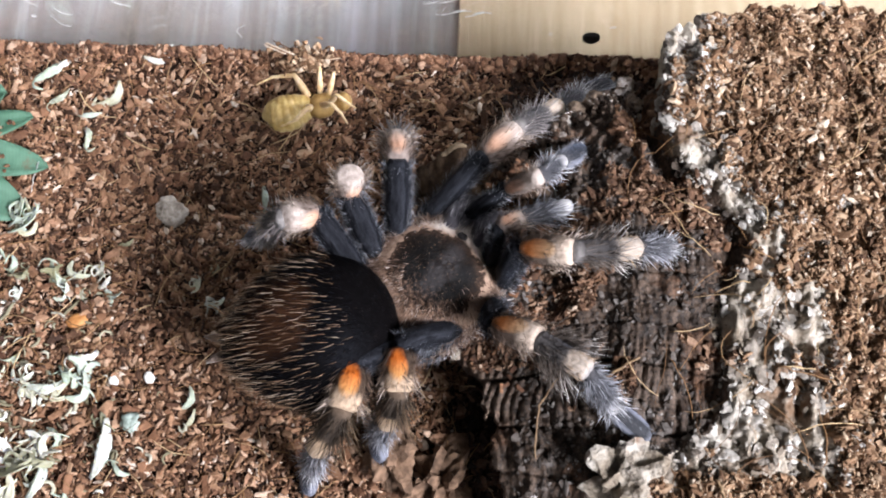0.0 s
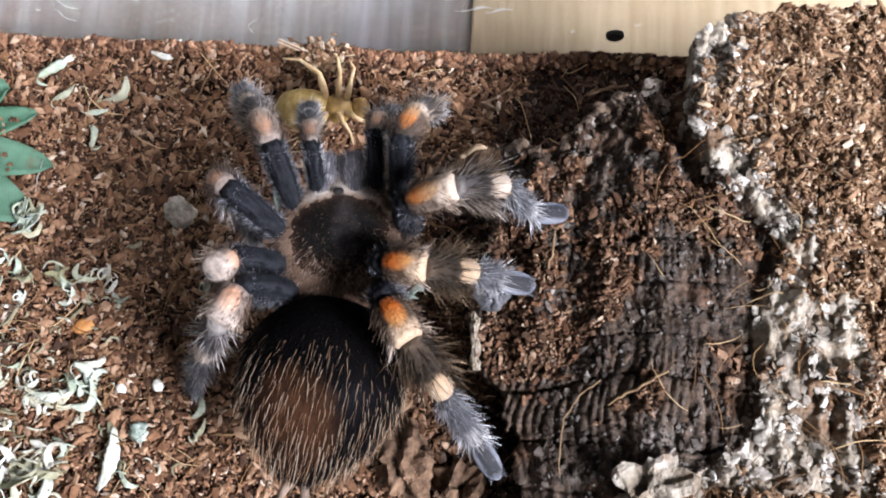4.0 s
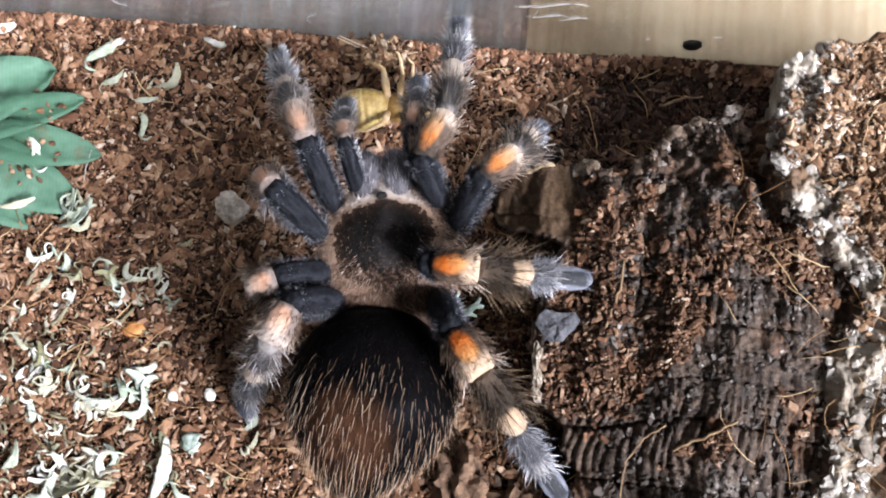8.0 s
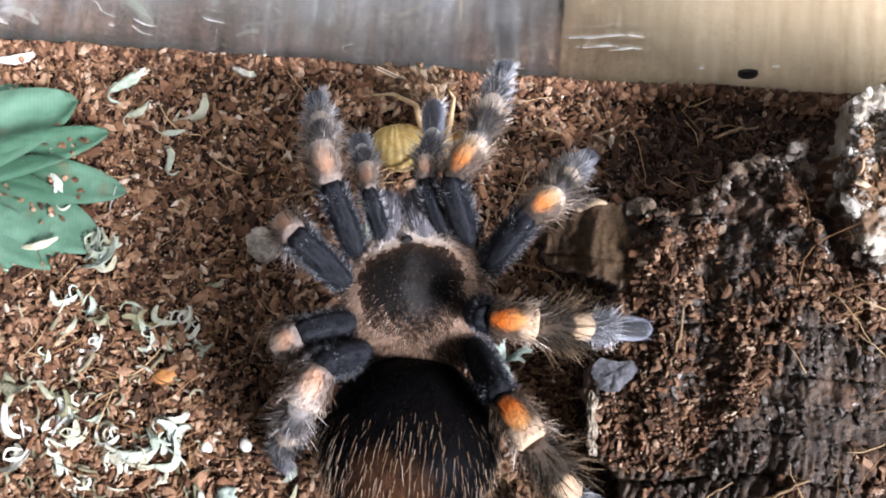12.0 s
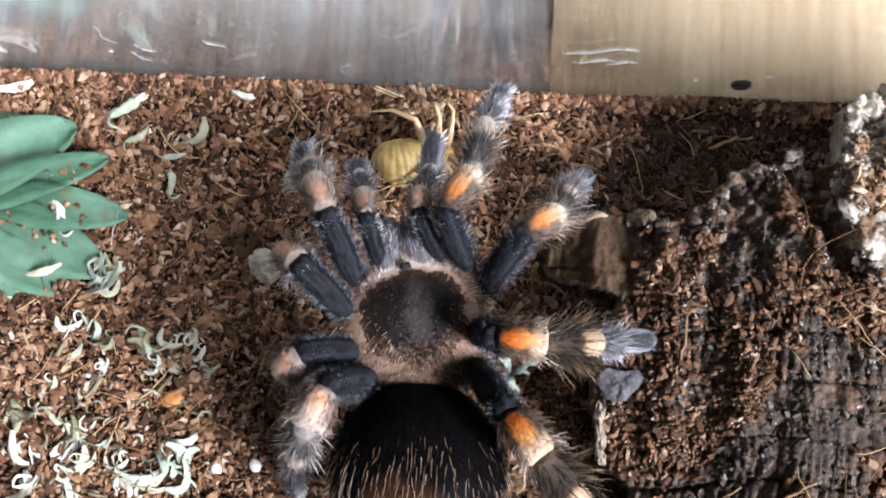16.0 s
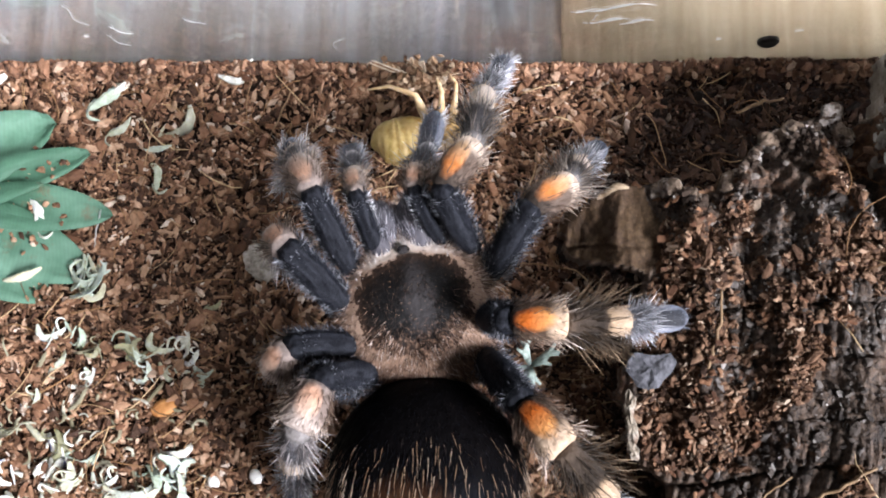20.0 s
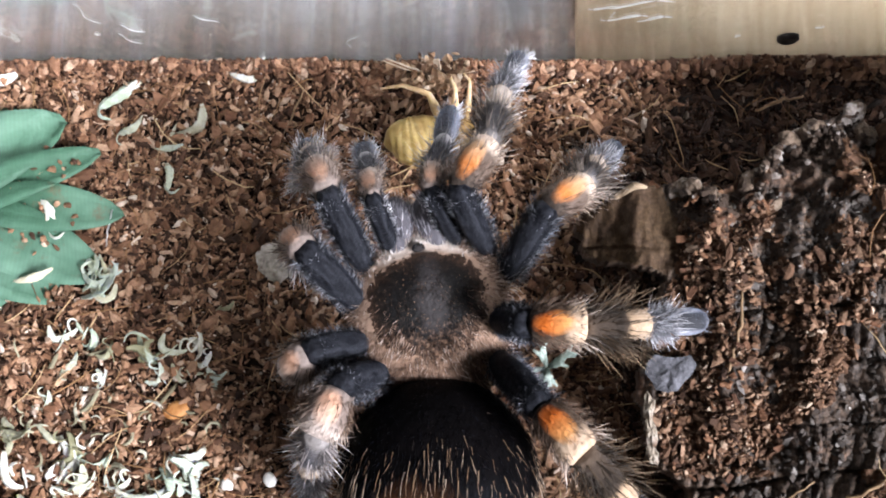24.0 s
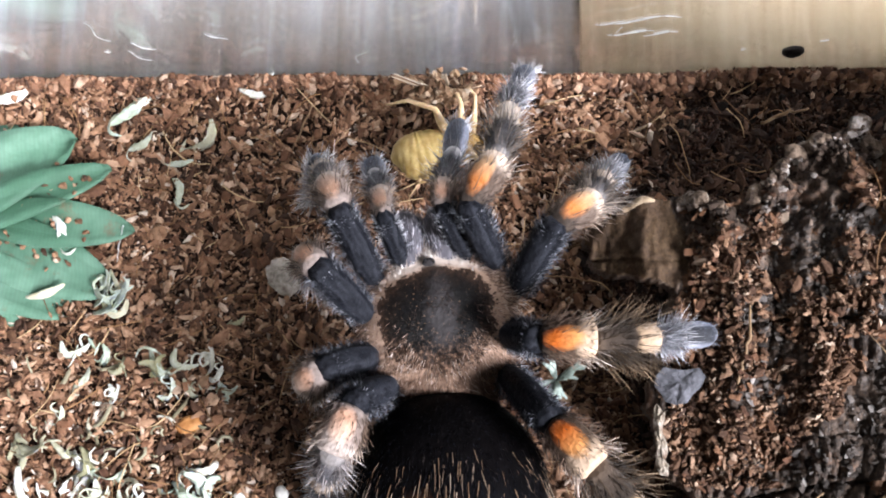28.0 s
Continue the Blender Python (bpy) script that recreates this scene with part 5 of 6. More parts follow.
def pale_curls():
    kinds = [curl_mesh(k) for k in range(8)]
    # x, y, length, heading, kind
    spots = [(-9.2, 9.9, 0.75, 60, 1), (-8.85, 9.95, 0.5, 25, 0), (-8.85, 9.3, 0.5, 40, 1), (-7.85, 9.45, 0.75, 50, 1), (-6.7, 10.35, 0.55, 20, 3), (-8.15, 8.85, 0.42, -5, 0), (-8.2, 8.3, 0.5, 110, 1), (-9.2, 6.3, 0.95, 40, 7), (-9.35, 6.5, 0.6, 70, 6), (-9.75, 5.3, 0.6, -30, 2), (-9.4, 5.15, 0.5, 100, 3), (-8.9, 5.0, 0.45, 20, 2), (-9.6, 4.8, 0.4, 60, 1), (-8.1, 5.1, 0.6, -40, 1), (-7.75, 5.05, 0.6, -60, 2), (-7.5, 4.7, 0.45, -20, 3), (-7.95, 4.6, 0.5, 30, 2), (-7.1, 4.85, 0.4, 15, 2), (-9.9, 4.1, 0.5, 20, 2), (-9.7, 3.6, 0.5, -15, 1), (-9.35, 3.3, 0.6, 50, 2), (-8.9, 3.2, 0.5, 10, 1), (-7.3, 3.3, 0.5, 25, 1), (-7.6, 2.75, 0.6, 70, 2), (-7.95, 2.6, 0.6, 15, 1), (-7.2, 2.55, 0.7, 40, 2), (-8.4, 2.7, 0.5, -30, 2), (-6.6, 1.8, 0.6, 60, 2), (-6.55, 1.2, 0.95, 70, 0), (-6.15, 0.95, 0.4, -30, 1), (-7.6, 1.5, 0.5, 80, 2), (-8.3, 1.2, 0.6, 20, 3), (-7.7, 0.95, 0.6, -50, 2), (-8.7, 0.8, 0.7, 30, 2), (-8.0, 0.55, 0.7, 100, 3), (-8.9, 1.7, 0.5, -10, 1), (-9.3, 2.2, 0.5, 60, 2), (-11.4, 10.1, 0.7, 10, 0), (-10.2, 3.0, 0.6, -40, 3), (-5.05, 2.4, 0.5, 75, 1), (-4.9, 1.9, 0.4, 50, 0), (-3.95, 7.05, 0.5, 85, 0), (-6.9, 5.9, 0.3, 30, 1), (-9.0, 0.3, 0.7, -40, 3), (-7.2, 0.2, 0.6, 35, 2), (-9.6, 1.3, 0.6, 70, 1), (-10.3, 7.45, 0.6, 115, 1), (-10.4, 6.3, 0.55, 10, 0), (-9.05, 6.15, 0.7, -30, 4), (-8.75, 1.05, 0.8, 80, 7), (-8.25, 0.85, 0.75, 10, 6), (-7.9, 1.25, 0.6, 130, 5), (-8.6, 0.35, 0.85, 55, 7), (-7.35, 2.8, 0.6, 120, 5), (-7.75, 2.45, 0.6, -35, 6), (-8.2, 2.5, 0.5, 10, 5), (-9.15, 2.75, 0.6, 20, 6), (-9.5, 3.0, 0.6, 90, 5), (-10.1, 2.2, 0.6, 40, 6), (-10.4, 3.6, 0.6, 0, 5), (-9.0, 4.5, 0.4, 50, 6), (-8.3, 4.9, 0.5, 150, 5), (-7.3, 5.1, 0.5, 80, 6), (-6.95, 4.6, 0.4, 10, 5), (-5.2, 4.9, 0.4, 70, 6), (-4.75, 4.55, 0.4, 20, 5)]
    r = random.Random(8)
    for x, y, ln, a, k in spots:
        ob = new("pale_curl", kinds[k])
        z = float(soil_at(x, y)) + (0.5 if (x, y) in ((-10.3, 7.45), (-10.4, 6.3)) else 0.09)
        ob.matrix_world = pose(x * CM, y * CM, z * CM, r.uniform(-25, 25), r.uniform(-18, 18), a) @ Matrix.Scale(ln * (1.15 if k < 2 else 1.05) * (1.12 if y < 3.4 and x < -7 else 1.0), 4)
        tagged(ob, "tightly curled pale greenish-white plant shaving" if k > 2 else "bent pale greenish-white plant shaving", "shaving", "pale shavings on the substrate")
    pieces = []
    for k in range(170):
        x, y = r.gauss(-8.6, 1.3), r.gauss(1.7, 1.5)
        if not (-12.5 < x < -4.8 and -0.5 < y < 10):
            continue
        a, ln, w, b = r.uniform(0, 6.28), r.uniform(0.15, 0.55), r.uniform(0.015, 0.045), r.uniform(-2.6, 2.6)
        z = float(soil_at(x, y)) + r.uniform(0.06, 0.15)
        pts = [(x + ln * u * math.cos(a + b * u), y + ln * u * math.sin(a + b * u), z + 0.12 * ln * math.sin(5 * u)) for u in (-0.5, -0.3, -0.1, 0.1, 0.3, 0.5)]
        pieces.append(tube(pts, [w * 0.5, w, w * 1.2, w, w, w * 0.4], 5, 0.3))
    ob = new("pale_scraps", mesh("pale_scraps", *joined(pieces), CURLS))
    tagged(ob, "tiny pale shreds of plant shaving in the substrate", "shreds", kind="stuff")


def plant():
    root = tagged(new("artificial_plant"), "dusty green fabric leaves of an artificial plant lying on substrate", "plant")
    root.matrix_world = pose(-11.8 * CM, 7.6 * CM, -0.6 * CM)
    # base x, y, tip x, y, half width, lift
    leaves = [(-12.9, 8.7, -10.95, 9.55, 0.34, 0.1), (-12.9, 7.75, -10.1, 9.35, 0.68, 0.3), (-12.2, 7.55, -9.36, 8.72, 0.38, 0.46), (-11.6, 7.7, -8.88, 7.55, 0.43, 0.4), (-12.2, 7.6, -9.2, 6.42, 0.6, 0.28), (-12.4, 7.05, -9.95, 6.0, 0.46, 0.18), (-12.4, 6.5, -10.75, 5.35, 0.38, 0.1)]
    for bx, by, tx, ty, w, lift in leaves:
        n, v, f = 14, [], []
        d = np.array([tx - bx, ty - by])
        ln = float(np.hypot(*d))
        d /= ln
        s = np.array([-d[1], d[0]])
        for face in (1, -1):
            for i in range(n + 1):
                u = i / n
                k = 1.08 * w * max(math.sin(math.pi * min(u * 0.9 + 0.09, 1.0)) ** 0.55, 0.03)
                for q in (-1, -0.5, 0, 0.5, 1):
                    p = np.array([bx + 11.8, by - 7.6]) + d * ln * u + s * k * q
                    z = lift + 0.18 * math.sin(math.pi * u) - 0.1 * u + 0.42 * abs(q) * w + 0.025 * math.sin(9 * u + 4 * q) + (0.018 if face > 0 else -0.018)
                    v.append((*p, z))
        m = 5 * (n + 1)
        for i in range(n):
            for j in range(4):
                q = [5 * i + j, 5 * i + j + 1, 5 * i + j + 6, 5 * i + j + 5]
                f += [q[::-1], [m + t for t in q]]
            f += [[5 * i, 5 * i + 5, m + 5 * i + 5, m + 5 * i][::-1], [5 * i + 4, m + 5 * i + 4, m + 5 * i + 9, 5 * i + 9][::-1]]
        part("leaf", mesh("leaf", v, f, LEAF), root)
    r = random.Random(9)
    n = 150
    c = np.array([(r.gauss(*r.choice(((1.55, 0.3), (1.2, 0.3), (0.4, 0.5)))), r.gauss(*r.choice(((0.55, 0.22), (-0.2, 0.3)))), r.uniform(0.45, 0.62)) for k in range(n)])
    sz = np.array([[r.uniform(0.03, 0.09) for j in range(3)] for k in range(n)])
    part("crumb_scatter", mesh("crumb_scatter", *grains(c, sz, 0.8), CRUMB, False), root, "brown crumbs scattered on the leaves", "stuff")
    part("stem", mesh("stem", *tube([(-0.9, 0.9, 0.05), (-0.7, 0.2, 0.12), (-0.5, -0.9, 0.05)], [0.1, 0.12, 0.09], 8), LEAF), root)


# ---- the prey ----
def prey():
    root = tagged(new("cricket"), "pale amber insect lying on its back by the pane", "insect")
    # belly: rounded rings from the hind end at -x
    pts = np.array([(-1.05 + 0.11 * i, 0.02 * math.sin(i), 0.02) for i in range(11)])
    rad = [0.05, 0.24, 0.36, 0.42, 0.45, 0.46, 0.45, 0.42, 0.38, 0.33, 0.24]
    v, f = [], []
    fine = np.linspace(0, 10, 41)
    px = np.stack([np.interp(fine, range(11), pts[:, k]) for k in range(3)], -1)
    pr = np.interp(fine, range(11), rad) * (1 - 0.05 * np.abs(np.sin(fine * math.pi / 1.25)) ** 6)
    part("belly", mesh("belly", *tube(px, pr, 20, 0.85, (0, 0, 1)), PREY), root, "ringed yellow-amber belly")
    part("thorax", mesh("thorax", *tube([(0.02, 0, 0), (0.2, 0, 0.03), (0.45, 0.02, 0.02), (0.62, 0.03, 0.0)], [0.2, 0.32, 0.3, 0.1], 16, 0.8, (0, 0, 1)), PREY_BODY), root)
    part("head", mesh("head", *blob((0.2, 0.22, 0.2), 3.0, 0.1), PREY_BODY), root).location = (0.78 * CM, 0.04 * CM, 0)
    limbs = []
    for k, (x, y, pts) in enumerate([(0.05, 0.2, [(0, 0, 0), (-0.12, 0.45, 0.35), (-0.55, 0.75, 0.25), (-0.95, 0.8, 0.15)]), (0.3, 0.2, [(0, 0, 0), (0.1, 0.4, 0.4), (0.05, 0.8, 0.3), (-0.1, 1.0, 0.3)]), (0.5, 0.15, [(0, 0, 0), (0.1, 0.35, 0.35), (0.15, 0.65, 0.2), (0.05, 0.8, 0.25)]), (0.05, -0.15, [(0, 0, 0), (-0.1, -0.35, 0.3), (-0.4, -0.45, 0.15), (-0.75, -0.42, 0.05)]), (0.3, -0.15, [(0, 0, 0), (0.15, -0.3, 0.35), (0.3, -0.5, 0.15), (0.35, -0.7, 0.0)]), (0.5, -0.12, [(0, 0, 0), (0.2, -0.2, 0.3), (0.45, -0.3, 0.1), (0.6, -0.35, 0.0)])]):
        w = 0.075 if k in (0, 3) else 0.06
        fine = np.linspace(0, 3, 13)
        p = np.stack([np.interp(fine, range(4), np.array(pts)[:, j]) for j in range(3)], -1)
        rr = np.interp(fine, [0, 0.5, 1, 1.1, 2, 2.1, 3], [w, w * 1.2, w * 0.7, w * 0.75, w * 0.5, w * 0.45, w * 0.2])
        limb = part("limb", mesh("limb", *tube(p, rr, 8), PREY_LEG), root)
        limb.location = (x * CM, y * CM, 0.18 * CM)
        limbs.append(limb)
    return root, limbs


# ---- the tarantula ----
LENGTHS = {
    "R1": (1.68, 1.04, 1.44, 1.29, 0.82),
    "R2": (1.50, 0.97, 1.03, 1.38, 0.83),
    "R3": (1.70, 0.77, 1.03, 0.98, 0.74),
    "R4": (1.97, 0.83, 1.30, 1.44, 0.78),
    "L1": (1.80, 0.87, 1.66, 1.43, 0.93),
    "L2": (1.78, 0.67, 1.01, 1.35, 0.75),
    "L3": (1.67, 0.50, 1.20, 1.55, 0.76),
    "L4": (1.88, 0.68, 1.65, 1.71, 0.71),
    "LP": (1.51, 1.24, 1.54, 1.20),
    "RP": (1.42, 0.49, 1.48, 1.67),
}
HIPS = {"RP": (0.68, 0.95), "R1": (1.12, 0.86), "R2": (1.25, 0.42), "1": (0.85, 0.88), "2": (1.05, 0.38), "3": (1.05, -0.2), "4": (0.88, -0.75), "P": (0.4, 1.12)}
NAMES = {5: ("femur", "patella", "tibia", "metatarsus", "tarsus"), 4: ("palp_femur", "palp_patella", "palp_tibia", "palp_tarsus")}


def segment(kind, ln, girth):
    """A limb segment along +x from its joint; its back is up."""
    prof = {
        "femur": ([0, 0.08, 0.3, 0.6, 0.85, 0.96, 1], [0.5, 0.72, 0.88, 1.0, 0.98, 0.86, 0.6]),
        "patella": ([0, 0.06, 0.3, 0.6, 0.85, 0.96, 1], [0.4, 0.7, 0.97, 1.04, 0.96, 0.84, 0.6]),
        "tibia": ([0, 0.06, 0.3, 0.6, 0.85, 0.96, 1], [0.8, 0.98, 1.0, 1.0, 0.98, 0.84, 0.4]),
        "metatarsus": ([0, 0.06, 0.3, 0.6, 0.85, 0.96, 1], [0.35, 0.8, 1.0, 0.92, 0.85, 0.75, 0.45]),
        "tarsus": ([0, 0.06, 0.2, 0.5, 0.75, 0.9, 0.97, 1], [0.6, 0.85, 1.0, 1.06, 0.92, 0.62, 0.36, 0.12]),
    }[kind]
    u = np.concatenate([np.linspace(0, 0.1, 4), np.linspace(0.16, 0.84, 9), np.linspace(0.9, 1.0, 5)])
    over = 0.06
    pts = np.stack([u * (ln + over), 0 * u, 0.05 * ln * np.sin(u * math.pi) if kind == "femur" else 0 * u], -1)
    return tube(pts, girth * np.interp(u, *prof), 18, 1.3 if kind == "tarsus" else 1.05 if kind == "patella" else 0.95, (0, 1, 0))


def coat(kind, ln, girth, count, long, lean, bare=0.0):
    """Bristles standing off a segment, leaning to its end; bare: the share of its end that they leave free."""
    x = rng.uniform(0.04, 0.98 - bare, count) * ln
    phi = rng.uniform(0, 2 * np.pi, count)
    flank = np.where(rng.uniform(0, 1, count) < 0.5, 0, np.pi) + rng.normal(0, 0.5, count)
    share = {"femur": 0.85, "patella": 0.92, "tibia": 0.6, "metatarsus": 0.45, "tarsus": 0.9}[kind]
    phi = np.where(rng.uniform(0, 1, count) < share, flank, phi)
    out = np.stack([0 * phi, np.cos(phi), np.sin(phi)], -1)
    roots = np.stack([x, 0 * x, 0 * x], -1) + out * girth * 0.9
    dirs = out * rng.uniform(0.35, 1.0, count)[:, None] + np.array([lean, 0, 0]) + rng.normal(0, 0.18, (count, 3))
    ln2 = long * rng.uniform(0.4, 1.25, count)
    bend = np.stack([0.25 + 0 * phi, 0 * phi, 0 * phi], -1) + rng.normal(0, 0.12, (count, 3))
    return strands(roots, dirs, ln2, np.full(count, {"femur": 0.0048, "tibia": 0.0092}.get(kind, 0.0072)) * rng.uniform(0.7, 1.3, count), bend)


def fuzz(ln, girth, count, long, lo=0.03, hi=0.98, stand=0.5):
    """A short nap combed along a segment, all round it."""
    x, phi = rng.uniform(lo, hi, count) * ln, rng.uniform(0, 2 * np.pi, count)
    out = np.stack([0 * phi, np.cos(phi), np.sin(phi)], -1)
    roots = np.stack([x, 0 * x, 0 * x], -1) + out * girth * 0.93
    dirs = out * rng.uniform(0.1, stand, count)[:, None] + np.array([0.9, 0, 0]) + rng.normal(0, 0.15, (count, 3))
    return strands(roots, dirs, long * rng.uniform(0.5, 1.3, count), np.full(count, 0.0055) * rng.uniform(0.7, 1.3, count), rng.normal(0, 0.1, (count, 3)))


def tarantula():
    root = tagged(new("tarantula"), "large black tarantula with orange knees and bristly pale-banded legs", "spider")
    # carapace: a low dome, wider behind its middle
    nu, nr, v, f = 48, 12, [], []
    for j in range(nr + 1):
        q = j / nr
        for i in range(nu):
            a = 2 * math.pi * i / nu
            sx, sy = 1.24 * (1 - 0.1 * max(math.sin(a), 0) ** 2), 1.38
            x, y = sx * q * math.cos(a), sy * q * math.sin(a)
            h = 0.4 * (1 - q ** 3.2) + 0.1 * math.exp(-((x / 0.5) ** 2 + ((y - 0.42) / 0.35) ** 2)) - 0.05 * math.exp(-((x / 0.16) ** 2 + ((y + 0.35) / 0.12) ** 2))
            h += 0.008 * math.cos(8 * a) * q * (1 - q) * 4
            v.append((x, y, h))
    for j in range(nr):
        for i in range(nu):
            f.append([j * nu + i, (j + 1) * nu + i, (j + 1) * nu + (i + 1) % nu, j * nu + (i + 1) % nu])
    m = len(v)
    v += [(x * 0.86, y * 0.86, -0.3) for x, y, z in v[nr * nu:]]
    f += [[nr * nu + i, m + i, m + (i + 1) % nu, nr * nu + (i + 1) % nu] for i in range(nu)] + [[m + i for i in range(nu)][::-1]]
    shell = part("carapace", mesh("carapace", v, f, CARAPACE), root, "black-domed carapace with a tan rim")
    n = 3600
    a, q = rng.uniform(0, 2 * np.pi, n), np.sqrt(rng.uniform(0.74, 1.05, n))
    out = np.stack([np.cos(a), np.sin(a), 0 * a], -1)
    roots = np.stack([1.24 * (1 - 0.1 * np.maximum(np.sin(a), 0) ** 2) * q * np.cos(a), 1.38 * q * np.sin(a), 0.4 * (1 - np.minimum(q, 1) ** 2.6)], -1)
    dirs = out * 0.8 + np.array([0, -0.5, 0.2]) + rng.normal(0, 0.3, (n, 3))
    part("fringe", mesh("fringe", *strands(roots, dirs, rng.uniform(0.06, 0.24, n), rng.uniform(0.003, 0.006, n), rng.normal(0, 0.15, (n, 3))), H_EDGE), shell, "fine buff fringe")
    n = 1900
    a, q = rng.uniform(0, 2 * np.pi, n), np.sqrt(rng.uniform(0.05, 0.4, n))
    roots = np.stack([1.24 * (1 - 0.1 * np.maximum(np.sin(a), 0) ** 2) * q * np.cos(a), 1.38 * q * np.sin(a), 0.42 * (1 - q ** 2.6)], -1)
    roots[:, 2] += 0.1 * np.exp(-((roots[:, 0] / 0.5) ** 2 + ((roots[:, 1] - 0.42) / 0.35) ** 2)) - 0.01
    dirs = np.stack([0.35 * np.cos(a), -0.8 + 0.3 * np.sin(a), 0.22 + 0 * a], -1) + rng.normal(0, 0.22, (n, 3))
    part("nap", mesh("nap", *strands(roots, dirs, rng.uniform(0.03, 0.1, n), rng.uniform(0.003, 0.005, n), rng.normal(0, 0.12, (n, 3))), H_NAP), shell, "short dark brown nap")
    n = 700
    a, q = rng.normal(math.pi / 2, 0.34, n), rng.uniform(0.8, 1.0, n)
    roots = np.stack([1.12 * q * np.cos(a), 1.38 * q * np.sin(a), 0.43 * (1 - q ** 2.6) + 0.01], -1)
    dirs = np.stack([0.3 * np.cos(a), 0.9 + 0 * a, 0.12 + 0 * a], -1) + rng.normal(0, 0.16, (n, 3))
    part("front_fringe", mesh("front_fringe", *strands(roots, dirs, rng.uniform(0.06, 0.18, n), rng.uniform(0.004, 0.008, n), rng.normal(0, 0.12, (n, 3))), H_PALE), shell, "whitish fringe along the front edge")
    n = 2600
    a, q = rng.uniform(math.pi, 2 * math.pi, n) + rng.normal(0, 0.25, n), np.sqrt(rng.uniform(0.15, 1.0, n))
    roots = np.stack([1.24 * q * np.cos(a), 1.38 * q * np.sin(a), 0.42 * (1 - q ** 2.6)], -1)
    dirs = np.stack([0.6 * np.cos(a), -0.7 + 0.4 * np.sin(a), 0.25 + 0 * a], -1) + rng.normal(0, 0.3, (n, 3))
    part("back_hair", mesh("back_hair", *strands(roots, dirs, rng.uniform(0.06, 0.2, n), rng.uniform(0.003, 0.006, n), rng.normal(0, 0.15, (n, 3))), H_EDGE), shell, "brown hair over the hind slope")
    part("eye_mound", mesh("eye_mound", *blob((0.1, 0.07, 0.05), 1.0, 0.1), CARAPACE), shell).location = (0, 1.06 * CM, 0.27 * CM)
    for x, y in ((-0.05, 1.1), (0.05, 1.1), (-0.08, 1.04), (0.08, 1.04)):
        part("eye", mesh("eye", *blob((0.022, 0.022, 0.018), 2.0, 0.0, 2), EYE), shell).location = (x * CM, y * CM, 0.31 * CM)
    part("underbody", mesh("underbody", *blob((0.72, 0.85, 0.35), 5.0, 0.05), COXA), root).location = (0, 0, -0.3 * CM)
    for s in (-1, 1):
        u = np.linspace(0, 1, 15)
        pts = np.stack([s * (0.3 - 0.03 * u), 0.9 + 1.08 * u, 0.0 - 0.06 * u - 0.5 * u ** 3], -1)
        jaw = part("chelicera", mesh("chelicera", *tube(pts, 0.31 * np.interp(u, [0, 0.1, 0.3, 0.5, 0.78, 0.92, 1], [0.3, 0.6, 0.96, 1.04, 0.94, 0.65, 0.25]), 18, 1.0, (1, 0, 0)), JAW), root, "grey bristly jaw")
        n = 420
        k = rng.uniform(0.32, 0.98, n)
        phi = rng.uniform(-0.5, 3.6, n)
        o = np.stack([np.cos(phi), 0 * phi, np.sin(phi)], -1)
        rt = np.stack([s * (0.3 - 0.03 * k), 0.9 + 1.08 * k, 0.0 - 0.06 * k - 0.5 * k ** 3], -1) + o * (0.3 * np.interp(k, [0, 0.5, 0.8, 1], [0.95, 1, 0.8, 0.3]))[:, None]
        part("bristles", mesh("bristles", *strands(rt, o * 0.25 + np.array([0, 0.95, 0.05]) + rng.normal(0, 0.12, (n, 3)), rng.uniform(0.1, 0.3, n), rng.uniform(0.004, 0.008, n), rng.normal(0, 0.12, (n, 3))), H_JAW), jaw)
    # abdomen, hung from the waist at its origin
    nu, nr, v, f = 40, 26, [], []
    for j in range(nr + 1):
        u = j / nr
        r = math.sin(math.pi * min(max(u, 0.0), 1.0) ** 0.86) ** 0.62 if 0 < j < nr else 0.02
        for i in range(nu):
            a = 2 * math.pi * i / nu
            v.append((1.5 * r * math.cos(a), -3.5 * u + 0.1, 0.12 + 1.25 * r * math.sin(a) + 0.15 * math.sin(math.pi * u)))
    for j in range(nr):
        for i in range(nu):
            f.append([j * nu + i, j * nu + (i + 1) % nu, (j + 1) * nu + (i + 1) % nu, (j + 1) * nu + i])
    f += [list(range(nu))[::-1], [nr * nu + i for i in range(nu)]]
    belly = part("abdomen", mesh("abdomen", wobble(v, 0.05, 0.9), f, ABDOMEN), root, "big velvety black abdomen with a brown patch")

    def skin(u, a):
        r = np.sin(np.pi * u ** 0.86) ** 0.62
        p = np.stack([1.5 * r * np.cos(a), -3.5 * u + 0.1, 0.12 + 1.25 * r * np.sin(a) + 0.15 * np.sin(np.pi * u)], -1)
        o = np.stack([np.cos(a) * 0.8, -(u - 0.45) * 1.4, np.sin(a)], -1)
        return p, o / np.linalg.norm(o, axis=1)[:, None]

    # evenly spread long bristles, shorter towards the waist
    rows, cols = 28, 30
    ju, ja = np.meshgrid(np.arange(rows), np.arange(cols), indexing="ij")
    u = 0.05 + 0.88 * ((ju.ravel() + rng.uniform(0.05, 0.95, rows * cols)) / rows)
    a = -0.4 + (math.pi + 0.8) * ((ja.ravel() + rng.uniform(0.05, 0.95, rows * cols)) / cols)
    p, o = skin(u, a)
    n = len(p)
    back = np.array([0, -1.0, 0]) - o * (o @ np.array([0, -1.0, 0]))[:, None]
    d = o * 0.28 + back + rng.normal(0, 0.1, (n, 3))
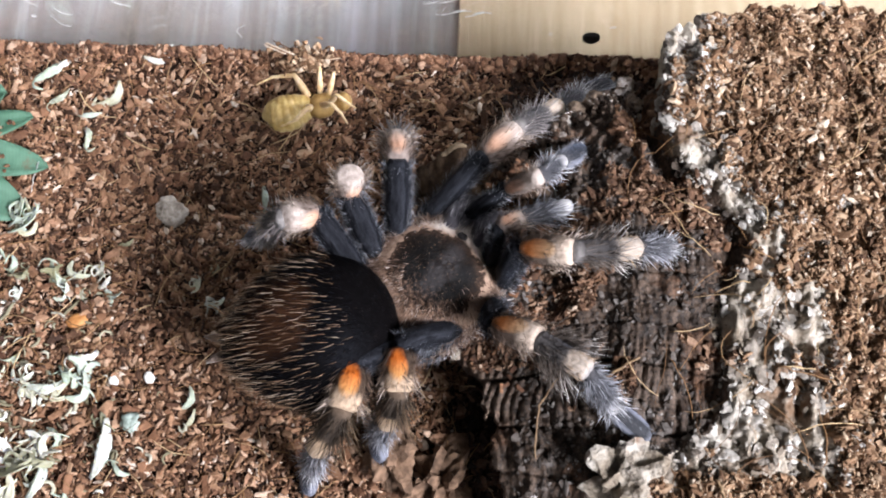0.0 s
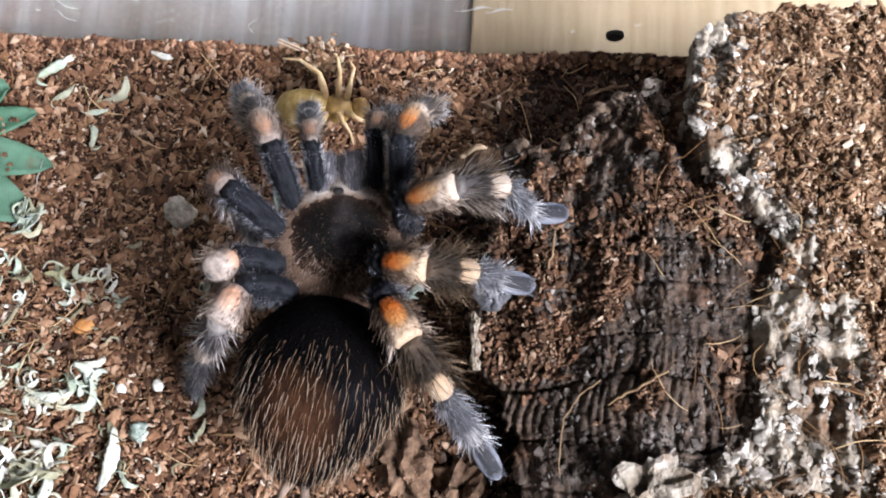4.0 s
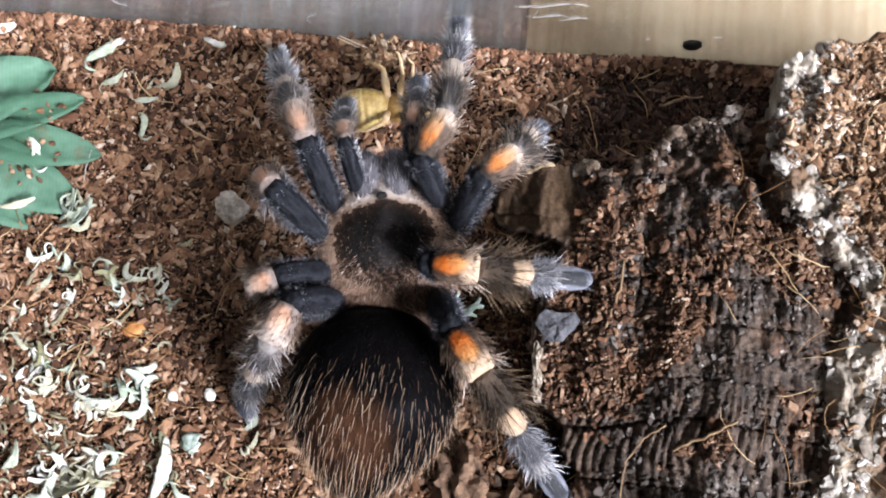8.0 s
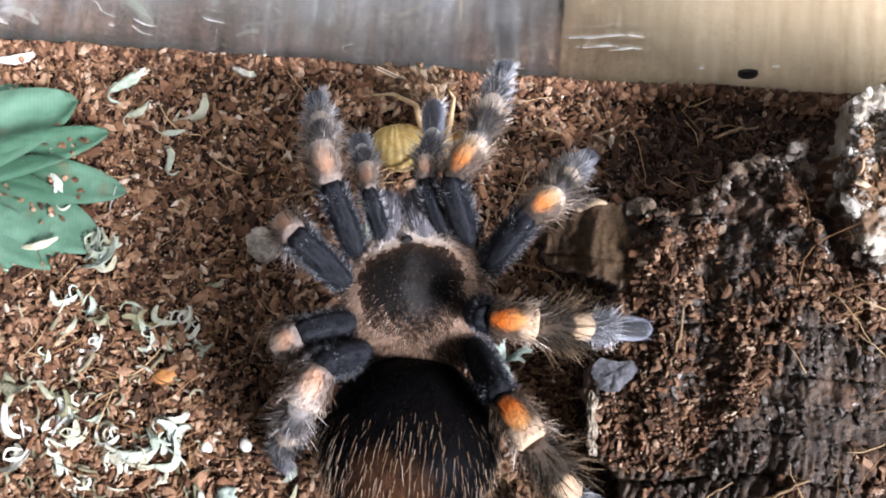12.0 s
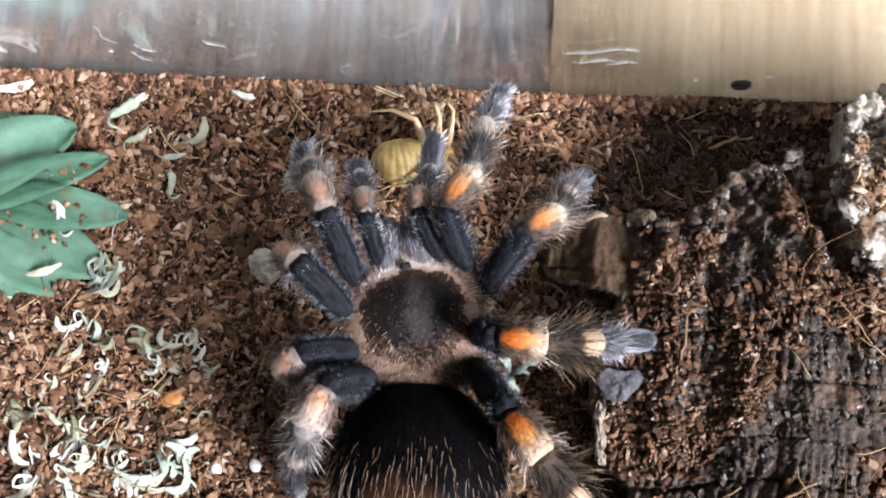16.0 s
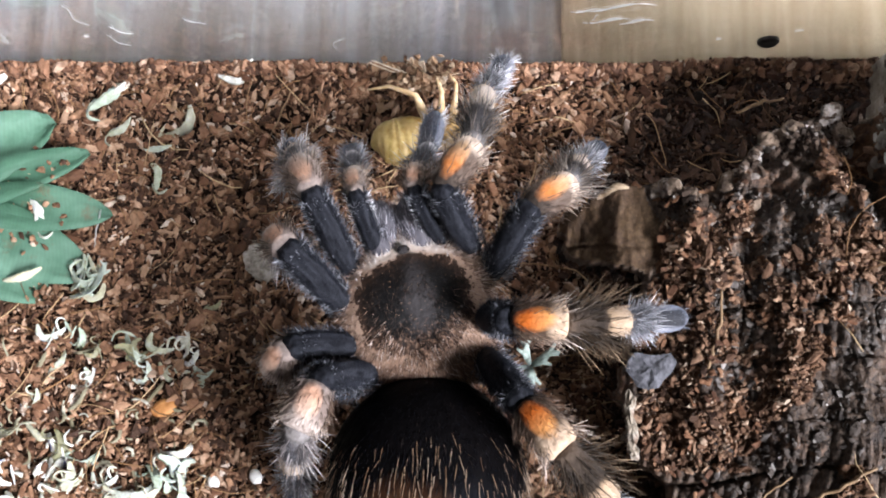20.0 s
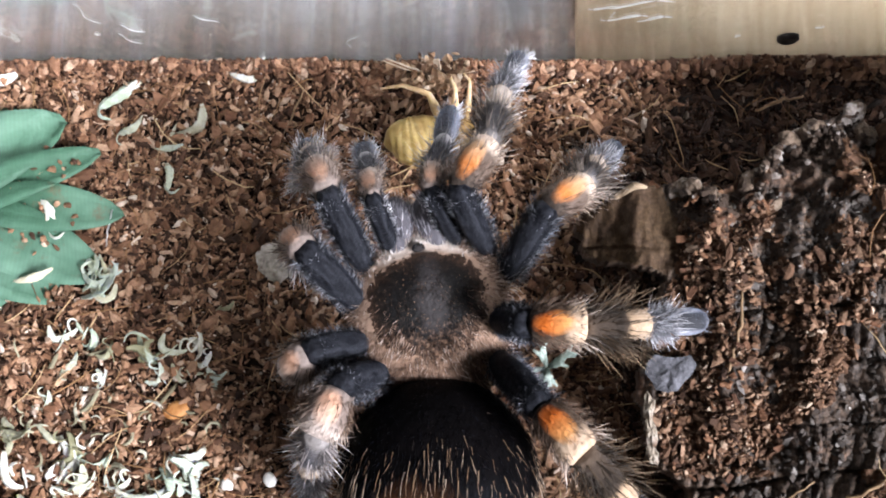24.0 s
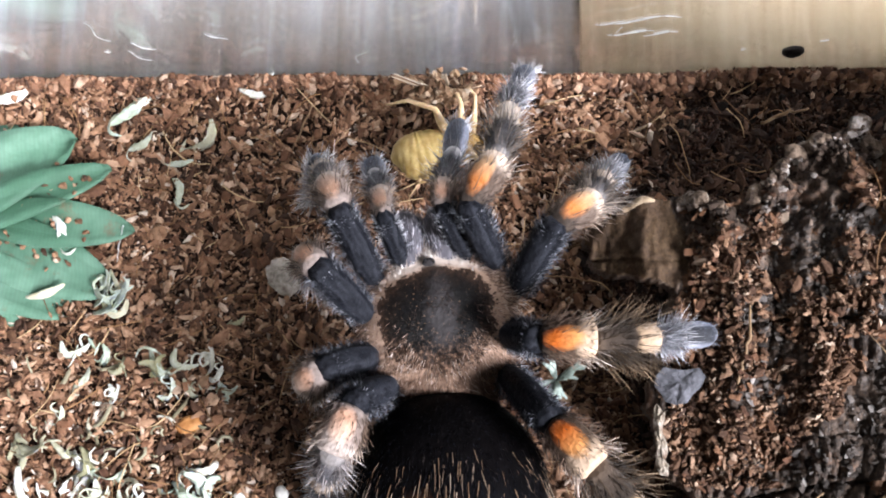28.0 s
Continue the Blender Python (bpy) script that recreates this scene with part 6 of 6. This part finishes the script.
    ln = np.interp(-p[:, 1], [0, 0.4, 1.2, 3.4], [0.16, 0.26, 0.37, 0.56]) * rng.uniform(0.55, 1.2, n)
    part("long_hair", mesh("long_hair", *strands(p - o * 0.02, d, ln, rng.uniform(0.0035, 0.006, n), np.array([0, -0.1, -0.13]) + rng.normal(0, 0.09, (n, 3))), H_RED), belly, "long russet bristles")
    p, o = skin(rng.uniform(0.03, 0.98, 7500), rng.uniform(-0.8, math.pi + 0.8, 7500))
    n = len(p)
    part("short_hair", mesh("short_hair", *strands(p - o * 0.02, o * 0.45 + np.array([0, -0.8, 0]) - o * (o @ np.array([0, -0.8, 0]))[:, None] + rng.normal(0, 0.2, (n, 3)), rng.uniform(0.08, 0.2, n), rng.uniform(0.003, 0.006, n), rng.normal(0, 0.1, (n, 3))), H_BLACK), belly, "short black fur")
    for s in (-1, 1):
        part("spinneret", mesh("spinneret", *tube([(s * 0.12, -3.3, 0.0), (s * 0.2, -3.55, 0.02), (s * 0.25, -3.75, -0.02)], [0.1, 0.08, 0.03], 8), COXA), belly)
    # limbs
    girths = {"1": (0.225, 0.26, 0.22, 0.17, 0.15), "2": (0.24, 0.27, 0.22, 0.17, 0.155), "3": (0.25, 0.27, 0.22, 0.18, 0.16), "4": (0.26, 0.29, 0.23, 0.18, 0.155), "P": (0.155, 0.18, 0.17, 0.16)}
    limbs = {}
    for leg, lens in LENGTHS.items():
        side, k, n = (1 if leg[0] == "R" else -1), leg[1], len(lens)
        hx, hy = HIPS.get(leg, HIPS[k])
        # the hip joint, fixed to the body
        a, b = np.array([side * hx * 0.5, hy * 0.6, -0.32]), np.array([side * hx * 1.05, hy * 1.03, -0.24])
        u = np.linspace(0, 1, 8)[:, None]
        part("coxa", mesh("coxa", *tube(a + (b - a) * u, 0.26 * np.interp(u[:, 0], [0, 0.2, 0.7, 0.92, 1], [0.7, 1, 1, 0.85, 0.4]) * (0.75 if k == "P" else 1), 14), COXA), root)
        m = 80
        o = np.stack([rng.normal(0, 1, m), rng.normal(0, 1, m), np.abs(rng.normal(0, 1, m))], -1)
        o /= np.linalg.norm(o, axis=1)[:, None]
        at = a + (b - a) * rng.uniform(0.45, 1.0, m)[:, None] + o * 0.22 * (0.75 if k == "P" else 1)
        part("coxa_hair", mesh("coxa_hair", *strands(at, o + (b - a) * 0.8, rng.uniform(0.08, 0.24, m), rng.uniform(0.005, 0.009, m), rng.normal(0, 0.15, (m, 3))), H_PALE), root, "pale bristles over the hip joint")
        chain = []
        kinds = ("femur", "patella", "tibia", "metatarsus", "tarsus") if n == 5 else ("femur", "patella", "tibia", "tarsus")
        faded = leg[0] == "L" or leg == "RP"
        for i, kind in enumerate(kinds):
            g = girths[k][i]
            mat = {"femur": FEMUR, "patella": PATELLA_PALE if faded else PATELLA_MID if leg in ("R1", "R2") else PATELLA, "tibia": METATARSUS if n == 4 else TIBIA if leg in ("R3", "R4") else TIBIA_GREY, "metatarsus": METATARSUS, "tarsus": TARSUS}[kind]
            seg = part(NAMES[n][i], mesh(kind, *segment(kind, lens[i], g), mat), root)
            count, long, lean, hm, bare = {"femur": (460, 0.17, 0.5, H_DARK, 0.0), "patella": (210, 0.27, 0.7, B_PATELLA, 0.0), "tibia": (230, 0.52, 0.6, B_BROWN if leg in ("R3", "R4") else B_LILAC if leg[0] == "L" else B_TIBIA, 0.34), "metatarsus": (420, 0.3, 0.7, B_META, 0.0), "tarsus": (120, 0.09, 0.9, H_DARK, 0.0)}[kind]
            if kind == "tibia" and (leg[0] == "L" or leg == "R1"):
                long *= 0.72
            if k == "P":
                count, long, hm = int(count * 0.7), long * 0.75, B_META if kind != "patella" else B_PATELLA
            if kind == "tarsus" and (k == "P" or leg[0] == "L" or leg == "R1"):
                count, long, hm = 340, 0.2, B_META
            part("bristles", mesh("bristles", *coat(kind, lens[i], g, count, long, lean, bare), hm), seg)
            if kind == "femur":
                part("nap", mesh("nap", *fuzz(lens[i], g, 1700, 0.12, stand=0.9), H_FUZZ), seg, "short blue-black velvet")
            elif kind == "patella":
                part("nap", mesh("nap", *fuzz(lens[i], g, 420, 0.1), N_PALE if faded else N_MID if leg in ("R1", "R2") else N_PATELLA), seg, "short orange velvet")
            elif kind in ("metatarsus", "tarsus"):
                part("nap", mesh("nap", *fuzz(lens[i], g, 420 if kind == "metatarsus" else 160, 0.09), H_NAPPED), seg, "short slate-grey nap")
            elif kind == "tibia" and n == 5:
                part("band", mesh("band", *fuzz(lens[i], g, 200, 0.1, 0.68, 0.97), H_CREAM), seg, "cream band of short hair")
            chain.append(seg)
        limbs[leg] = chain
    return root, belly, limbs


room()
box_ob = terrarium()
scuffs(box_ob)
cork_bark()
loose_pieces()
plant()
pale_curls()
cricket, cricket_limbs = prey()
spider, spider_belly, spider_limbs = tarantula()
substrate()

# ---- what moves ----
# seconds, x, y, heading of the carapace, swing of the abdomen (degrees)
BODY = [
    (0, -0.09, 4.47, 56.8, -48.0),
    (0.5, -0.17, 4.63, 60.5, -41.1),
    (1, -0.38, 4.50, 67.6, -28.6),
    (1.5, -0.69, 4.38, 75.5, -31.9),
    (2, -1.19, 4.50, 82.0, -30.0),
    (2.5, -1.53, 4.73, 94.5, -37.6),
    (4.5, -2.19, 5.25, 96.8, -13.4),
    (5, -2.12, 5.28, 98.9, -18.0),
    (7, -2.21, 5.33, 94.6, -11.5),
    (7.5, -2.30, 5.41, 97.3, -14.3),
    (8, -2.48, 5.52, 99.4, -16.1),
    (8.5, -2.69, 5.63, 100.2, -14.0),
    (9, -2.83, 5.60, 101.4, -15.1),
    (11, -2.82, 5.56, 101.2, -14.4),
    (18, -2.96, 5.31, 103.6, -15.3),
    (26, -3.08, 5.37, 99.6, -10.0),
]
STEPS = [k * 0.25 for k in range(37)] + [9.5, 10, 11, 12, 13, 14, 15, 16, 18, 20, 22, 24, 26, 28]


def glide(times, values, t):
    """Smooth course through the given values, with no overshoot."""
    times, values = np.asarray(times, float), np.asarray(values, float)
    i = int(np.clip(np.searchsorted(times, t, side="right") - 1, 0, len(times) - 2))
    slope = np.diff(values, axis=0) / np.diff(times).reshape((-1,) + (1,) * (values.ndim - 1))

    def tangent(j):
        if j == 0 or j == len(times) - 1:
            return slope[min(j, len(slope) - 1)] * 0.5
        a, b = slope[j - 1], slope[j]
        return np.where(a * b > 0, 2 * a * b / (a + b + np.where(a + b == 0, 1, 0)), 0)

    h = times[i + 1] - times[i]
    u = min(max((t - times[i]) / h, 0), 1)
    return (values[i] * (2 * u**3 - 3 * u**2 + 1) + values[i + 1] * (3 * u**2 - 2 * u**3) + h * tangent(i) * (u**3 - 2 * u**2 + u) + h * tangent(i + 1) * (u**3 - u**2))


def move_leg(leg, rows):
    """Rows: seconds, then heading and pitch of each segment in the body's space, in degrees."""
    side, lens = (1 if leg[0] == "R" else -1), LENGTHS[leg]
    hx, hy = HIPS.get(leg, HIPS[leg[1]])
    times = [r[0] for r in rows]
    ways = np.array([[[math.cos(radians(e)) * math.cos(radians(a)), math.cos(radians(e)) * math.sin(radians(a)), math.sin(radians(e))] for a, e in zip(r[1::2], r[2::2])] for r in rows])
    keys = [[] for seg in lens]
    for t in STEPS:
        way = glide(times, ways, t)
        way /= np.linalg.norm(way, axis=1)[:, None]
        reach = (way * np.array(lens)[:, None])[:, :2].sum(0) + 1.5 * way[0, :2]
        across = np.array([-reach[1], reach[0], 0]) / (np.linalg.norm(reach) + 1e-9)
        at = np.array([side * hx, hy, -0.25])
        for i, (d, ln) in enumerate(zip(way, lens)):
            up = np.cross(d, across)
            up /= np.linalg.norm(up)
            y = np.cross(up, d)
            m = Matrix((d, y, up)).transposed().to_4x4()
            keys[i].append((t, Matrix.Translation(at * CM) @ m))
            at = at + d * ln
    for seg, k in zip(spider_limbs[leg], keys):
        walk(seg, k)


def motions():
    times = [r[0] for r in BODY]
    course = np.array([r[1:] for r in BODY])
    now = [(t, glide(times, course, t)) for t in STEPS]
    walk(spider, [(t, pose(v[0] * CM, v[1] * CM, 2.95 * CM, 0, 0, v[2] - 90)) for t, v in now])
    walk(spider_belly, [(t, pose(0, -0.96 * CM, -0.1 * CM, 4, 0, v[3])) for t, v in now])
    move_leg("R1", [
        (0, 86, 76, 17, 36, 47, -26, 51, -47, 59, -19),
        (0.5, 131, 81, 15, 36, 51, -26, 53, -57, 63, -24),
        (1, 117, 67, 11, 37, 38, -27, 30, -56, 45, -29),
        (1.5, 131, 59, 16, 41, 55, -28, 59, -57, 57, -28),
        (2, 129, 51, 13, 33, 44, -30, 36, -45, 43, -22),
        (2.5, 121, 50, 39, -28, 78, -37, 79, -54, 72, -42),
        (4.5, 75, 60, 69, -43, 56, -65, 95, -78, 135, -79),
        (5, 73, 60, 67, -43, 52, -66, 92, -78, 140, -79),
        (7, 77, 58, 71, -43, 58, -65, 96, -78, 142, -79),
        (7.5, 102, 53, 41, -33, 71, -59, 83, -69, 89, -63),
        (8, 121, 65, 59, -28, 78, -33, 80, -49, 82, -40),
        (8.5, 129, 60, 56, -30, 84, -34, 82, -52, 82, -42),
        (9, 107, 54, 52, -35, 68, -45, 76, -55, 70, -44),
        (11, 106, 53, 52, -36, 65, -43, 71, -57, 67, -48),
        (18, 112, 57, 46, -33, 66, -35, 55, -59, 58, -45),
        (26, 116, 57, 52, -31, 68, -39, 64, -56, 61, -43),
    ])
    move_leg("R2", [
        (0, -63, 65, 9, 33, 0, 14, -5, -55, -2, -16),
        (0.5, -54, 61, -6, 28, -2, 16, -11, -53, -6, -15),
        (1, -40, 60, -11, 30, -11, 11, -20, -54, -14, -16),
        (1.5, -41, 60, -13, 30, -20, -4, -33, -50, -20, -21),
        (2, 138, 80, 15, 39, 43, -22, 63, -65, 42, -55),
        (2.5, 156, 82, 10, 39, 17, -30, 3, -65, 31, -43),
        (4.5, 25, 86, 3, 33, 4, -26, -19, -65, 1, -31),
        (5, -1, 86, 2, 35, -1, -26, -19, -65, -3, -29),
        (7, 56, 85, 15, 30, -3, -25, -20, -61, 0, -39),
        (7.5, 165, 75, 34, -22, 45, -28, 46, -56, 50, -42),
        (8, 51, 55, 40, -38, 52, -50, 58, -73, 52, -56),
        (8.5, 52, 51, 32, -40, 47, -55, 55, -70, 47, -56),
        (9, 45, 49, 33, -39, 46, -52, 48, -70, 37, -58),
        (11, 42, 48, 35, -46, 48, -50, 52, -66, 36, -53),
        (18, 44, 42, 24, -38, 48, -54, 43, -66, 38, -53),
        (26, 48, 42, 28, -38, 52, -54, 47, -66, 42, -53),
    ])
    move_leg("R3", [
        (0, -121, 34, -53, -1, -80, -56, -121, -76, -54, -55),
        (0.5, -109, 56, -39, 14, -15, -41, 5, -63, -11, -35),
        (1, -93, 58, -32, 19, -13, -48, 12, -70, -17, -46),
        (1.5, -92, 64, -38, 14, -23, -43, -15, -71, -26, -47),
        (2, -81, 62, -40, 10, -28, -38, -30, -67, -34, -35),
        (2.5, -84, 52, -52, 12, -40, -38, -49, -56, -45, -31),
        (4.5, -140, 75, -9, 20, 7, -31, 12, -59, 1, -31),
        (5, -144, 74, -14, 18, 5, -31, 10, -59, 2, -32),
        (7, -149, 76, -4, 10, 4, -30, 13, -61, 7, -27),
        (7.5, -153, 76, -6, 8, -3, -29, 8, -60, -3, -24),
        (8, -144, 79, -11, 6, -6, -30, 1, -60, -7, -20),
        (8.5, -100, 81, -13, 5, -7, -32, -9, -61, -8, -19),
        (9, -71, 78, -16, 4, -7, -31, -6, -62, -12, -17),
        (11, -78, 79, -13, 2, -8, -30, -3, -59, -8, -21),
        (18, -53, 78, -15, 1, -10, -23, 0, -60, -6, -31),
        (26, -40, 75, -10, 3, -6, -23, 3, -58, -3, -33),
    ])
    move_leg("R4", [
        (0, -127, 30, -66, 7, -94, -47, -99, -76, -73, -58),
        (0.5, -116, 27, -75, 5, -100, -48, -102, -78, -90, -63),
        (1, -112, 31, -79, 5, -110, -48, -127, -76, -114, -66),
        (1.5, -111, 37, -84, 5, -117, -52, -152, -79, -113, -64),
        (2, -122, 61, -77, -2, -105, -40, -127, -72, -105, -58),
        (2.5, -161, 63, -70, 18, -68, -41, -57, -46, -58, -46),
        (4.5, -84, 70, -62, 14, -56, -40, -54, -52, -61, -22),
        (5, -91, 69, -64, 14, -60, -37, -58, -55, -63, -21),
        (7, -84, 71, -54, 12, -57, -33, -49, -50, -50, -28),
        (7.5, -81, 70, -59, 11, -58, -31, -56, -49, -53, -25),
        (8, -78, 65, -60, 13, -60, -32, -60, -52, -56, -33),
        (8.5, -72, 59, -63, 12, -61, -31, -60, -50, -61, -23),
        (9, -70, 56, -62, 12, -62, -32, -60, -50, -64, -20),
        (11, -72, 57, -63, 15, -59, -30, -59, -53, -49, -34),
        (18, -73, 60, -62, 16, -59, -34, -62, -48, -63, -28),
        (26, -63, 58, -56, 15, -54, -39, -60, -51, -56, -35),
    ])
    move_leg("L1", [
        (0, 82, 17, 78, -6, 79, -38, 83, -45, 71, -32),
        (0.5, 76, 26, 77, -9, 75, -38, 73, -47, 66, -32),
        (1, 87, 62, 96, -18, 92, -42, 92, -49, 80, -45),
        (1.5, 97, 45, 119, -22, 132, -56, 146, -61, 121, -48),
        (2, 100, 46, 106, -27, 110, -58, 118, -64, 113, -44),
        (2.5, 98, 61, 109, -28, 115, -52, 106, -56, 112, -50),
        (4.5, 108, 63, 111, -34, 115, -55, 113, -63, 113, -52),
        (5, 104, 61, 110, -30, 110, -56, 110, -63, 111, -51),
        (7, 112, 61, 115, -27, 114, -59, 117, -72, 112, -55),
        (7.5, 110, 54, 111, -31, 111, -54, 108, -61, 106, -53),
        (8, 108, 51, 108, -32, 108, -56, 108, -58, 104, -52),
        (8.5, 110, 50, 108, -39, 104, -55, 102, -61, 96, -48),
        (9, 99, 52, 104, -39, 91, -54, 95, -59, 85, -46),
        (11, 103, 52, 101, -33, 92, -57, 102, -65, 95, -54),
        (18, 104, 45, 102, -44, 101, -67, -162, -72, 73, -11),
        (26, 108, 52, 104, -50, 106, -66, -152, -72, 78, -13),
    ])
    move_leg("L2", [
        (0, 124, 50, 128, -32, 137, -65, -48, -50, -83, -87),
        (0.5, 119, 53, 130, -52, -79, -86, -44, -71, 153, -83),
        (1, 106, 43, 59, -84, 155, -77, -42, -72, 147, -75),
        (1.5, 125, 46, 119, -49, 146, -68, -47, -60, 154, -80),
        (2, 147, 58, 138, -27, 148, -48, 144, -68, 143, -58),
        (2.5, 143, 51, 123, -48, -65, -73, -42, -83, 147, -77),
        (4.5, 147, 56, 122, -54, -59, -69, -39, -87, 158, -85),
        (5, 140, 51, 123, -57, -57, -70, -32, -88, 162, -86),
        (7, 143, 51, 131, -58, -51, -70, -17, -88, 168, -87),
        (7.5, 139, 52, 125, -60, -56, -71, -28, -89, 170, -87),
        (8, 134, 51, 124, -59, -57, -71, -30, -89, 171, -87),
        (8.5, 136, 54, 122, -59, -58, -71, -33, -89, 172, -87),
        (9, 133, 61, 122, -59, -59, -71, -34, -89, 173, -87),
        (11, 132, 53, 126, -58, -55, -71, -26, -88, 172, -87),
        (18, 124, 49, 120, -61, -60, -72, -31, -89, 171, -87),
        (26, 128, 59, 125, -61, -56, -72, -25, -89, 172, -87),
    ])
    move_leg("L3", [
        (0, 152, 41, 100, 71, -91, -85, -50, -87, -156, -87),
        (0.5, 173, 50, 170, 87, 123, -84, -46, -84, -143, -87),
        (1, 165, 38, 113, 65, 126, -60, -56, -64, -87, -85),
        (1.5, 159, 52, 109, 86, 126, -84, -53, -83, -140, -87),
        (2, 159, 51, -144, 81, 67, -86, -29, -88, -156, -87),
        (2.5, 158, 55, -118, 78, 65, -85, -7, -89, -158, -87),
        (4.5, -162, 61, -129, 43, 51, -74, 34, -88, -157, -87),
        (5, -174, 61, -125, 42, 53, -73, 53, -89, -158, -87),
        (7, -162, 63, -160, -14, 21, -68, 10, -88, -159, -87),
        (7.5, -167, 62, -161, -18, 19, -67, 13, -89, -161, -87),
        (8, -167, 62, -162, -24, 19, -68, 12, -89, -162, -87),
        (8.5, -161, 63, -161, -30, 19, -69, 11, -89, -162, -87),
        (9, -157, 65, -157, -35, 22, -70, 24, -89, -164, -87),
        (11, -164, 62, -160, -38, 21, -71, 0, -89, -163, -87),
        (18, 175, 58, -140, -33, 38, -70, 41, -89, -166, -87),
        (26, -165, 64, -155, -48, 26, -73, -37, -90, -165, -86),
    ])
    move_leg("L4", [
        (0, 163, 27, -116, 42, -168, -65, 162, -79, -157, -41),
        (0.5, 177, 35, -124, 43, -179, -68, 176, -83, -154, -44),
        (1, -163, 63, -140, 16, -147, -56, 159, -82, -154, -46),
        (1.5, -168, 53, -127, 10, -148, -69, 166, -84, -150, -43),
        (2, -177, 56, -117, 4, -168, -71, 143, -84, -147, -43),
        (2.5, 176, 58, -134, 6, -153, -68, -177, -83, -144, -45),
        (4.5, -163, 66, -120, 4, -151, -68, -169, -73, -130, -63),
        (5, -173, 66, -125, 3, -147, -68, -172, -75, -129, -63),
        (7, -168, 67, -126, 2, -132, -65, -154, -76, -115, -51),
        (7.5, -169, 67, -127, 2, -137, -63, -137, -72, -117, -58),
        (8, -169, 67, -122, 1, -140, -65, -140, -72, -118, -59),
        (8.5, -163, 67, -123, 1, -138, -66, -139, -73, -104, -58),
        (9, -160, 70, -122, 1, -133, -64, -149, -76, -99, -59),
        (11, -161, 69, -126, 1, -134, -66, -149, -75, -98, -58),
        (18, 179, 68, -127, 4, -128, -68, -130, -78, -119, -60),
        (26, -155, 73, -122, 2, -132, -70, -127, -75, -109, -64),
    ])
    move_leg("LP", [
        (0, 62, 32, 20, 66, 89, -54, 83, -47),
        (0.5, 56, 36, 17, 62, 81, -56, 74, -43),
        (1, 68, 67, 85, -46, 102, -58, 86, -49),
        (1.5, 74, 65, 93, -56, 175, -76, 73, -50),
        (2, 86, 53, 106, -59, 135, -76, 82, -55),
        (2.5, 82, 63, 100, -54, 113, -69, 93, -59),
        (4.5, 91, 68, 97, -54, 100, -59, 99, -61),
        (5, 87, 65, 94, -53, 98, -62, 97, -62),
        (7, 100, 64, 99, -58, 101, -64, 100, -67),
        (7.5, 100, 59, 97, -62, 95, -66, 99, -68),
        (8, 100, 57, 99, -64, 94, -65, 94, -64),
        (8.5, 100, 56, 96, -65, 98, -67, 101, -68),
        (9, 93, 60, 98, -63, 99, -66, 94, -66),
        (11, 99, 64, 95, -60, 100, -65, 99, -64),
        (18, 98, 57, 89, -62, 90, -65, 94, -68),
        (26, 103, 66, 94, -61, 98, -65, 97, -63),
    ])
    move_leg("RP", [
        (0, 103, 73, 68, -22, 64, -39, -137, -25),
        (0.5, 82, 66, 42, -7, 65, -59, -141, -29),
        (1, 97, 52, 30, -4, 68, -68, -145, -34),
        (1.5, 46, 49, 37, -8, 43, -10, -143, -55),
        (2, 70, 53, 48, -8, 49, -23, -147, -51),
        (2.5, 76, 37, 54, -20, 52, -53, -147, -72),
        (4.5, 89, 39, 80, -43, 88, -66, 67, -63),
        (5, 86, 38, 83, -39, 84, -66, 72, -67),
        (7, 92, 37, 81, -38, 82, -65, 84, -73),
        (7.5, 93, 35, 78, -27, 82, -66, 86, -71),
        (8, 93, 26, 76, -24, 84, -64, 89, -64),
        (8.5, 99, 30, 77, -34, 82, -62, 86, -61),
        (9, 107, 41, 78, -49, 83, -53, 86, -47),
        (11, 104, 44, 84, -38, 77, -57, 84, -55),
        (18, 109, 47, 77, -43, 62, -62, 72, -52),
        (26, 112, 51, 81, -37, 70, -56, 75, -55),
    ])
    walk(cricket, [(t, pose(x * CM, y * CM, 0.25 * CM, lean, 0, turn)) for t, x, y, lean, turn in ((0.0, -3.05, 9.0, -25, 14), (0.5, -3.25, 8.88, 10, 6), (1.0, -3.05, 8.92, -8, 10), (1.5, -3.05, 8.95, 4, 4), (2.0, -3.12, 9.0, 0, 4), (2.5, -3.05, 9.0, 6, 2), (5.0, -3.0, 8.95, 4, 2), (7.0, -3.02, 9.02, 0, 4), (8.0, -2.96, 8.95, 0, 6), (11.0, -3.0, 8.88, 0, 8), (18.0, -2.97, 9.0, 0, 10), (28.0, -3.02, 9.0, 0, 12))])
    for n, limb in enumerate(cricket_limbs):
        home = limb.location.copy()
        walk(limb, [(t, Matrix.Translation(home) @ pose(0, 0, 0, a * math.sin(n * 2.1 + t * 3), 0, a * math.cos(n * 1.7 + t * 2))) for t, a in ((0.0, 14), (0.5, 18), (1.0, 16), (1.5, 14), (2.0, 10), (2.5, 8), (5.0, 4), (8.0, 6), (12.0, 3), (28.0, 3))])


motions()
